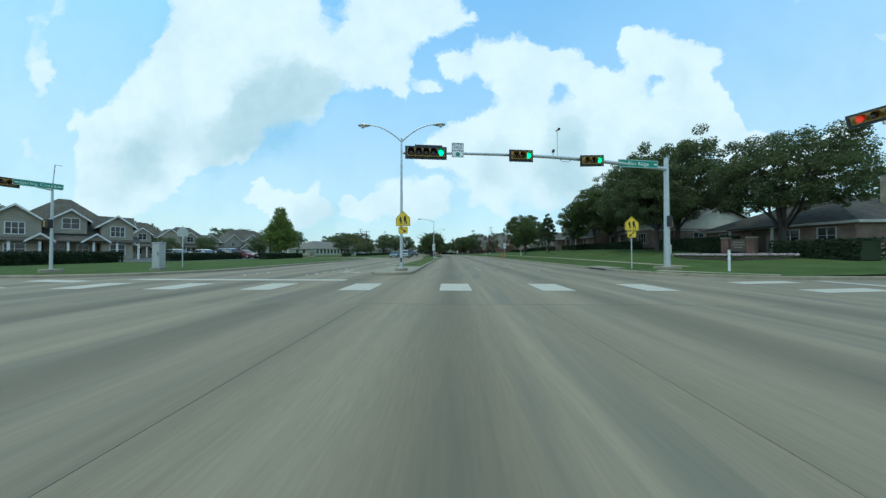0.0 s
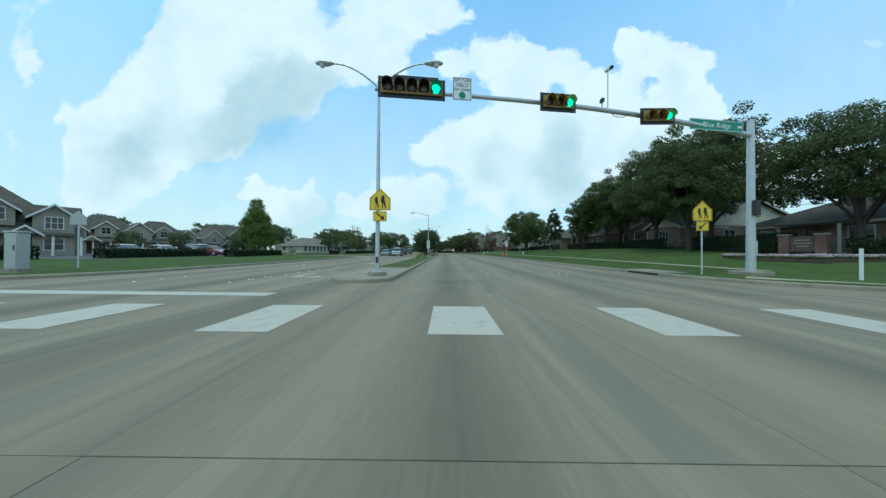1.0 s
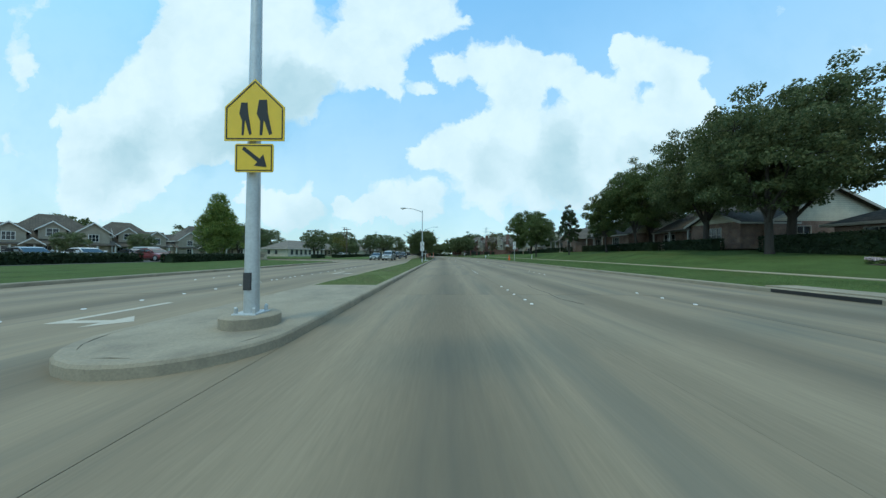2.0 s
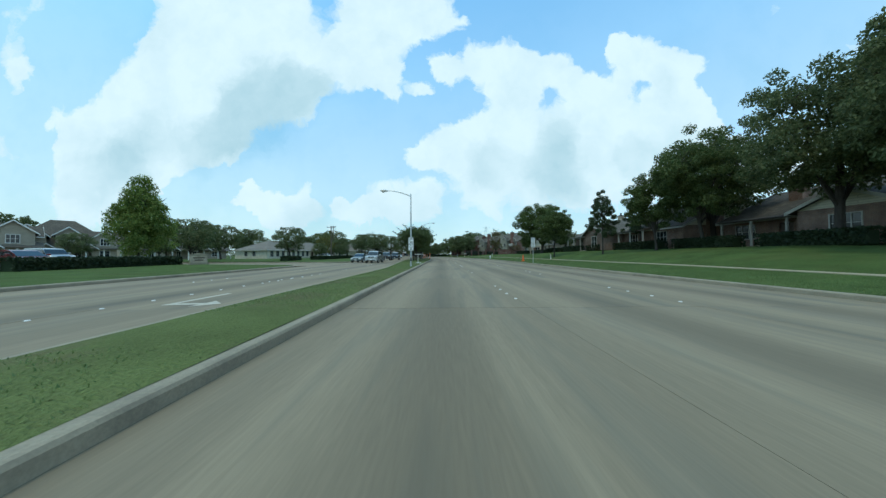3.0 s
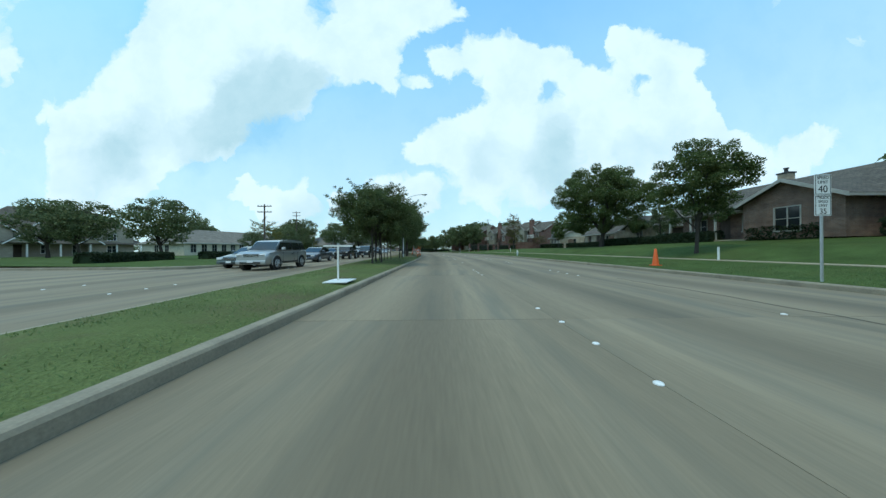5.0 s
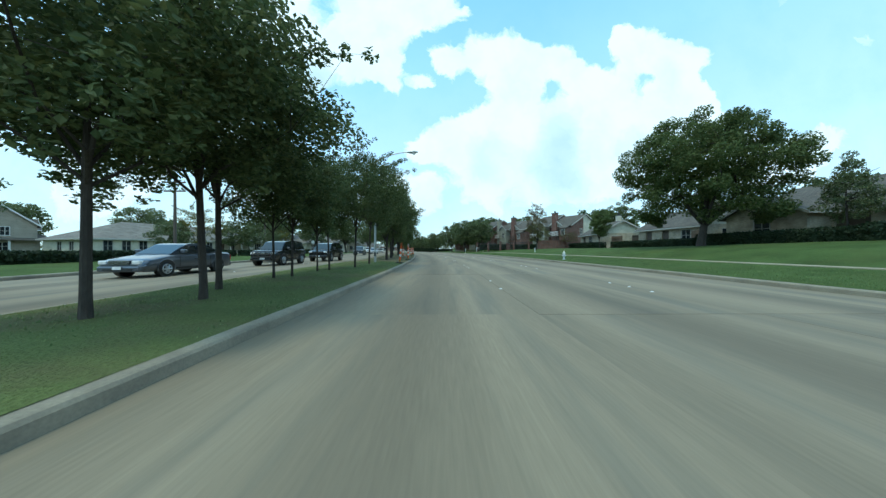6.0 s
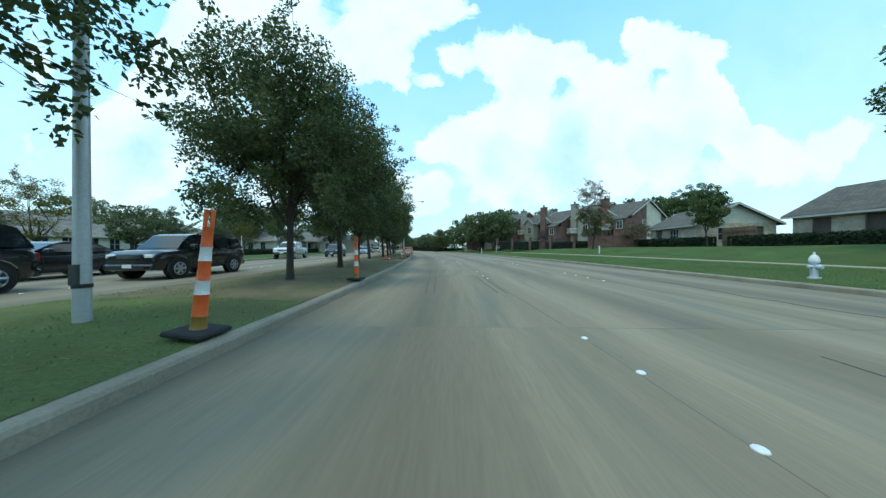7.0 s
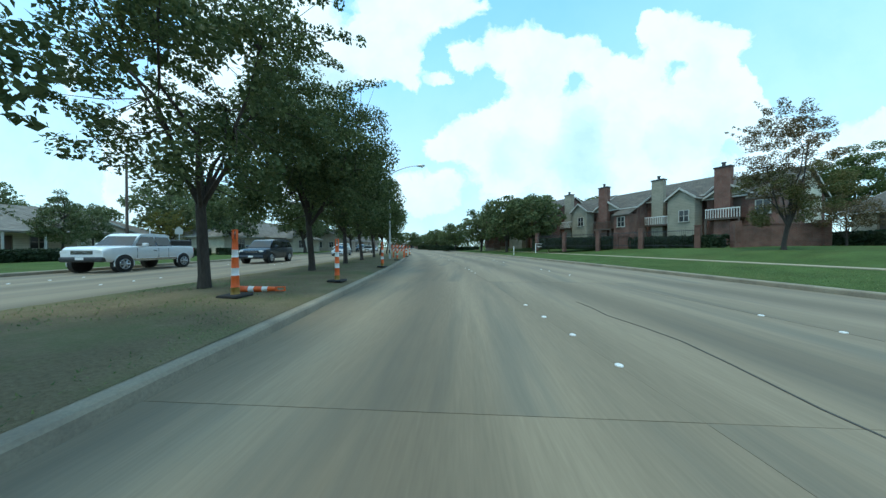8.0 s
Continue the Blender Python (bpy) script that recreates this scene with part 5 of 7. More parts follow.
def iron_fence(x0, y0, x1, y1, z, h=1.5, bays=4):
    """Dark railings between brick piers."""
    L = math.hypot(x1 - x0, y1 - y0)
    r = thing("railing_fence", Matrix.Translation((x0, y0, z)) @ Matrix.Rotation(math.atan2(y1 - y0, x1 - x0), 4, "Z"), "dark iron railings between square brick piers before the townhouses", "fence")
    for k in range(bays + 1):
        x = L * k / bays
        p = part("pier", B(x - 0.18, -0.18, -0.5, x + 0.18, 0.18, h + 0.2, bevel=0.02), M_BRICK_RED, r)
        part("cap", B(x - 0.22, -0.22, h + 0.2, x + 0.22, 0.22, h + 0.28, bevel=0.02), M_BRICK_RED, p)
    for zz in (0.15, h - 0.15):
        part("rail", B(0, -0.02, zz, L, 0.02, zz + 0.05), M_STEELDARK, r)
    n = int(L / 0.14)
    for k in range(n):
        part("rod", B(k * 0.14 + 0.05, -0.009, -0.1, k * 0.14 + 0.068, 0.009, h), M_STEELDARK, r)


iron_fence(18.2, 106.4, 9.3, 119.6, 1.15)


def timber_fence(x0, y0, x1, y1, z, h=1.8):
    L = math.hypot(x1 - x0, y1 - y0)
    r = thing("timber_fence", Matrix.Translation((x0, y0, z)) @ Matrix.Rotation(math.atan2(y1 - y0, x1 - x0), 4, "Z"), "brown close-boarded timber fence between gardens", "fence")
    part("rail", B(0, 0.03, 0.4, L, 0.09, 0.5), M_FENCE, r)
    part("rail", B(0, 0.03, h - 0.4, L, 0.09, h - 0.3), M_FENCE, r)
    n = int(L / 0.16)
    for k in range(n):
        part("board", B(k * 0.16, 0, -0.2, k * 0.16 + 0.145, 0.028, h + 0.02 * ((k * 7) % 3)), M_FENCE, r)


timber_fence(27.6, 91.6, 28.3, 95.4, 1.35)
timber_fence(28.0, 79.2, 28.2, 81.0, 1.35)

# hedges in front of the houses
hedge(27.0, 8.5, 27.2, 13.6, 1.5, 1.3, right_ground(27, 11), "dark overgrown shrubs in front of a brick house")
hedge(26.8, 17.0, 27.0, 25.0, 1.5, 1.4, right_ground(27, 21), "dark overgrown shrubs in front of a brick house")
for y0, y1, x in ((27.5, 33, 25.2), (35, 41, 25.4), (43, 51, 25.4), (53, 57, 24.6), (60, 66, 24.8), (66.5, 77, 25.6), (79.5, 93.5, 27.6)):
    hedge(x, y0, x, y1, 1.1, 0.9, right_ground(x, (y0 + y1) / 2), "dark clipped hedge in front of a house")
hedge(26.3, 94.6, 26.3, 105.0, 1.1, 1.0, 1.2, "dark clipped hedge in front of a low house")

# apartments across the road: gabled, beige, two storeys
def gabled_block(m, label, L=15.0, W=12.0, group="gabled apartment blocks", mirror=1):
    r = thing("apartment_house", m, label, "apartment house", group)
    h = 3.3
    k = L / 15.0
    four_walls(r, L, W, h, M_SIDING, M_TRIM, front=[W_(1.6 * k, 1.1, 0.6, 1.6), K_(4.4 * k, 1.2), W_(6.6 * k, 1.0, 0.6, 1.6), W_(9.2 * k, 1.0, 0.6, 1.6), K_(11.6 * k, 1.2), W_(13.6 * k, 1.0, 0.6, 1.6)],
               left=[W_(2.5, 1.6, 0.7, 1.5), W_(6, 1.6, 0.7, 1.5)],
               right=[W_(2.5, 1.6, 0.7, 1.5), W_(6, 1.6, 0.7, 1.5)])
    hip_roof(r, -L / 2, L / 2, -W / 2, W / 2, h, 0.98, M_SHINGLE, M_TRIM)
    for x, w, z0, hh, d in ((-4.8 * k * mirror, 4.6 * k, 0, 4.9, 1.6), (0.4 * k * mirror, 3.4 * k, 3.4, 1.9, 0.35), (5.4 * k * mirror, 3.8 * k, 0, 4.6, 1.9)):
        y0 = -W / 2 - d
        wall(r, pose(x - w / 2, y0, z0), w, hh, M_SIDING, [(w / 2, 1.4, 0.7 if z0 == 0 else 0.6, 1.4, "win")], M_TRIM)
        if not z0:
            window(r, pose(x - w / 2, y0 - 0.06, 0), w / 2 - 0.65, w / 2 + 0.65, 3.1, 4.5, M_TRIM, bars=3)
        wall(r, pose(x - w / 2, -W / 2 - 0.004, z0, 0, 0, -90), d - 0.23, hh, M_SIDING, (), M_TRIM)
        wall(r, pose(x + w / 2, y0 + 0.222, z0, 0, 0, 90), d - 0.23, hh, M_SIDING, (), M_TRIM)
        gable_roof(r, x - w / 2, x + w / 2, y0, -W / 2 + 3.0, z0 + hh, 0.9, M_SHINGLE, M_SIDING, M_TRIM, over=0.4, axis="y")
    # gable over each end of the hipped roof
    for s in (-1, 1):
        gable_roof(r, min(s * (L / 2 - 3.2), s * (L / 2 + 0.5)), max(s * (L / 2 - 3.2), s * (L / 2 + 0.5)), -1.8, 1.8, 4.6, 0.9, M_SHINGLE, M_SIDING, M_TRIM, over=0.35, axis="x", name="end_roof")
        part("end_bay", B(min(s * L / 2, s * (L / 2 + 0.5)), -1.8, 0.0, max(s * L / 2, s * (L / 2 + 0.5)), 1.8, 4.6), M_SIDING, r)
    # low gables over the veranda
    for x, w in ((-2.6 * k * mirror, 2.0 * k), (2.9 * k * mirror, 2.4 * k)):
        gable_roof(r, x - w / 2, x + w / 2, -W / 2 - 2.75, -W / 2 - 0.4, 2.5, 0.9, M_SHINGLE, M_SIDING, M_TRIM, over=0.3, axis="y", name="porch_roof")
    # ground-floor veranda
    bm = bmesh.new()
    slab(bm, [(-L / 2 - 0.5, -W / 2 - 2.6, 2.45), (L / 2 + 0.5, -W / 2 - 2.6, 2.45), (L / 2 + 0.5, -W / 2 - 0.01, 3.3), (-L / 2 - 0.5, -W / 2 - 0.01, 3.3)], 0.14)
    part("veranda_roof", bm, M_SHINGLE, r)
    for k in range(7):
        x = -L / 2 - 0.3 + (L + 0.6) * k / 6
        part("post", B(x - 0.1, -W / 2 - 2.45, -0.1, x + 0.1, -W / 2 - 2.25, 2.35, bevel=0.01), M_TRIM, r, "white veranda post")
    return r


gabled_block(pose(-53.0, 26.6, 0.26, 0, 0, 58), "two-storey beige apartment house with white-edged gables", L=11.0, W=10.0)
gabled_block(pose(-76, 55, 0.26, 0, 0, 60), "beige apartment house with gables and a grey roof", L=13.0, W=10.0, mirror=-1)
gabled_block(pose(-78, 68, 0.26, 0, 0, 58), "beige gabled apartment house behind parked cars", L=13.0, W=10.0)
gabled_block(pose(-77, 90, 0.26, 0, 0, 66), "grey-roofed two-storey home with a veranda", L=20, mirror=-1)
ranch(pose(-52, 106, 0.26, 0, 0, 75), 30, 12, "long low cream building with a portico and tan hipped roof", M_SIDING_CREAM, M_SHINGLE_TAN, "hip", 0.48, wing=(9, 4.5, 2.4), porch=(2, 11.5, 3.6), front=[W_(c, 1.1, 0.6, 1.7) for c in (1.6, 3.6, 5.6, 7.6, 9.6, 11.6, 13.6, 15.6)] + [D_(18), W_(20), W_(27.2, 1.1, 0.6, 1.7)], left=[W_(4), W_(7)], group="low houses across the road")
ranch(pose(-38, 131, 0.26, 0, 0, 80), 20, 11, "long low house with white columns and a brown roof", M_SIDING_CREAM, M_SHINGLE_TAN, "hip", 0.5, front=[W_(2.5), W_(5.5), D_(9), W_(13.5), W_(16)], left=[W_(4), W_(7)], wing=(2, 4.5, 2.6), porch=(-4, 8, 1.8), group="low houses across the road")
ranch(pose(-33, 158, 0.26, 0, 0, 85), 20, 11, "long low house with a grey roof", M_SIDING, M_SHINGLE, "gable", 0.5, front=[W_(2.5), W_(5.5), D_(9), W_(13.5)], left=[W_(4), W_(7)], group="low houses across the road")

for x0, y0, x1, y1 in ((-37, 8, -41, 14), (-25.5, 56, -27.5, 64), (-25.5, 66, -27, 86), (-27, 88, -29, 112), (-29, 114, -33, 140)):
    hedge(x0, y0, x1, y1, 1.0, 0.72, 0.25, "long dark clipped hedge along the far lawn")
hedge(-32.5, 4.8, -33.5, 17, 1.2, 1.0, 0.25, "tall dark clipped hedge before the apartments")
hedge(-26.6, 28.6, -28.3, 41.0, 1.0, 0.8, 0.25, "low dark clipped hedge before parked cars")
hedge(-31.6, 20.0, -32.0, 30.8, 1.0, 0.85, 0.25, "low dark clipped hedge at the edge of a car park")

# low shrubs and a flat-roofed building where the road bends out of sight
for x0, y0, x1, y1, h in ((-4.5, 158, 3.0, 150, 1.1), (-10.5, 176, -4.0, 166, 1.4), (-18, 200, -10, 186, 1.6)):
    hedge(x0, y0, x1, y1, 2.2, h, 0.0, "loose dark shrubs beside the far road", leaf=0.2)
store = thing("low_building", pose(-30, 262, -0.3, 0, 0, 8), "distant flat-roofed building with a pale fascia", "building")
four_walls(store, 34, 12, 4.2, M_BRICK_BROWN, M_TRIM, front=[(c, 3.4, 0.4, 2.4, "win") for c in (4, 9, 14, 20, 25, 30)])
part("fascia", B(-17.4, -6.5, 3.4, 17.4, -6.02, 4.6), M_TRIM, store, "pale fascia")
part("roof", B(-17.2, -6.0, 4.21, 17.2, 6.2, 4.5), M_SHINGLE_TAN, store)

# ---------- road markings ----------
def decal(name, quads, material, label, category="road marking", group=""):
    """Thin paint on the road: each quad is four (x, y) corners."""
    bm = bmesh.new()
    for q in quads:
        prism(bm, q, 0.004, axis="z", at=0.002)
    return tagged(link_bm(name, bm, material), label, category, group, "structure")


for x in np.arange(-13.0, 9.6, 3.3):
    slant = 0.12 * x / 10
    decal("crosswalk_bar", [[(x - 0.55, -0.75 + abs(slant)), (x + 0.5, -0.75 + abs(slant)), (x + 0.5 + slant, 1.15), (x - 0.55 + slant, 1.15)]], M_PAINT, "worn white crosswalk bar", group="crosswalk bars")
for k in range(6):
    y = 1.9 - 2.3 * k
    decal("crosswalk_bar", [[(RK + 0.9, y - 0.6), (RK + 3.6, y - 0.2), (RK + 3.6, y + 0.5), (RK + 0.9, y + 0.1)]], M_PAINT, "worn white crosswalk bar across the side street", group="crosswalk bars")
    decal("crosswalk_bar", [[(LK - 3.6, y - 0.2), (LK - 0.9, y - 0.6), (LK - 0.9, y + 0.1), (LK - 3.6, y + 0.5)]], M_PAINT, "worn white crosswalk bar across the side street", group="crosswalk bars")
decal("stop_line", [[(LK + 0.2, 2.35), (-4.6, 2.25), (-4.6, 2.75), (LK + 0.2, 2.9)]], M_PAINT, "white stop line for oncoming traffic")
decal("stop_line", [[(RK + 5.0, -5.5), (RK + 5.5, -5.5), (RK + 5.5, 2.5), (RK + 5.0, 2.5)]], M_PAINT, "white stop line on the side street")


def turn_arrow(x, y):
    decal("turn_arrow", [[(x - 0.08, y - 1.0), (x + 0.08, y - 1.0), (x + 0.08, y + 1.0), (x - 0.08, y + 1.0)],
                         [(x + 0.081, y - 0.98), (x + 0.75, y - 0.9), (x + 0.75, y - 0.72), (x + 0.081, y - 0.78)],
                         [(x + 0.751, y - 1.2), (x + 1.2, y - 0.8), (x + 0.751, y - 0.4), (x + 0.752, y - 0.41)]], M_PAINT, "white painted left-turn arrow on the road")


turn_arrow(-6.6, 8.0)
turn_arrow(-6.6, 19.5)


def road_button(model, x, y):
    copy_thing(model, pose(x, y, 0.0))


btn = tagged(link_bm("road_button", lathe(bmesh.new(), [(0.042, 0.0), (0.04, 0.009), (0.03, 0.016), (0.01, 0.019)], 10), M_REFLECT, smooth=True), "round white ceramic road button", "road marker", "lane buttons")
btn.matrix_basis = pose(2.05, 9.0, 0)
for lane in (2.05, 5.95):
    y = 9.6 if lane < 3 else 9.0
    while y < 125:
        for k in range(4):
            yy = y + 0.95 * k
            if rng.uniform() < 0.8:
                road_button(btn, lane + bend(yy) + rng.uniform(-.03, .03), yy)
        y += 9.6
for k in (1, 2):
    y = 5.0
    while y < 110:
        for j in range(3):
            yy = y + 0.95 * j
            road_button(btn, lanes_left(yy)[k] + bend(yy), yy)
        y += 9.6
y = 6.0
while y < 30:
    road_button(btn, -7.6, y)
    y += 1.1


def crack(points, label):
    bm = bmesh.new()
    for (x0, y0), (x1, y1) in zip(points, points[1:]):
        w = 0.011
        prism(bm, [(x0 - w, y0), (x0 + w, y0), (x1 + w, y1), (x1 - w, y1)], 0.003, axis="z", at=0.002)
    tagged(link_bm("road_crack", bm, M_JOINT), label, "crack", kind="structure")


for sx, sy, n in ((3.3, 9, 9), (8.0, 24, 12), (4.1, 62, 16), (7.6, 70, 14), (3.0, 84, 10), (6.6, 40, 12)):
    p, pts = [sx, sy], []
    for _ in range(n):
        pts.append((p[0] + bend(p[1]), p[1]))
        p[0] += rng.uniform(-0.16, 0.16)
        p[1] += rng.uniform(0.3, 0.8)
    crack(pts, "dark irregular crack in the concrete")


def skid(x, y0, y1, w=0.12):
    pts = [(x + 0.05 * math.sin(y * 0.4) + bend(y), y) for y in np.arange(y0, y1, 0.8)]
    bm = bmesh.new()
    for (xa, ya), (xb, yb) in zip(pts, pts[1:]):
        prism(bm, [(xa - w, ya), (xa + w, ya), (xb + w, yb), (xb - w, yb)], 0.002, axis="z", at=0.0022)
    tagged(link_bm("tyre_mark", bm, M_SKID), "faint dark tyre mark on the concrete", "tyre mark", kind="structure")


M_SKID = mat("tyre_mark", (0.115, 0.102, 0.078), 0.95, vary=0.35, scale=3, fine=25, bump=0)
for x in (-0.1, 0.12, 1.75, 1.98):
    skid(x, 73.5, 78.0, 0.022)

# kerb inlet on the right; a black block stands in for its shaded mouth
bm = B(RK - 0.012, 9.0, 0.02, RK + 0.05, 11.2, 0.125)
tagged(link_bm("storm_drain", bm, M_BLACK), "kerb inlet of a storm drain, its shaded mouth a black block", "storm drain")
tagged(link_bm("drain_cover", B(RK + 0.165, 8.7, 0.1, RK + 1.2, 11.5, 0.2, bevel=0.01), M_KERB), "flat concrete cover slab of the storm drain", "drain cover")


# ---------- poles, signals and signs ----------
def footing(parent, x, y, z, r=0.38, h=0.16):
    part("footing", lathe(bmesh.new(), [(r, z - 0.3), (r, z + h - 0.02), (r - 0.03, z + h)], 16, (x, y, 0)), M_KERB, parent, "round concrete footing", smooth=True)


def lamp_head(parent, x, y, z, sx):
    """A cobra-head lantern pointing along sx in x."""
    bm = bmesh.new()
    prof = [(0.0, 0.05), (0.1, 0.09), (0.3, 0.15), (0.55, 0.15), (0.72, 0.08), (0.76, 0.02)]
    tube(bm, [(x + sx * a, y, z + 0.02 * a) for a, _ in prof], [r for _, r in prof], 10)
    bmesh.ops.scale(bm, vec=(1, 1, 0.62), space=Matrix.Translation((0, 0, -z)), verts=bm.verts[:])
    head = part("lamp_head", bm, M_GALV, parent, "grey cobra-head lantern", smooth=True)
    g = lathe(bmesh.new(), [(0.03, -0.17), (0.09, -0.14), (0.12, -0.06)], 10, (x + sx * 0.48, y, z))
    part("glass", g, M_HEADLAMP, head)


def street_lamp(x, y, z, h, arms, label, base_r=0.082, foot=False):
    """A tapered steel pole with one or two curved arms; arms are (reach, rise)."""
    r = thing("street_lamp", pose(x, y, z), label, "street lamp", "street lamps")
    if foot:
        footing(r, 0, 0, 0.0)
    part("pole", tube(bmesh.new(), [(0, 0, -0.1), (0, 0, h * 0.5), (0, 0, h)], [base_r, base_r * 0.78, base_r * 0.52], 12), M_GALV, r, smooth=True)
    if foot:
        part("base_plate", B(-0.17, -0.17, 0.14, 0.17, 0.17, 0.18, bevel=0.01), M_GALV, r)
        for sx in (-0.13, 0.13):
            for sy in (-0.13, 0.13):
                part("bolt", lathe(bmesh.new(), [(0.025, 0.18), (0.025, 0.25), (0.012, 0.27)], 6, (sx, sy, 0)), M_GALV, r)
    else:
        part("band", lathe(bmesh.new(), [(base_r + 0.006, 0.46), (base_r + 0.006, 0.51)], 12), M_BLACK, r, "black painted band")
    part("cap", lathe(bmesh.new(), [(base_r * 0.6, h), (base_r * 0.6, h + 0.06), (0.01, h + 0.1)], 10), M_GALV, r)
    part("hand_hole", B(-0.05, -base_r - 0.012, 0.5, 0.05, -base_r + 0.03, 0.75), M_STEELDARK, r)
    for reach, rise in arms:
        s = 1 if reach > 0 else -1
        pts = []
        for k in range(9):
            a = k / 8
            pts.append((reach * a, 0, h - 0.15 + rise * math.sin(a * math.pi / 2) ** 0.9))
        part("arm", tube(bmesh.new(), pts, [0.045 - 0.015 * k / 8 for k in range(9)], 8), M_GALV, r, smooth=True)
        lamp_head(r, reach - s * 0.06, 0, h - 0.15 + rise, s)
    return r


def plate(parent, outline, material, y, name="plate", t=0.012):
    return part(name, prism(bmesh.new(), outline, t, axis="y", at=y), material, parent)


def rect(w, h, cz=0.0, cx=0.0, r=0.03):
    pts = []
    for sx, sz, a0 in ((1, -1, -90), (1, 1, 0), (-1, 1, 90), (-1, -1, 180)):
        for k in range(4):
            a = radians(a0 + 30 * k)
            pts.append((cx + sx * (w / 2 - r) + r * math.cos(a), cz + sz * (h / 2 - r) + r * math.sin(a)))
    return pts


TXT = lambda x, y, z: pose(x, y, z, 90, 0, 0)


def lines_on(parent, rows, y, material=M_INK):
    """Lettering rows (text, height, z, spacing), standing in front of a plate and facing -y."""
    for row in rows:
        text, size, z = row[:3]
        lettering("lettering", text, size, material, parent, TXT(0, y, z), 0.002)


def ring(parent, w, h, cz, y, line=0.018, inset=0.02, material=M_INK):
    bm = bmesh.new()
    a, b = w / 2 - inset, h / 2 - inset
    for x0, z0, x1, z1 in ((-a, b - line, a, b), (-a, -b, a, -b + line), (-a, -b + line, -a + line, b - line), (a - line, -b + line, a, b - line)):
        box(bm, x0, y, cz + z0, x1, y + 0.003, cz + z1)
    part("border", bm, material, parent)


def speed_signs(x, y, z, rz, label, post=None):
    """A pair of speed plates, one above the other; z is the middle height."""
    s = thing("speed_limit_sign", pose(x, y, z, 0, 0, rz) @ Matrix.Diagonal((0.82, 1, 0.82, 1)), label, "road sign", "speed limit signs")
    for cz, rows in ((0.35, [("SPEED", 0.15, 0.575), ("LIMIT", 0.15, 0.425), ("40", 0.33, 0.19)]), (-0.35, [("TRUCK", 0.125, -0.095), ("SPEED", 0.125, -0.225), ("LIMIT", 0.125, -0.355), ("35", 0.26, -0.55)])):
        p = plate(s, rect(0.56, 0.69, cz), M_SIGNWHT, 0, "sign_plate")
        lines_on(p, rows, -0.002)
        ring(p, 0.56, 0.69, cz, -0.0035)
    if post:
        part("post", B(-0.028, 0.014, -post, 0.028, 0.055, 0.7), M_GALV, s, "square galvanised post")
    else:
        bm = bmesh.new()
        for cz in (0.55, 0.1, -0.1, -0.6):
            box(bm, -0.13, 0.013, cz - 0.025, 0.13, 0.03, cz + 0.025)
        part("bracket", bm, M_STEELDARK, s)
    return s


def school_sign(x, y, z, rz, label, side=1, post=None):
    """A yellow five-sided crossing sign over a small arrow plate; z is the height of its middle."""
    s = thing("school_crossing_sign", pose(x, y, z, 0, 0, rz), label, "road sign", "school crossing signs")
    w = 0.42
    p = plate(s, [(-w, -0.38), (w, -0.38), (w, 0.1), (0, 0.5), (-w, 0.1)], M_SIGNYEL, 0, "sign_plate")
    bm = bmesh.new()
    o = [(-w + .03, -0.35), (w - .03, -0.35), (w - .03, 0.085), (0, 0.46), (-w + .03, 0.085)]
    for a, b in zip(o, o[1:] + o[:1]):
        d = Vector((b[0] - a[0], b[1] - a[1])).normalized() * 0.008
        prism(bm, [(a[0] - d.y, a[1] + d.x), (b[0] - d.y, b[1] + d.x), (b[0] + d.y, b[1] - d.x), (a[0] + d.y, a[1] - d.x)], 0.003, axis="y", at=-0.0035)
    part("border", bm, M_INK, p)
    bm = bmesh.new()
    for cx, k in ((-0.15, 0.8), (0.11, 1.0)):
        prism(bm, [(cx - 0.035 * k, -0.3), (cx + 0.0, -0.3), (cx + 0.02 * k, -0.08), (cx + 0.1 * k, -0.3), (cx + 0.14 * k, -0.28), (cx + 0.075 * k, 0.02), (cx + 0.06 * k, 0.2 * k), (cx - 0.05 * k, 0.2 * k), (cx - 0.08 * k, 0.0), (cx - 0.03 * k, -0.1)], 0.003, axis="y", at=-0.0035)
    part("symbol", bm, M_INK, p, "plain black walking symbol shapes")
    q = plate(s, rect(0.54, 0.4, -0.62), M_SIGNYEL, 0.001, "arrow_plate")
    ring(q, 0.54, 0.4, -0.62, -0.003, 0.012)
    bm = bmesh.new()
    prism(bm, [(-0.17 * side, -0.5), (-0.14 * side, -0.46), (0.08 * side, -0.63), (0.13 * side, -0.57), (0.18 * side, -0.75), (0.0, -0.73), (0.05 * side, -0.68)], 0.003, axis="y", at=-0.0025)
    part("arrow", bm, M_INK, q)
    if post:
        part("post", tube(bmesh.new(), [(0, 0.045, -post), (0, 0.045, 0.4)], 0.03, 8), M_GALV, s, "thin galvanised post", smooth=True)
    else:
        bm = bmesh.new()
        for cz in (0.1, -0.25, -0.6):
            box(bm, -0.16, 0.014, cz - 0.03, 0.16, 0.035, cz + 0.03)
        part("bracket", bm, M_STEELDARK, s)
    return s


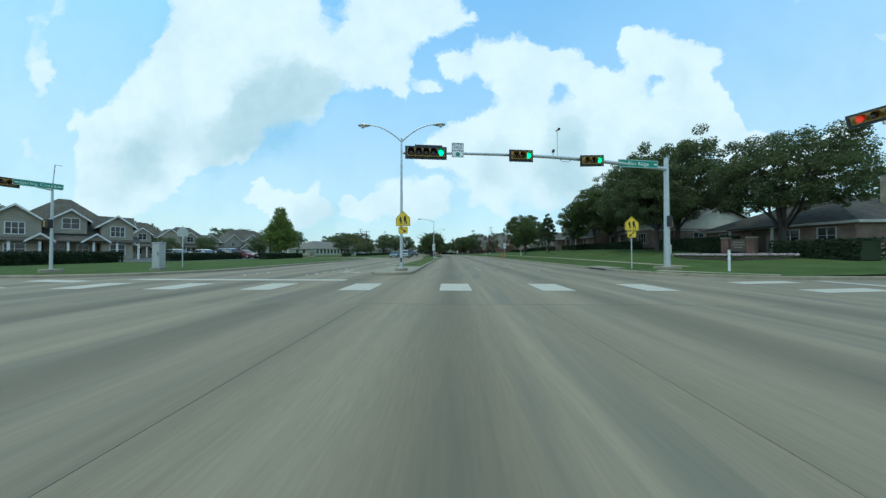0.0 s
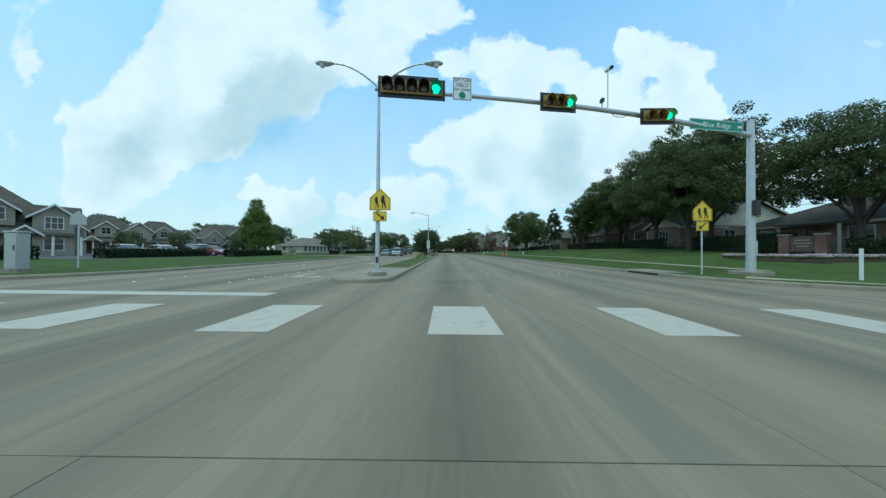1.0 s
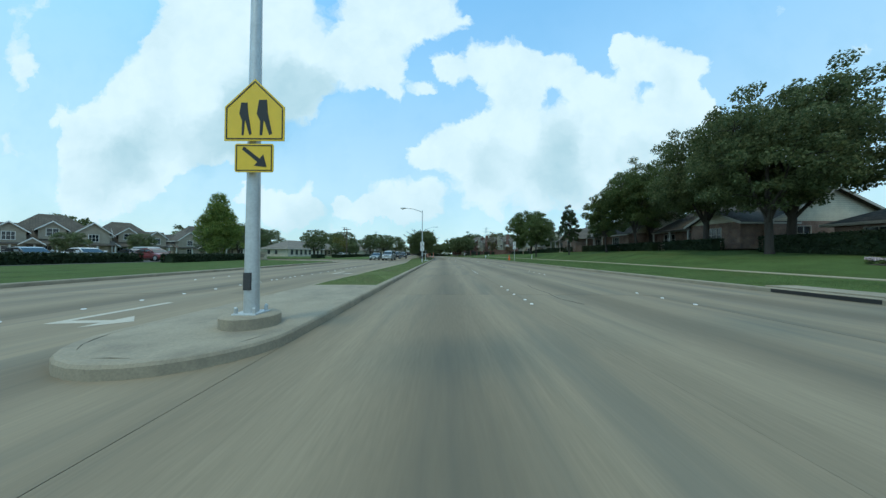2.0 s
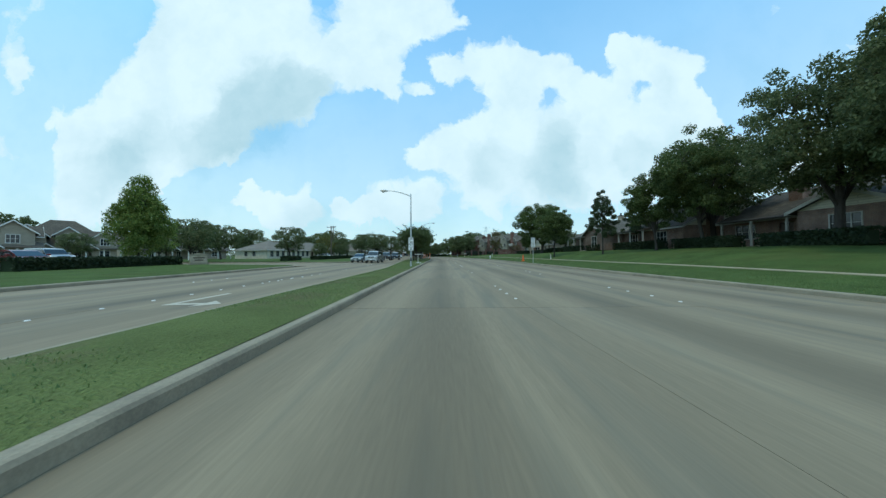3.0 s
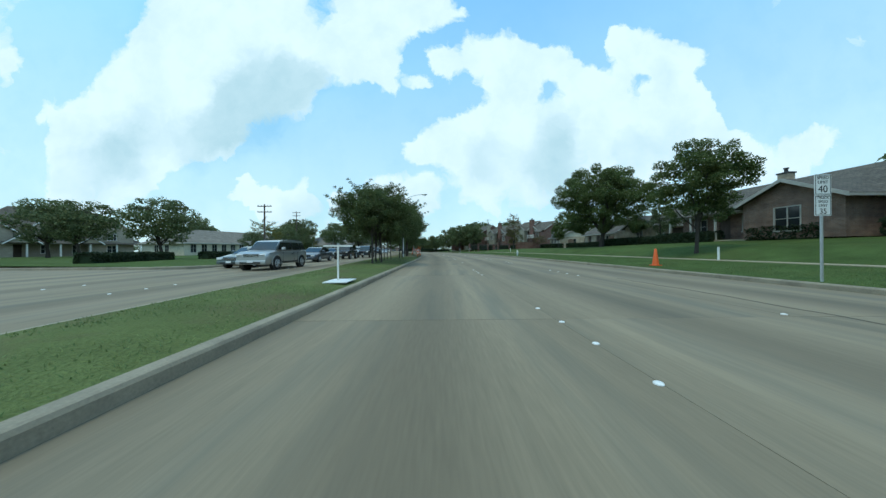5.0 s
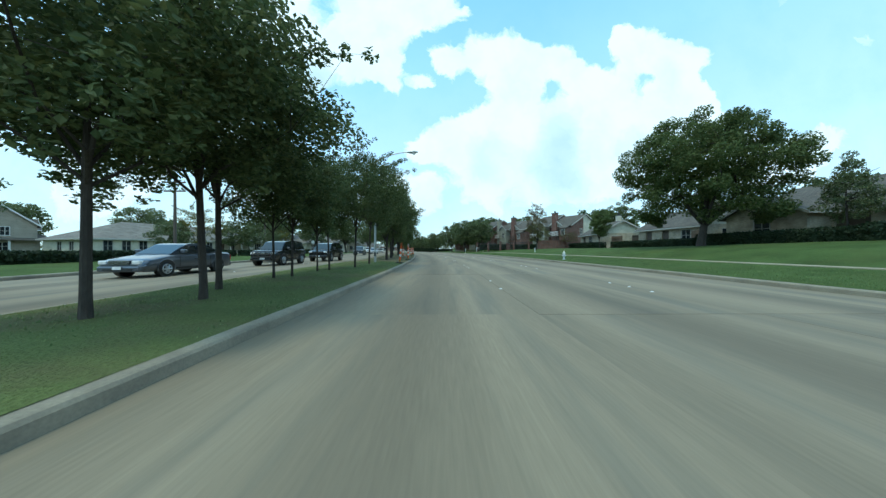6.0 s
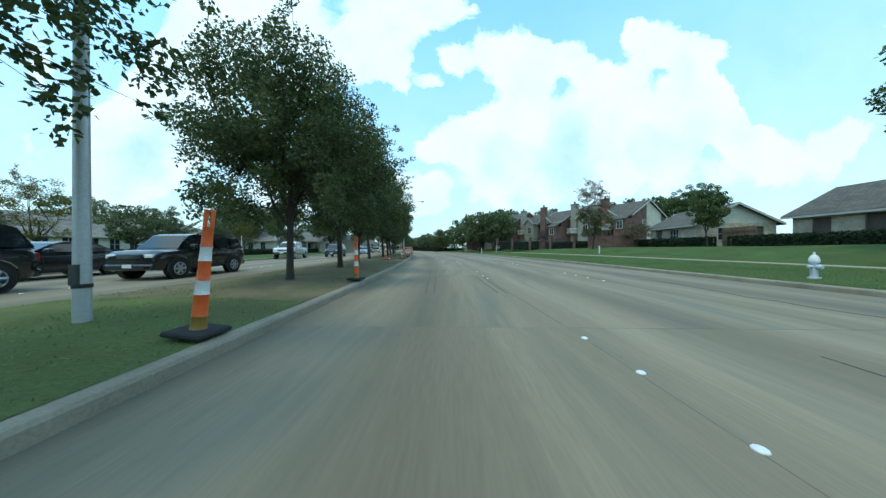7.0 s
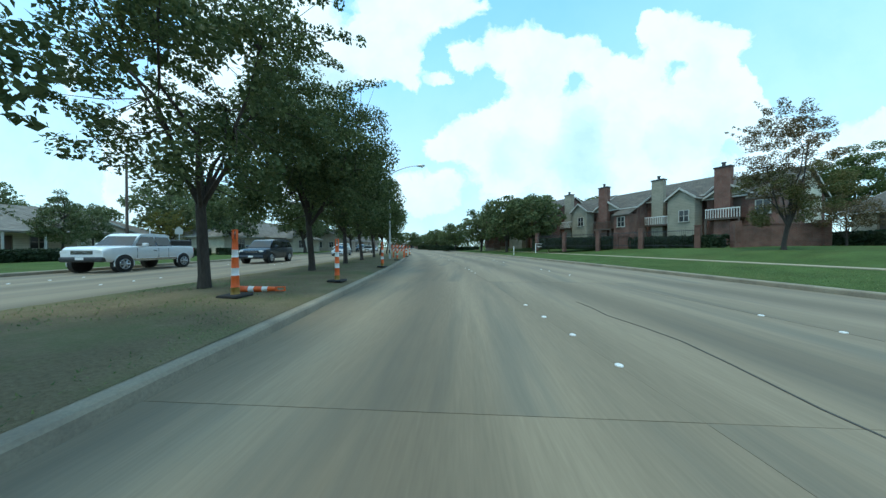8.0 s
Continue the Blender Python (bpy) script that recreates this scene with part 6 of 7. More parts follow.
street_lamp(-2.85, 6.45, 0.16, 7.75, [(-1.9, 1.0), (1.9, 1.0)], "tall galvanised street lamp with two curved arms on the median nose", 0.10, True)
school_sign(-2.72, 6.26, 3.14, 0, "yellow school crossing sign fixed to a lamp pole", 1)
school_sign(11.2, 7.5, 2.95, 0, "yellow school crossing sign on its own post by the kerb", -1, post=2.75)
street_lamp(-2.62, 35.6, 0.2, 6.25, [(-2.0, 0.5)], "galvanised street lamp with one curved arm on the median")
speed_signs(-2.60, 35.4, 2.12, 0, "white speed limit plates fixed to a lamp pole")
speed_signs(10.72, 43.5, 2.55, 0, "white speed limit plates on a post by the kerb", post=2.9)
street_lamp(-4.35, 69.8, 0.2, 7.2, [(2.3, 0.7)], "galvanised street lamp with one curved arm among median trees")
street_lamp(-6.6, 106.0, 0.2, 7.2, [(2.3, 0.7)], "galvanised street lamp further along the median")


def signal_head(m, n, lit, label, lit_m=M_LENS_GREEN):
    """A horizontal traffic signal of n lamps with a backplate, hoods and lenses; faces -y."""
    s = thing("traffic_signal", m, label, "traffic signal", "traffic signals")
    pitch_x = 0.36
    L = n * pitch_x
    bm = bmesh.new()
    box(bm, -L / 2 - 0.11, 0.02, -0.32, L / 2 + 0.11, 0.035, 0.32, bevel=0.004)
    part("backplate", bm, M_BLACK, s, "black backplate")
    part("housing", B(-L / 2, -0.02, -0.17, L / 2, 0.2, 0.17, bevel=0.02), M_SIGYEL, s, "yellow housing")
    part("face", B(-L / 2 - 0.02, -0.035, -0.2, L / 2 + 0.02, -0.021, 0.2), M_SIGYEL, s)
    for k in range(n):
        x = (k - (n - 1) / 2) * pitch_x
        bm = bmesh.new()
        ringv = []
        for yy, rr_ in ((-0.035, 0.165), (-0.27, 0.16)):
            ringv.append([[bm.verts.new((x + (rr_ - t) * math.cos(a), yy + (0.12 if (yy < -0.1 and math.sin(a) < -0.5) else 0), (rr_ - t) * math.sin(a))) for a in [radians(-55 + 290 * j / 14) for j in range(15)]] for t in (0, 0.012)])
        for j in range(14):
            for t in (0, 1):
                bm.faces.new((ringv[0][t][j], ringv[0][t][j + 1], ringv[1][t][j + 1], ringv[1][t][j]))
            bm.faces.new((ringv[1][0][j], ringv[1][0][j + 1], ringv[1][1][j + 1], ringv[1][1][j]))
        part("hood", bm, M_SIGYEL if n < 5 else M_BLACK, s, smooth=True)
        bm = tube(bmesh.new(), [(x, -0.037, 0), (x, -0.06, 0), (x, -0.075, 0)], [0.148, 0.13, 0.06], 16)
        part("lens", bm, lit_m if k == lit else M_LENS_OFF, s, "lit lens" if k == lit else "", smooth=True)
    part("clamp", B(-0.06, 0.2, -0.09, 0.06, 0.34, 0.09, bevel=0.01), M_GALV, s)
    if n == 5:
        part("hood_strip", B(-L / 2 + 0.35, 0.04, 0.322, L / 2 - 0.1, 0.2, 0.40, bevel=0.01), M_BLACK, s)
    return s


def street_sign(m, text, label, w=2.1, left_bars=True):
    s = thing("street_name_sign", m, label, "street sign")
    p = plate(s, rect(w, 0.46, 0, 0, 0.04), M_SIGNGRN, 0, "sign_plate", 0.02)
    ring(p, w, 0.46, 0, -0.0035, 0.018, 0.015, M_SIGNWHT)
    if text:
        lettering("lettering", text, 0.30, M_SIGNWHT, p, TXT(0.0, -0.002, 0.0), 0.002, spacing=1.05)
    bm = bmesh.new()
    for x0, x1, z0, z1 in ((-w / 2 + 0.08, -w / 2 + 0.28, -0.05, 0.04), (w / 2 - 0.28, w / 2 - 0.08, -0.05, 0.04)) + (() if text else ((-0.55, -0.12, -0.1, 0.1), (-0.02, 0.5, -0.1, 0.1))):
        box(bm, x0, -0.003, z0, x1, 0.0, z1)
    part("bars", bm, M_SIGNWHT, p)
    return s


# mast arm over our lanes: from the pole at the right corner out to the left-turn signal
MP, MT = Vector((13.35, 7.55, 0.2)), Vector((-2.3, 3.75, 6.1))
mast = thing("signal_mast", pose(MP.x, MP.y, MP.z), "grey steel signal mast with a long arm over the road", "signal mast", "signal masts")
part("footing", B(-0.5, -0.5, -0.3, 0.5, 0.5, 0.16, bevel=0.03), M_KERB, mast, "square concrete footing")
part("pole", tube(bmesh.new(), [(0, 0, 0.1), (0, 0, 3.4), (0, 0, 6.75)], [0.17, 0.145, 0.12], 14), M_GALV, mast, smooth=True)
part("cap", lathe(bmesh.new(), [(0.125, 6.75), (0.13, 6.8), (0.02, 6.88)], 12), M_GALV, mast)
arm_a, arm_b = Vector((0, 0, 6.15)), MT - MP
apts = [arm_a.lerp(arm_b, k / 10) + Vector((0, 0, 0.35 * math.sin(math.pi * min(k / 10, 1)) * 0.8)) for k in range(11)]
part("arm", tube(bmesh.new(), apts, [0.115 - 0.006 * k for k in range(11)], 12), M_GALV, mast, smooth=True)
bm = B(-0.12, -0.3, 2.6, 0.12, -0.14, 3.25, bevel=0.02)
part("walk_signal", bm, M_BLACK, mast, "black pedestrian signal box")
part("hand_hole", B(0.12, -0.1, 0.9, 0.19, 0.1, 1.5), M_GALV, mast)
part("control_box", B(0.13, -0.13, 2.55, 0.3, 0.13, 2.95, bevel=0.02), M_SIGYEL, mast, "small yellow push-button box")


def on_arm(x):
    """A point of the mast arm above world x."""
    k = min(max((MP.x - x) / (MP.x - MT.x), 0), 1) * 10
    i = min(int(k), 9)
    return MP + apts[i].lerp(apts[i + 1], k - i)


yaw_arm = math.degrees(math.atan2(MP.y - MT.y, MP.x - MT.x))
a = on_arm(-1.15)
signal_head(pose(a.x, a.y - 0.40, a.z - 0.12, 0, 0, yaw_arm * 0.5), 5, 4, "five-lamp horizontal traffic signal with the green lit")
a = on_arm(3.75)
signal_head(pose(a.x, a.y - 0.40, a.z - 0.16, 0, 0, yaw_arm * 0.5), 3, 2, "three-lamp horizontal traffic signal with the green lit")
a = on_arm(7.95)
signal_head(pose(a.x, a.y - 0.40, a.z - 0.16, 0, 0, yaw_arm * 0.5 - 8), 3, 2, "three-lamp horizontal traffic signal near the mast with the green lit")
a = on_arm(0.40)
ys_ = thing("yield_sign", pose(a.x, a.y - 0.17, a.z + 0.12, 0, 0, yaw_arm * 0.5), "white left-turn-yield sign hung on a signal arm", "road sign")
p = plate(ys_, rect(0.62, 0.74), M_SIGNWHT, 0, "sign_plate")
ring(p, 0.62, 0.74, 0, -0.0035, 0.014)
lines_on(p, [("LEFT TURN", 0.115, 0.27), ("YIELD", 0.17, 0.12), ("ON GREEN", 0.115, -0.03)], -0.002)
part("green_dot", tube(bmesh.new(), [(0, -0.004, -0.21), (0, 0.0, -0.21)], [0.11, 0.11], 20), M_SIGNGRN, p)
part("bracket", B(-0.08, 0.014, -0.15, 0.08, 0.1, 0.02), M_STEELDARK, ys_)
a = on_arm(11.2)
street_sign(pose(a.x, a.y - 0.16, a.z + 0.05, 0, 0, yaw_arm * 0.6), "Blue Ridge", "green street name sign on the signal arm", 2.6)
a = on_arm(6.0)
cm = thing("traffic_camera", pose(a.x, a.y, a.z), "small camera on a thin riser above the signal arm", "camera")
part("riser", tube(bmesh.new(), [(0, 0, 0), (0, 0, 1.45)], 0.02, 8), M_GALV, cm)
part("body", tube(bmesh.new(), [(0, 0.12, 1.58), (0, -0.2, 1.5)], [0.06, 0.065], 10), M_TRIM, cm, "white camera body", smooth=True)
part("hood", tube(bmesh.new(), [(0, -0.2, 1.5), (0, -0.26, 1.485)], [0.07, 0.07], 10), M_BLACK, cm)
part("cable", tube(bmesh.new(), [(0.03, 0, 0.05), (0.25, 0, -0.22), (0.6, 0, -0.25), (0.95, 0.1, -0.02)], 0.012, 6), M_BLACK, cm)
a = on_arm(5.75)
tagged(link_bm("signal_sensor", box(tube(bmesh.new(), [(a.x, a.y, a.z), (a.x, a.y, a.z + 0.3)], 0.015, 6), a.x - 0.05, a.y - 0.08, a.z + 0.28, a.x + 0.05, a.y + 0.08, a.z + 0.42), M_BLACK), "small black sensor on the signal arm", "sensor")


def side_mast(x, y, h, tip, label, r0=0.15):
    """A signal mast for the side street, its arm reaching from the pole to tip."""
    r = thing("signal_mast", pose(x, y, 0.2), label, "signal mast", "signal masts")
    footing(r, 0, 0, 0.0, 0.4)
    part("pole", tube(bmesh.new(), [(0, 0, 0.1), (0, 0, h * 0.5), (0, 0, h)], [r0, r0 * 0.82, r0 * 0.65], 12), M_GALV, r, smooth=True)
    part("cap", lathe(bmesh.new(), [(r0 * 0.7, h), (r0 * 0.7, h + 0.05), (0.02, h + 0.1)], 10), M_GALV, r)
    d = Vector(tip) - Vector((x, y, 0.2))
    base = Vector((0, 0, h - 0.25))
    part("arm", tube(bmesh.new(), [base, base.lerp(d, 0.5) + Vector((0, 0, 0.12)), d], [r0 * 0.6, r0 * 0.5, r0 * 0.35], 10), M_GALV, r, smooth=True)
    part("walk_signal", B(0.02, -0.34, 2.3, 0.3, -0.14, 2.75, bevel=0.02), M_BLACK, r, "black pedestrian signal box")
    part("walk_lens", B(0.06, -0.352, 2.36, 0.18, -0.341, 2.69), M_SIGYEL, r)
    return r


def no_turn_sign(m, label):
    """A small white plate with two readable words and plain bars below."""
    t = thing("no_turn_sign", m, label, "road sign", "no turn signs")
    p = plate(t, rect(0.46, 0.6), M_SIGNWHT, 0, "sign_plate")
    ring(p, 0.46, 0.6, 0, -0.0035, 0.012)
    lines_on(p, [("NO", 0.2, 0.17), ("TURN", 0.14, -0.01)], -0.002)
    bm = bmesh.new()
    for z in (-0.13, -0.22):
        box(bm, -0.15, -0.003, z, 0.15, 0.0, z + 0.05)
    part("bars", bm, M_INK, p)
    part("bracket", B(-0.06, 0.013, -0.05, 0.06, 0.08, 0.05), M_STEELDARK, t)


SMALL = Matrix.Diagonal((0.74, 0.8, 0.74, 1))
side_mast(-20.9, 4.3, 4.55, (-25.4, 1.7, 5.5), "grey signal mast on the far corner beside a lawn", 0.065)
signal_head(pose(-22.0, 3.35, 4.72, 0, 4, 42) @ SMALL, 3, -1, "three-lamp traffic signal with unlit lenses for the side street")
signal_head(pose(-23.4, 2.55, 5.02, 0, 4, 42) @ SMALL, 3, 0, "three-lamp traffic signal for the side street with red lit", M_LENS_RED)
no_turn_sign(pose(-22.7, 2.95, 4.95, 0, 0, 42), "white no-turn sign hung between two signals")
street_sign(pose(-21.1, 3.95, 4.72, 0, 3, 42) @ Matrix.Diagonal((0.66, 1, 0.66, 1)), "Spring Creek", "green street name sign on a signal arm beside a lawn", 2.3)
rp = thing("riser_pipe", pose(-20.9, 4.3, 4.7), "thin riser pipe with an aerial on a signal mast", "pipe")
part("pipe", tube(bmesh.new(), [(0, 0, 0), (0.12, 0, 1.15)], 0.02, 6), M_GALV, rp)
part("aerial", tube(bmesh.new(), [(0.08, 0, 1.15), (0.5, 0, 1.08)], 0.018, 6), M_GALV, rp)
side_mast(23.5, 1.2, 5.6, (13.6, 0.0, 5.8), "grey signal mast on the corner of the side street")
signal_head(pose(13.65, -0.4, 5.62, 0, -9, -40) @ SMALL, 3, 0, "three-lamp traffic signal for the side street with red lit", M_LENS_RED)
no_turn_sign(pose(14.75, -0.1, 5.85, 0, -9, -40), "white no-turn sign beside a signal")

# ---------- kerbside things ----------
def hydrant(x, y, z):
    r = thing("fire_hydrant", pose(x, y, z), "silver fire hydrant with a white cap on the verge", "hydrant")
    part("barrel", lathe(bmesh.new(), [(0.14, -0.05), (0.14, 0.04), (0.085, 0.05), (0.085, 0.46), (0.115, 0.48), (0.115, 0.53)], 14), M_HYDRANT, r, smooth=True)
    part("bonnet", lathe(bmesh.new(), [(0.12, 0.53), (0.11, 0.62), (0.07, 0.70), (0.03, 0.73), (0.03, 0.8), (0.01, 0.81)], 14), M_TRIM, r, "white bonnet", smooth=True)
    for a, rr_ in ((-90, 0.075), (0, 0.05), (180, 0.05)):
        c, s = math.cos(radians(a)), math.sin(radians(a))
        part("nozzle", tube(bmesh.new(), [(c * 0.08, s * 0.08, 0.36), (c * 0.17, s * 0.17, 0.36), (c * 0.19, s * 0.19, 0.36)], [rr_, rr_, rr_ * 0.7], 10), M_HYDRANT, r)


hydrant(11.35, 75.2, right_ground(11.35, 75.2))


def channelizer(x, y, z, h=1.07, lean=(0, 0), label="tall orange traffic channelizer with white bands", fallen=False):
    m = pose(x, y, z, lean[0], lean[1], 0)
    if fallen:
        m = pose(x, y, z + 0.09, 0, 90, 8)
    r = thing("traffic_channelizer", m, label, "channelizer", "orange channelizers")
    if not fallen:
        part("base", B(-0.22, -0.22, 0.0, 0.22, 0.22, 0.06, bevel=0.03), M_RUBBER, r, "black rubber base")
    z0 = 0.06
    bands = [(0.0, 0.12, M_SIGYEL if not fallen else M_ORANGE), (0.12, 0.32, M_ORANGE), (0.32, 0.45, M_REFLECT), (0.45, 0.63, M_ORANGE), (0.63, 0.76, M_REFLECT), (0.76, 0.94, M_ORANGE)]
    for a, b, mm in bands:
        r0, r1 = 0.075 - 0.03 * a, 0.075 - 0.03 * b
        part("band", lathe(bmesh.new(), [(r0 + 0.006, z0 + a * h), (r0, z0 + a * h + 0.012), (r1, z0 + b * h - 0.012), (r1 + 0.006, z0 + b * h - 0.001)], 14), mm, r, smooth=True)
    bm = bmesh.new()
    zt = z0 + 0.94 * h
    box(bm, -0.05, -0.02, zt, -0.03, 0.02, zt + 0.17)
    box(bm, 0.03, -0.02, zt, 0.05, 0.02, zt + 0.17)
    box(bm, -0.05, -0.02, zt + 0.17, 0.05, 0.02, zt + 0.19)
    part("grip", bm, M_ORANGE, r)
    return r


channelizer(-2.6, 69.5, 0.2, 1.2, (0, 6), "leaning orange traffic channelizer with white bands by the kerb")
channelizer(-2.65, 74.7, 0.2, 1.1)
channelizer(-5.1, 88.6, 0.22, 1.15)
channelizer(-5.6, 89.1, 0.2, 0.9, label="orange channelizer lying on its side on the grass", fallen=True)
channelizer(-4.25, 91.2, 0.2, 1.05)
channelizer(-4.55, 96.8, 0.2, 1.05)
channelizer(-5.4, 103.6, 0.2, 1.05)
channelizer(-6.2, 111.0, 0.2, 1.05)
channelizer(-6.8, 116.0, 0.2, 1.05)
cone = thing("traffic_cone", pose(11.6, 50.4, right_ground(11.6, 50.4)), "plain bright orange traffic cone on the verge", "traffic cone")
part("base", B(-0.2, -0.2, 0.0, 0.2, 0.2, 0.05, bevel=0.02), M_ORANGE, cone)
part("body", lathe(bmesh.new(), [(0.16, 0.05), (0.15, 0.12), (0.1, 0.5), (0.055, 0.86), (0.04, 0.9), (0.01, 0.905)], 16), M_ORANGE, cone, smooth=True)


def barricade(x, y, z):
    r = thing("barricade", pose(x, y, z), "orange and white striped folding barricade on the median", "barricade", "roadworks")
    for s in (-0.5, 0.5):
        part("leg", B(s - 0.03, -0.2, 0, s + 0.03, -0.14, 1.1), M_ORANGE, r)
        part("leg", B(s - 0.03, 0.14, 0, s + 0.03, 0.2, 1.1), M_ORANGE, r)
    for zz in (0.95, 0.6):
        b = part("rail", B(-0.62, -0.235, zz, 0.62, -0.21, zz + 0.2), M_ORANGE, r)
        bm = bmesh.new()
        for k in range(4):
            a = -0.55 + 0.3 * k
            prism(bm, [(a, zz + 0.002), (a + 0.13, zz + 0.002), (a + 0.25, zz + 0.198), (a + 0.12, zz + 0.198)], 0.003, axis="y", at=-0.2385)
        part("stripes", bm, M_REFLECT, b, "white stripes")


barricade(-6.4, 108.5, 0.2)


def marker_post(x, y, z, h=0.7, label="slim white marker post on the lawn"):
    r = thing("marker_post", pose(x, y, z), label, "post", "marker posts")
    part("post", B(-0.05, -0.03, -0.1, 0.05, 0.03, h, bevel=0.012), M_SIGNWHT, r)
    part("cap", B(-0.055, -0.035, h, 0.055, 0.035, h + 0.05, bevel=0.015), M_TRIM, r)


marker_post(15.9, 51.3, right_ground(15.9, 51.3))
marker_post(15.4, 94.7, right_ground(15.4, 94.7))
marker_post(14.9, 5.4, 0.2, 1.1, "slim white marker post on the street corner")
marker_post(6.2, 119, 0.3, 0.9)
marker_post(-35.2, 111.6, 0.26, 3.0, "tall thin white post on the far lawn")

# white board and frame lying by the median further on
tagged(link_bm("white_board", B(-3.0, 43.6, 0.22, -2.35, 44.5, 0.25, bevel=0.005), M_SIGNWHT), "flat white board lying on the median grass", "board")
sf = thing("sign_frame", pose(-2.75, 44.1, 0.22), "thin empty white sign frame standing on the median", "sign frame")
part("post", B(-0.02, -0.02, 0, 0.02, 0.02, 1.0), M_TRIM, sf)
part("crossbar", B(-0.42, -0.02, 1.0, 0.42, 0.02, 1.05), M_TRIM, sf)


def cabinet(x, y, z):
    r = thing("signal_cabinet", pose(x, y, z, 0, 0, 12), "tall grey metal signal control cabinet on the corner", "cabinet")
    part("plinth", B(-0.28, -0.27, -0.1, 0.28, 0.27, 0.1), M_KERB, r)
    b = part("body", B(-0.21, -0.2, 0.1, 0.21, 0.2, 1.55, bevel=0.02), M_CAB, r)
    part("door", B(-0.18, -0.225, 0.17, 0.18, -0.202, 1.48, bevel=0.01), M_CAB, b)
    part("handle", B(0.11, -0.25, 0.85, 0.135, -0.225, 1.05), M_STEELDARK, b)
    part("top", B(-0.24, -0.23, 1.55, 0.24, 0.23, 1.61, bevel=0.015), M_CAB, r)


cabinet(-17.2, 6.2, 0.22)


ms = thing("monument_sign", pose(-26.0, 41.1, 0.25, 0, 0, 55) @ Matrix.Diagonal((0.7, 0.8, 0.78, 1)), "low beige masonry entrance sign with plain bars", "sign")
part("base", B(-1.2, -0.3, -0.2, 1.2, 0.3, 0.25, bevel=0.02), M_KERB, ms)
part("slab", B(-1.0, -0.2, 0.25, 1.0, 0.2, 1.25, bevel=0.03), M_BRICK_TAN, ms)
part("cap", prism(bmesh.new(), [(-1.1, 1.25), (1.1, 1.25), (0.9, 1.42), (0.0, 1.6), (-0.9, 1.42)], 0.5, axis="y", at=-0.25), M_KERB, ms)
part("bars", box(B(-0.7, -0.215, 0.85, 0.7, -0.2, 1.0), -0.5, -0.215, 0.55, 0.5, -0.2, 0.68), M_WOODDARK, ms)


def plain_sign(x, y, z, h, label):
    r = thing("road_sign", pose(x, y, z, 0, 0, 20), label, "road sign")
    part("post", B(-0.025, 0.015, -0.1, 0.025, 0.055, h + 0.3), M_GALV, r)
    plate(r, [(-0.3, h - 0.3), (0.3, h - 0.3), (0.3, h + 0.1), (0, h + 0.42), (-0.3, h + 0.1)], M_CAB, 0, "sign_plate")


plain_sign(-18.6, 9.0, 0.25, 2.4, "back of a small grey sign on a post")
plain_sign(-26.2, 106.6, 0.25, 2.4, "back of a pentagonal sign on a post")


def utility_pole(x, y, h, label="weathered timber utility pole with crossarms"):
    r = thing("utility_pole", pose(x, y, 0.2), label, "utility pole", "utility poles")
    part("pole", tube(bmesh.new(), [(0, 0, -0.2), (0, 0, h)], [0.16, 0.1], 10), M_WOODDARK, r, smooth=True)
    for z in (h - 0.4, h - 1.3):
        part("crossarm", B(-1.1, -0.06, z, 1.1, 0.06, z + 0.12), M_WOODDARK, r)
        for k in (-1, -0.5, 0.5, 1):
            part("insulator", lathe(bmesh.new(), [(0.03, z + 0.12), (0.05, z + 0.2), (0.03, z + 0.28)], 8, (k, 0, 0)), M_CAB, r)


utility_pole(-27.2, 78.8, 8.2)
utility_pole(-40.6, 113.6, 12.0)
utility_pole(-22, 150, 9.0)
utility_pole(4, 260, 16)
tagged(link_bm("flag_pole", lathe(bmesh.new(), [(0.08, 0.2), (0.05, 7.5), (0.07, 7.52), (0.02, 7.65)], 10, (-54, 70, 0)), M_TRIM, smooth=True), "tall thin white flagpole", "flagpole")


def pylon(x, y, h):
    """A lattice transmission tower far away."""
    r = thing("pylon", pose(x, y, -0.3), "distant lattice transmission tower", "pylon", "pylons")
    bm = bmesh.new()
    w = lambda z: 0.12 * h * (1 - z / h) + 0.012 * h
    lev = [0, .15, .3, .45, .58, .7, .8, .9, 1.0]
    for a, b in zip(lev, lev[1:]):
        z0, z1 = a * h, b * h
        c0, c1 = [(sx * w(z0), sy * w(z0), z0) for sx, sy in ((-1, -1), (1, -1), (1, 1), (-1, 1))], [(sx * w(z1), sy * w(z1), z1) for sx, sy in ((-1, -1), (1, -1), (1, 1), (-1, 1))]
        for k in range(4):
            tube(bm, [c0[k], c1[k]], 0.09, 4)
            tube(bm, [c0[k], c1[(k + 1) % 4]], 0.06, 4)
    part("lattice", bm, M_GALV, r)
    bm = bmesh.new()
    for z, l in ((0.7, 0.2), (0.83, 0.16), (0.95, 0.12)):
        for s in (-1, 1):
            tube(bm, [(0, 0, z * h), (s * l * h, 0, z * h + 0.01 * h)], [0.12, 0.05], 4)
            tube(bm, [(0, 0, (z + 0.05) * h), (s * l * h, 0, z * h + 0.01 * h)], [0.08, 0.05], 4)
    part("crossarms", bm, M_GALV, r)


pylon(52, 330, 34)
pylon(-85, 345, 30)


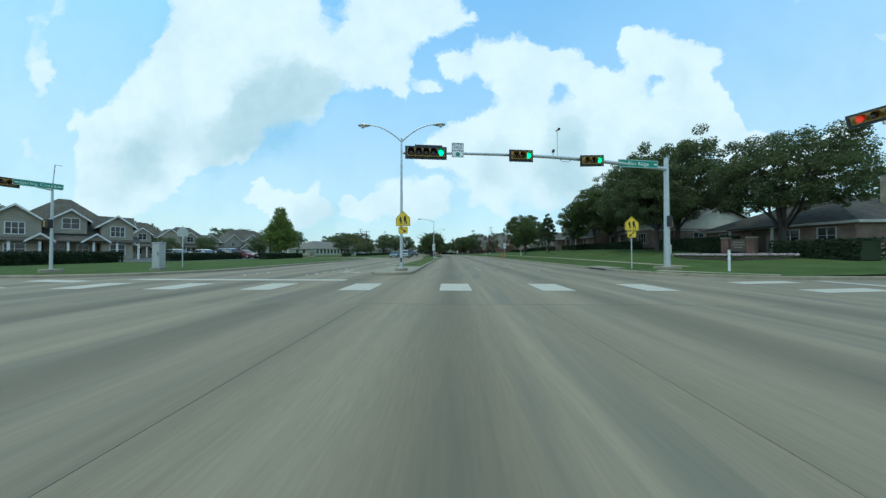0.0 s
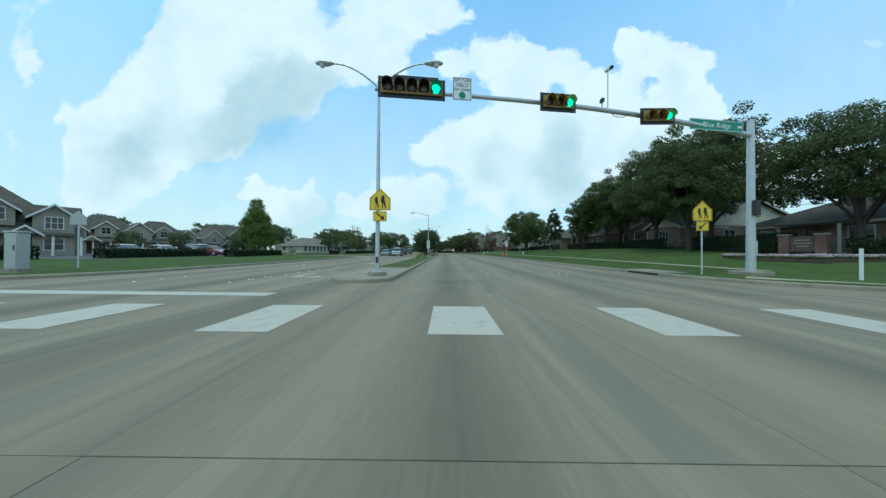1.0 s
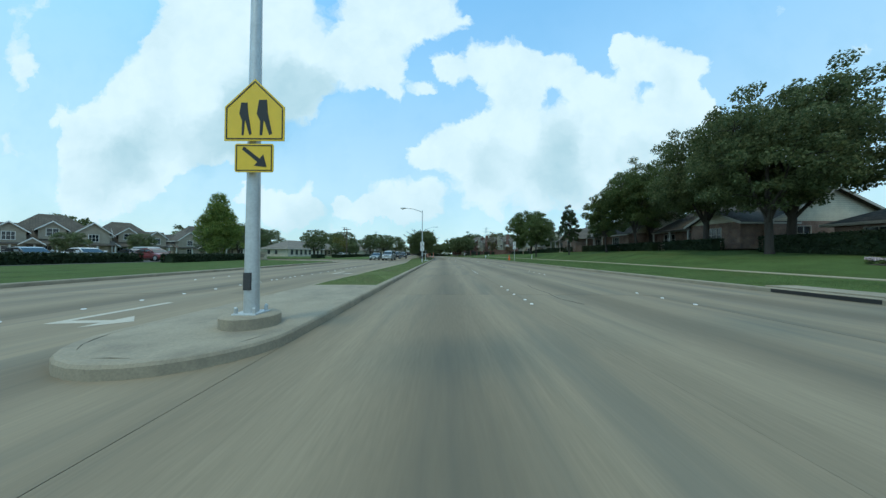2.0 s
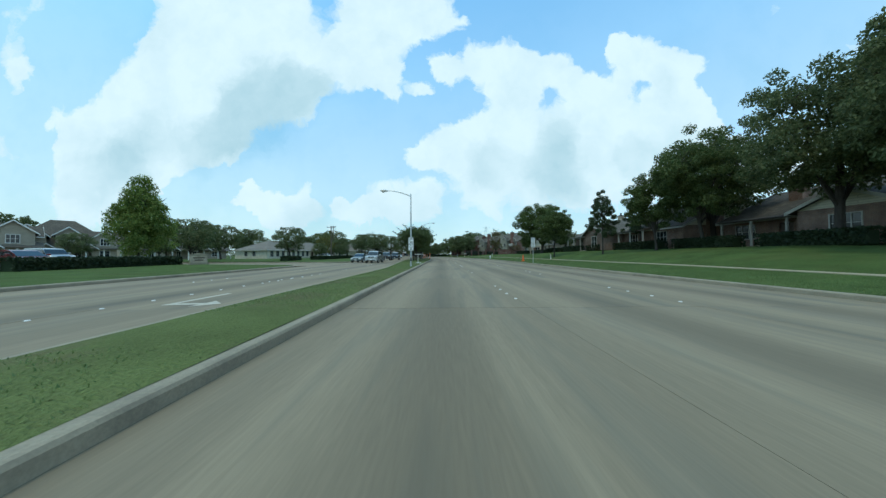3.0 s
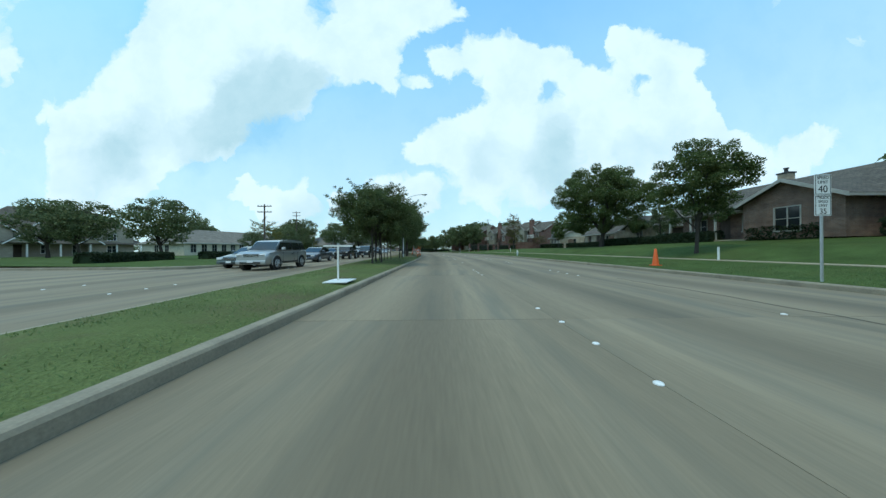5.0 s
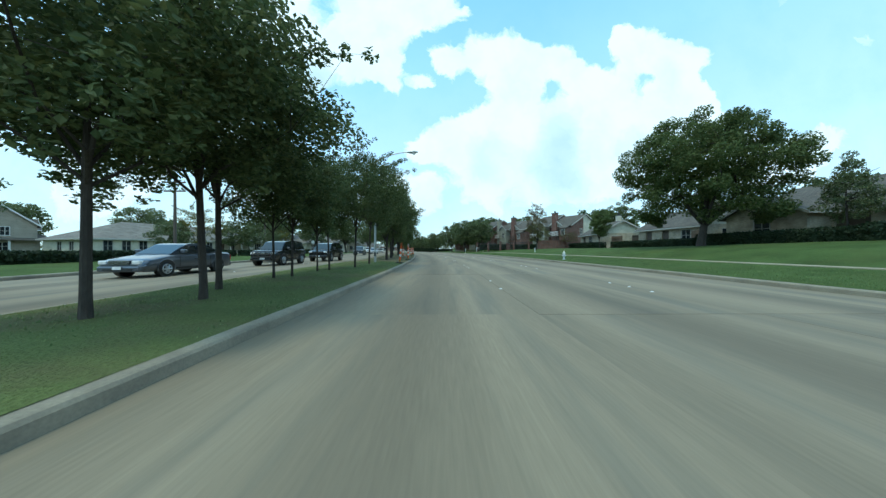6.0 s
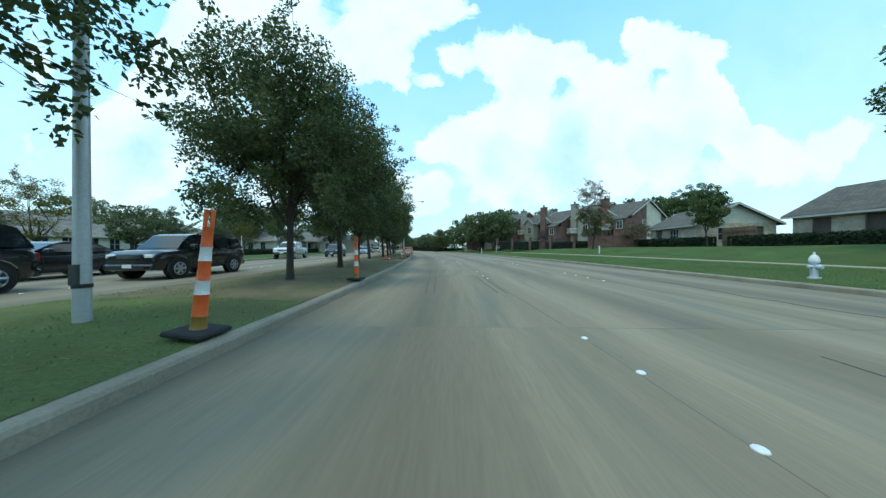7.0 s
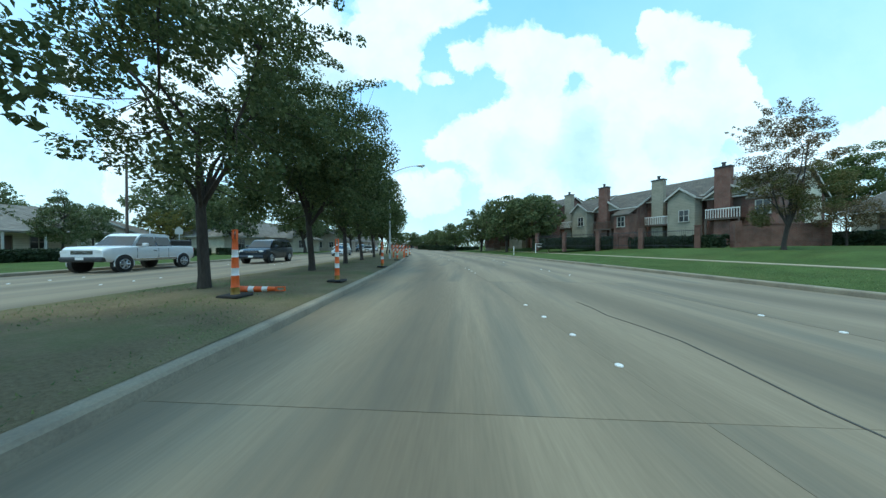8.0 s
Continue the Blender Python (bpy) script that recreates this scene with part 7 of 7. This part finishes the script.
# slender mast in the distance
far_mast = thing("radio_mast", pose(30.0, 335.0, -0.3), "distant slender mast with a small head platform", "mast")
part("pole", tube(bmesh.new(), [(0, 0, 0), (0, 0, 15), (0, 0, 28.5)], [0.85, 0.55, 0.35], 8), M_GALV, far_mast)
part("platform", lathe(bmesh.new(), [(0.4, 28.0), (2.4, 28.3), (2.4, 29.4), (0.4, 29.7)], 10), M_GALV, far_mast)

# ---------- entrance sign, flower bed ----------
es = thing("entrance_sign", pose(25.6, 15.2, right_ground(25.6, 15.2), 0, 0, -70), "brick-piered entrance sign with a dark panel among shrubs", "sign")
for x in (-0.85, 0.85):
    part("pier", B(x - 0.25, -0.25, -0.2, x + 0.25, 0.25, 1.5, bevel=0.02), M_BRICK_RED, es, "red brick pier")
    part("pier_cap", B(x - 0.3, -0.3, 1.5, x + 0.3, 0.3, 1.58, bevel=0.02), M_KERB, es)
part("panel", B(-0.6, -0.06, 0.3, 0.6, 0.06, 1.4, bevel=0.02), M_WOODDARK, es, "dark panel")
bm = bmesh.new()
for z, w in ((1.1, 0.36), (0.88, 0.42), (0.66, 0.28)):
    box(bm, -w, -0.07, z, w, -0.06, z + 0.07)
part("bars", bm, M_KERB, es)


def flower_bed(x, y, rx, ry, n, label):
    z = right_ground(x, y)
    rnd = np.random.default_rng(int(x * 10))
    r = thing("flower_bed", pose(x, y, z), label, "flower bed")
    part("soil", lathe(bmesh.new(), [(1.0, -0.1), (1.0, 0.06), (0.8, 0.12), (0.1, 0.15)], 20), M_SOIL, r).scale = (rx, ry, 1)
    for nm, mm, hz, cnt, lf in (("foliage", M_LEAF_ELM, 0.2, n, 0.09), ("blossom", M_FLOWER, 0.34, n // 2, 0.12)):
        a, q = rnd.uniform(0, 2 * math.pi, cnt), np.sqrt(rnd.uniform(0.3, 1, cnt))
        c = [(np.array([math.cos(t) * rx * s, math.sin(t) * ry * s, hz]), 0.09) for t, s in zip(a[:160], q[:160])]
        v, f = leaves(rnd, c, cnt, lf)
        o = new(nm, data_mesh(nm, v, f, mm))
        o.parent = r


flower_bed(20.6, 13.0, 1.0, 2.8, 3200, "round bed of pale pink and white flowers on the lawn")
flower_bed(23.2, 11.4, 2.6, 0.9, 3000, "long bed of white flowers by the entrance sign")

# white name board by the far corner of the townhouses
nb = thing("name_board", pose(9.9, 119.5, 0.8, 0, 0, 10), "small white framed name board on the lawn", "sign")
part("post", B(-0.9, -0.04, -0.6, -0.82, 0.04, 0.8), M_TRIM, nb)
part("post", B(0.82, -0.04, -0.6, 0.9, 0.04, 0.8), M_TRIM, nb)
part("board", B(-0.82, -0.03, 0.15, 0.82, 0.03, 0.75), M_WOODDARK, nb)
part("edge", B(-0.9, -0.05, 0.75, 0.9, 0.05, 0.83), M_TRIM, nb)
part("bars", B(-0.6, -0.04, 0.35, 0.6, -0.03, 0.55), M_TRIM, nb)


# ---------- vehicles ----------
def loft_profile(bm, prof, half, shoulder, top_in, zone, tri=True):
    """A body from its side outline (y, z), narrowed above the shoulder and at both ends."""
    left, right = [], []
    y_min, y_max = min(p[0] for p in prof), max(p[0] for p in prof)
    for s, out in ((-1, left), (1, right)):
        for y, z in prof:
            w = half
            if z > shoulder:
                w -= top_in * (z - shoulder)
            e = min((y - y_min), (y_max - y)) / zone
            if e < 1:
                w -= 0.10 * (1 - e) ** 2
            out.append(bm.verts.new((s * w, y, z)))
    n = len(prof)
    for i in range(n):
        j = (i + 1) % n
        bm.faces.new((left[i], left[j], right[j], right[i]))
    for out in (left, right[::-1]):
        f = bm.faces.new(out)
    if tri:
        bmesh.ops.triangulate(bm, faces=[f for f in bm.faces if len(f.verts) > 4])
    return bm


def wheel(parent, x, y, r, w):
    hub = new("wheel")
    hub.parent, hub.location = parent, (x, y, r)
    s = 1 if x > 0 else -1
    part("tyre", tube(bmesh.new(), [(-w / 2, 0, 0), (-w / 2 * 0.8, 0, 0), (w / 2 * 0.8, 0, 0), (w / 2, 0, 0)], [r * 0.9, r, r, r * 0.9], 20), M_RUBBER, hub, smooth=True)
    bm = tube(bmesh.new(), [(s * w * 0.4, 0, 0), (s * (w / 2 + 0.012), 0, 0)], [r * 0.64, r * 0.6], 16)
    part("rim_dish", bm, M_STEELDARK, hub, "dark rim dish")
    bm = bmesh.new()
    for k in range(6):
        a = 2 * math.pi * k / 6
        tube(bm, [(s * (w / 2 + 0.013), 0, 0), (s * (w / 2 + 0.018), math.cos(a) * r * 0.57, math.sin(a) * r * 0.57)], [0.05, 0.038], 5)
    lip = [(s * (w / 2 + 0.012), math.cos(2 * math.pi * k / 18) * r * 0.6, math.sin(2 * math.pi * k / 18) * r * 0.6) for k in range(19)]
    tube(bm, lip, 0.02, 5)
    tube(bm, [(s * w * 0.45, 0, 0), (s * (w / 2 + 0.035), 0, 0)], [0.07, 0.055], 10)
    part("rim", bm, M_ALLOY, hub, "alloy rim")


def curve_at(pts, y):
    """Height on a broken line of (y, z) points."""
    for (y0, z0), (y1, z1) in zip(pts, pts[1:]):
        if y <= y1:
            s = max(0.0, min(1.0, (y - y0) / (y1 - y0)))
            s = s * s * (3 - 2 * s) * 0.5 + s * 0.5
            return z0 + (z1 - z0) * s
    return pts[-1][1]


def car_body(half, y0, y1, top, low):
    """Rounded lower body: lofted sections from nose to tail."""
    bm, rings = bmesh.new(), []
    n = 30
    for i in range(n + 1):
        y = y0 + (y1 - y0) * i / n
        e = min((y - y0) / 0.55, (y1 - y) / 0.45, 1.0)
        w = half * (0.86 + 0.14 * math.sqrt(max(1 - (1 - e) ** 2, 0.0)))
        zt, zb = curve_at(top, y), low + 0.10 * (1 - min(e * 2.2, 1)) ** 2
        zt -= 0.10 * (1 - min(e * 2.5, 1)) ** 2
        hgt = zt - zb
        sec = [(0.0, zt + 0.015), (0.55, zt + 0.008), (0.86, zt - 0.012), (0.955, zt - 0.06), (0.985, zt - 0.15), (1.0, zb + hgt * 0.52), (0.985, zb + hgt * 0.28), (0.955, zb + 0.08), (0.90, zb)]
        ring = [(-x * w, y, z) for x, z in sec[:0:-1]] + [(x * w, y, z) for x, z in sec]
        rings.append([bm.verts.new(p) for p in ring])
    for r0, r1 in zip(rings, rings[1:]):
        m_ = len(r0)
        for j in range(m_):
            k = (j + 1) % m_
            bm.faces.new((r0[j], r0[k], r1[k], r1[j]))
    bm.faces.new(rings[0][::-1])
    bm.faces.new(rings[-1])
    bmesh.ops.recalc_face_normals(bm, faces=bm.faces)
    return bm


def panel(bm, pts, n, t=0.012):
    """A thin flat sheet from corners, proud along n."""
    n = Vector(n).normalized()
    base = [bm.verts.new(Vector(p)) for p in pts]
    up = [bm.verts.new(Vector(p) + n * t) for p in pts]
    k = len(pts)
    bm.faces.new(up)
    bm.faces.new(base[::-1])
    for i in range(k):
        j = (i + 1) % k
        bm.faces.new((base[i], base[j], up[j], up[i]))
    bmesh.ops.recalc_face_normals(bm, faces=bm.faces)
    return bm


CAR_KINDS = {
    # half width, wheel radius, axles, nose and tail, sill height, top line, cabin outline, shoulder height, pillar
    "sedan": (0.9, 0.325, (-1.42, 1.36), (-2.36, 2.36), 0.24, [(-2.36, .66), (-2.1, .76), (-1.1, .92), (0.6, .95), (1.55, .99), (2.2, .98), (2.36, .92)],
              [(-1.18, .90), (-0.32, 1.36), (-0.1, 1.42), (0.35, 1.45), (0.8, 1.41), (1.0, 1.35), (1.72, .97)], 0.9, 0.22),
    "suv": (0.94, 0.385, (-1.36, 1.42), (-2.2, 2.3), 0.34, [(-2.2, .98), (-2.0, 1.06), (-1.2, 1.13), (0.6, 1.15), (2.1, 1.17), (2.3, 1.15)],
            [(-1.3, 1.10), (-0.72, 1.66), (-0.48, 1.73), (0.5, 1.80), (1.8, 1.77), (2.0, 1.71), (2.27, 1.14)], 1.1, 0.45),
    "pickup": (0.97, 0.385, (-1.62, 1.72), (-2.4, 2.66), 0.5, [(-2.4, 1.17), (-2.34, 1.2), (-1.2, 1.26), (0.95, 1.26), (1.05, 1.27), (2.6, 1.27), (2.66, 1.26)],
               [(-1.15, 1.2), (-0.66, 1.76), (-0.5, 1.86), (0.0, 1.91), (0.85, 1.9), (1.06, 1.83), (1.12, 1.22)], 1.2, 0.12),
}


def car(m, paint, kind, label, group="cars", guard=False):
    """A car facing local -y, standing at z = 0."""
    r = thing({"pickup": "pickup_truck", "suv": "suv"}.get(kind, "car"), m, label, {"pickup": "pickup", "suv": "SUV"}.get(kind, "car"), group)
    half, wr, axles, (y0, y1), low, top, cab, sh, mid = CAR_KINDS[kind]
    part("body", car_body(half, y0, y1, top, low), paint, r, smooth=True)
    tumble = 0.30
    wid = lambda z: half - 0.075 - tumble * max(z - sh, 0)
    bm = loft_profile(bmesh.new(), cab, half - 0.075, sh, tumble, 0.01, tri=False)
    rim = [e for e in bm.edges if len(e.link_faces) == 2 and e.calc_face_angle(0) > 0.5]
    bmesh.ops.bevel(bm, geom=rim, offset=0.035, segments=2, affect="EDGES", profile=0.5, clamp_overlap=True)
    bmesh.ops.triangulate(bm, faces=[f for f in bm.faces if len(f.verts) > 4])
    part("cabin", bm, paint, r, smooth=True)
    (ay, az), (by, bz), (cy, cz), (dy, dz) = cab[0], cab[1], cab[-2], cab[-1]
    mixp = lambda p, q, s: (p[0] + (q[0] - p[0]) * s, p[1] + (q[1] - p[1]) * s)
    # windscreen and rear window
    for name, lo, hi in (("windscreen", (ay, az), (by, bz)), ("rear_window", (dy, dz), (cy, cz))):
        p, q = mixp(lo, hi, 0.10), mixp(lo, hi, 0.96)
        sgn = -1 if name == "windscreen" else 1
        nn = (0, sgn * abs(hi[1] - lo[1]), abs(hi[0] - lo[0]))
        wp, wq = wid(p[1]) - 0.06, wid(q[1]) - 0.07
        part(name, panel(bmesh.new(), [(-wp, *p), (wp, *p), (wq, *q), (-wq, *q)], nn), M_CARGLASS, r, "dark glass")
    # side windows between the pillars
    zt, zb = min(bz, cz) - 0.03, max(az, dz) + 0.05
    yf = lambda z: ay + (by - ay) * (z - az) / (bz - az)
    yr = lambda z: dy + (cy - dy) * (z - dz) / (cz - dz)
    cuts = [mid] if kind != "suv" else [mid, 1.35]
    for s in (-1, 1):
        edges = [None] + cuts + [None]
        for k in range(len(edges) - 1):
            f = lambda z: (yf(z) + 0.09) if k == 0 else edges[k] + 0.045
            g = lambda z: (yr(z) - 0.11) if k == len(edges) - 2 else edges[k + 1] - 0.045
            c = [(s * (wid(zb) + 0.001), f(zb), zb), (s * (wid(zb) + 0.001), g(zb), zb), (s * (wid(zt) + 0.001), g(zt), zt), (s * (wid(zt) + 0.001), f(zt), zt)]
            part("side_window", panel(bmesh.new(), c, (s, 0, tumble)), M_CARGLASS, r, "dark glass")
        part("mirror", B(s * (half + 0.08) - 0.11, ay + 0.38, zb - 0.03, s * (half + 0.08) + 0.11, ay + 0.53, zb + 0.13, bevel=0.04), paint, r)
        for yy in ([axles[0] + 0.62, mid + 0.02] + ([axles[1] - 0.5] if kind != "pickup" else [mid + 0.62])):
            part("door_seam", B(s * (half * 0.975) - 0.02, yy - 0.006, low + 0.16, s * (half * 0.975) + 0.024, yy + 0.006, sh - 0.06), M_BLACK, r)
        part("door_handle", B(s * (half - 0.012) - 0.02, mid - 0.28, sh - 0.21, s * (half - 0.012) + 0.035, mid - 0.1, sh - 0.17, bevel=0.012), M_BLACK, r)
        part("sill_strip", B(s * half * 0.962 - 0.015, axles[0] + 0.45, low + 0.06, s * half * 0.962 + 0.03, axles[1] - 0.45, low + 0.14, bevel=0.01), M_BLACK if kind != "pickup" else M_CHROME, r)
        for w_ in axles:
            # uncut body side: a black disc gives the shaded wheel opening by colour
            part("wheel_arch_shade", tube(bmesh.new(), [(s * (half - 0.2), w_, wr + 0.03), (s * (half + 0.004), w_, wr + 0.03)], [wr * 1.15, wr * 1.15], 24), M_BLACK, r)
            arc = [(s * (half - 0.004), w_ + math.cos(a) * wr * 1.17, wr + 0.03 + math.sin(a) * wr * 1.17) for a in [math.pi * (k / 10 * 1.16 - 0.08) for k in range(11)]]
            part("arch_lip", tube(bmesh.new(), arc, 0.024, 6), paint, r, smooth=True)
        hz = {"sedan": 0.63, "suv": 0.86, "pickup": 0.95}[kind]
        lamp = B(s * half * 0.70 - 0.19, y0 + 0.0, hz - 0.075, s * half * 0.70 + 0.13, y0 + 0.24, hz + 0.075, bevel=0.035)
        part("headlight", lamp, M_HEADLAMP, r, "clear headlight")
        part("tail_light", B(s * half * 0.78 - 0.1, y1 - 0.14, sh - 0.32, s * half * 0.78 + 0.1, y1 + 0.015, sh - 0.06, bevel=0.03), M_TAIL, r, "red tail light")
    gr = part("grille", B(-half * 0.45, y0 - 0.016, hz - 0.09, half * 0.45, y0 + 0.1, hz + 0.08, bevel=0.02), M_BLACK, r, "dark grille")
    for k in range(3):
        part("grille_slat", B(-half * 0.43, y0 - 0.024, hz - 0.062 + k * 0.052, half * 0.43, y0 - 0.012, hz - 0.046 + k * 0.052), M_CHROME, gr)
    for nm, yb, s in (("front_bumper", y0, -1), ("rear_bumper", y1, 1)):
        part(nm, B(-half * 0.88, min(yb + s * 0.07, yb - s * 0.15), low + 0.02, half * 0.88, max(yb + s * 0.07, yb - s * 0.15), low + 0.25, bevel=0.06), M_STEELDARK if kind == "pickup" else paint, r)
    part("air_intake", B(-half * 0.6, y0 - 0.085, low + 0.06, half * 0.6, y0 - 0.06, low + 0.15), M_BLACK, r)
    part("plate_bar", B(-0.16, y0 - 0.1, low + 0.12, 0.16, y0 - 0.086, low + 0.24), M_SIGNWHT, r)
    if kind == "pickup":
        part("bed_cover", B(-half + 0.16, 1.1, 1.14, half - 0.16, 2.6, 1.62, bevel=0.08), M_BLACK, r, "dark cover over the load bed")
    if kind == "suv":
        for s in (-1, 1):
            part("roof_rail", tube(bmesh.new(), [(s * 0.6, -0.2, 1.74), (s * 0.6, -0.1, 1.81), (s * 0.6, 1.7, 1.825), (s * 0.6, 1.85, 1.75)], 0.02, 6), M_BLACK, r)
    if guard:
        bm = bmesh.new()
        for zz in (0.62, 0.8, 1.0):
            tube(bm, [(-0.62, y0 - 0.14, zz), (0.62, y0 - 0.14, zz)], 0.028, 6)
        for x in (-0.62, -0.25, 0.25, 0.62):
            tube(bm, [(x, y0 - 0.05, 0.5), (x, y0 - 0.14, 0.6), (x, y0 - 0.14, 1.03)], 0.03, 6)
        part("grille_guard", bm, M_BLACK, r, "black tubular grille guard")
    for w_ in axles:
        for s in (-1, 1):
            wheel(r, s * (half - 0.095), w_, wr, 0.22)
    return r


M_ALLOY = mat("alloy", (0.45, 0.46, 0.47), 0.38, 0.8, vary=0.08, bump=0)
M_TAIL = mat("tail_light", (0.35, 0.01, 0.01), 0.2, vary=0.1, bump=0)
P_BLACK = mat("paint_black", (0.012, 0.013, 0.014), 0.25, vary=0.1, bump=0, coat=0.8)
P_DKBLUE = mat("paint_dark_blue", (0.02, 0.03, 0.045), 0.28, 0.3, vary=0.1, bump=0, coat=0.8)
P_WHITE = mat("paint_white", (0.72, 0.73, 0.73), 0.3, vary=0.05, bump=0, coat=0.8)
P_SILVER = mat("paint_silver", (0.42, 0.43, 0.43), 0.3, 0.6, vary=0.06, bump=0, coat=0.8)
P_GREEN = mat("paint_grey_green", (0.09, 0.12, 0.12), 0.3, 0.4, vary=0.06, bump=0, coat=0.8)
P_RED = mat("paint_maroon", (0.17, 0.02, 0.02), 0.3, 0.2, vary=0.06, bump=0, coat=0.8)
P_TAN = mat("paint_tan", (0.3, 0.27, 0.22), 0.3, 0.4, vary=0.06, bump=0, coat=0.8)
P_STEEL = mat("paint_steel_grey", (0.085, 0.095, 0.115), 0.3, 0.4, vary=0.06, bump=0, coat=0.8)
G_ON = "oncoming traffic"
car(pose(-13.1, 55.8, 0, 0, 0, 0), P_GREEN, "sedan", "grey-green sedan in the oncoming lanes", G_ON)
car(pose(-10.2, 53.4, 0, 0, 0, 0), P_SILVER, "suv", "silver SUV in the oncoming lanes", G_ON)
car(pose(-12.3, 63.7, 0, 0, 0, 2), P_STEEL, "sedan", "steel-grey sedan in the oncoming lanes", G_ON)
car(pose(-12.0, 71.5, 0, 0, 0, 3), P_BLACK, "suv", "large black SUV with a grille guard in the oncoming lanes", G_ON, guard=True)
car(pose(-15.6, 76.8, 0, 0, 0, 4), P_BLACK, "sedan", "dark sedan in the outer oncoming lane", G_ON)
car(pose(-11.2, 78.0, 0, 0, 0, 3), P_BLACK, "suv", "black SUV with roof rails in the oncoming lanes", G_ON)
car(pose(-17.9, 96.9, 0, 0, 0, 10), P_WHITE, "pickup", "white extended-cab pickup in the oncoming lanes", G_ON)
car(pose(-15.8, 104.0, 0, 0, 0, 9), P_DKBLUE, "suv", "dark blue SUV further down the oncoming lanes", G_ON)
for i, (x, y, pnt, knd, lb) in enumerate(((-17, 120, P_SILVER, "sedan", "silver sedan in the distance"), (-20.5, 128, P_WHITE, "suv", "white SUV in the distance"), (-19.5, 138, P_TAN, "sedan", "tan sedan in the distance"),
                                          (-24, 146, P_DKBLUE, "suv", "dark SUV in the distance"), (-24.5, 157, P_SILVER, "sedan", "silver car far down the road"), (-29, 166, P_WHITE, "sedan", "white car far down the road"))):
    car(pose(x, y, 0, 0, 0, 12), pnt, knd, lb, G_ON)
G_PK = "parked cars by the apartments"
for x, y, pnt, knd, lb, rz in ((-37.5, 27.0, P_SILVER, "sedan", "silver parked car behind a hedge", 80), (-36.5, 30.2, P_WHITE, "sedan", "white car parked behind a hedge", 80), (-33.0, 33.4, P_RED, "sedan", "maroon car parked behind a hedge", 82), (-39.5, 37.2, P_DKBLUE, "sedan", "dark blue car parked by the apartments", 85),
                           (-41, 40.4, P_SILVER, "suv", "grey SUV parked by the apartments", 80)):
    car(pose(x, y, 0.275, 0, 0, rz), pnt, knd, lb, G_PK)
car(pose(-30.5, 84, 0.27, 0, 0, 85), P_WHITE, "sedan", "white car parked behind the hedge", "parked cars behind the hedge")


# ---------- grass blades on the nearest strips ----------
def blades(name, pts, label, size=0.07):
    n = len(pts)
    a = rng.uniform(0, 2 * math.pi, n)
    h = size * rng.uniform(0.5, 1.3, n)
    w = 0.008
    d = np.stack([np.cos(a), np.sin(a), np.zeros(n)], 1)
    tip = pts + np.stack([rng.normal(0, 0.02, n), rng.normal(0, 0.02, n), h], 1)
    v = np.stack([pts - d * w, pts + d * w, tip], 1).reshape(-1, 3)
    ob = new(name, data_mesh(name, v, np.arange(n * 3).reshape(-1, 3), M_BLADE))
    return tagged(ob, label, "grass", kind="stuff")


n = 36000
yy = 11.5 + 90 * rng.uniform(0, 1, n)
xx = np.array([(med_left(y) + 0.2) + (MK - 0.2 - med_left(y) - 0.2) * s + bend(y) for y, s in zip(yy, rng.uniform(0, 1, n))])
sel = np.array([noise.noise((x * 0.5, y * 0.35, 4.0)) > (-0.25 if y < 71.5 else 0.12) for x, y in zip(xx, yy)])
zz = np.array([0.155 + 0.09 * math.sin(math.pi * (x - bend(y) - med_left(y) - 0.15) / (MK - 0.3 - med_left(y))) for x, y in zip(xx, yy)])
blades("grass_blades", np.stack([xx, yy, zz], 1)[sel], "short uneven grass blades on the median", 0.03)
n = 90000
yy = 9.5 + 95 * rng.uniform(0, 1, n)
uu = 0.2 + 4.4 * rng.uniform(0, 1, n) ** 1.3
xx = np.array([kerb_right_x(y) + u for y, u in zip(yy, uu)])
zz = np.array([right_z(u, y) for y, u in zip(yy, uu)])
blades("grass_blades", np.stack([xx, yy, zz], 1), "mown grass blades on the verge", 0.028)

# ---------- road and pavement pieces ----------
build_slabs()
build_pavement()
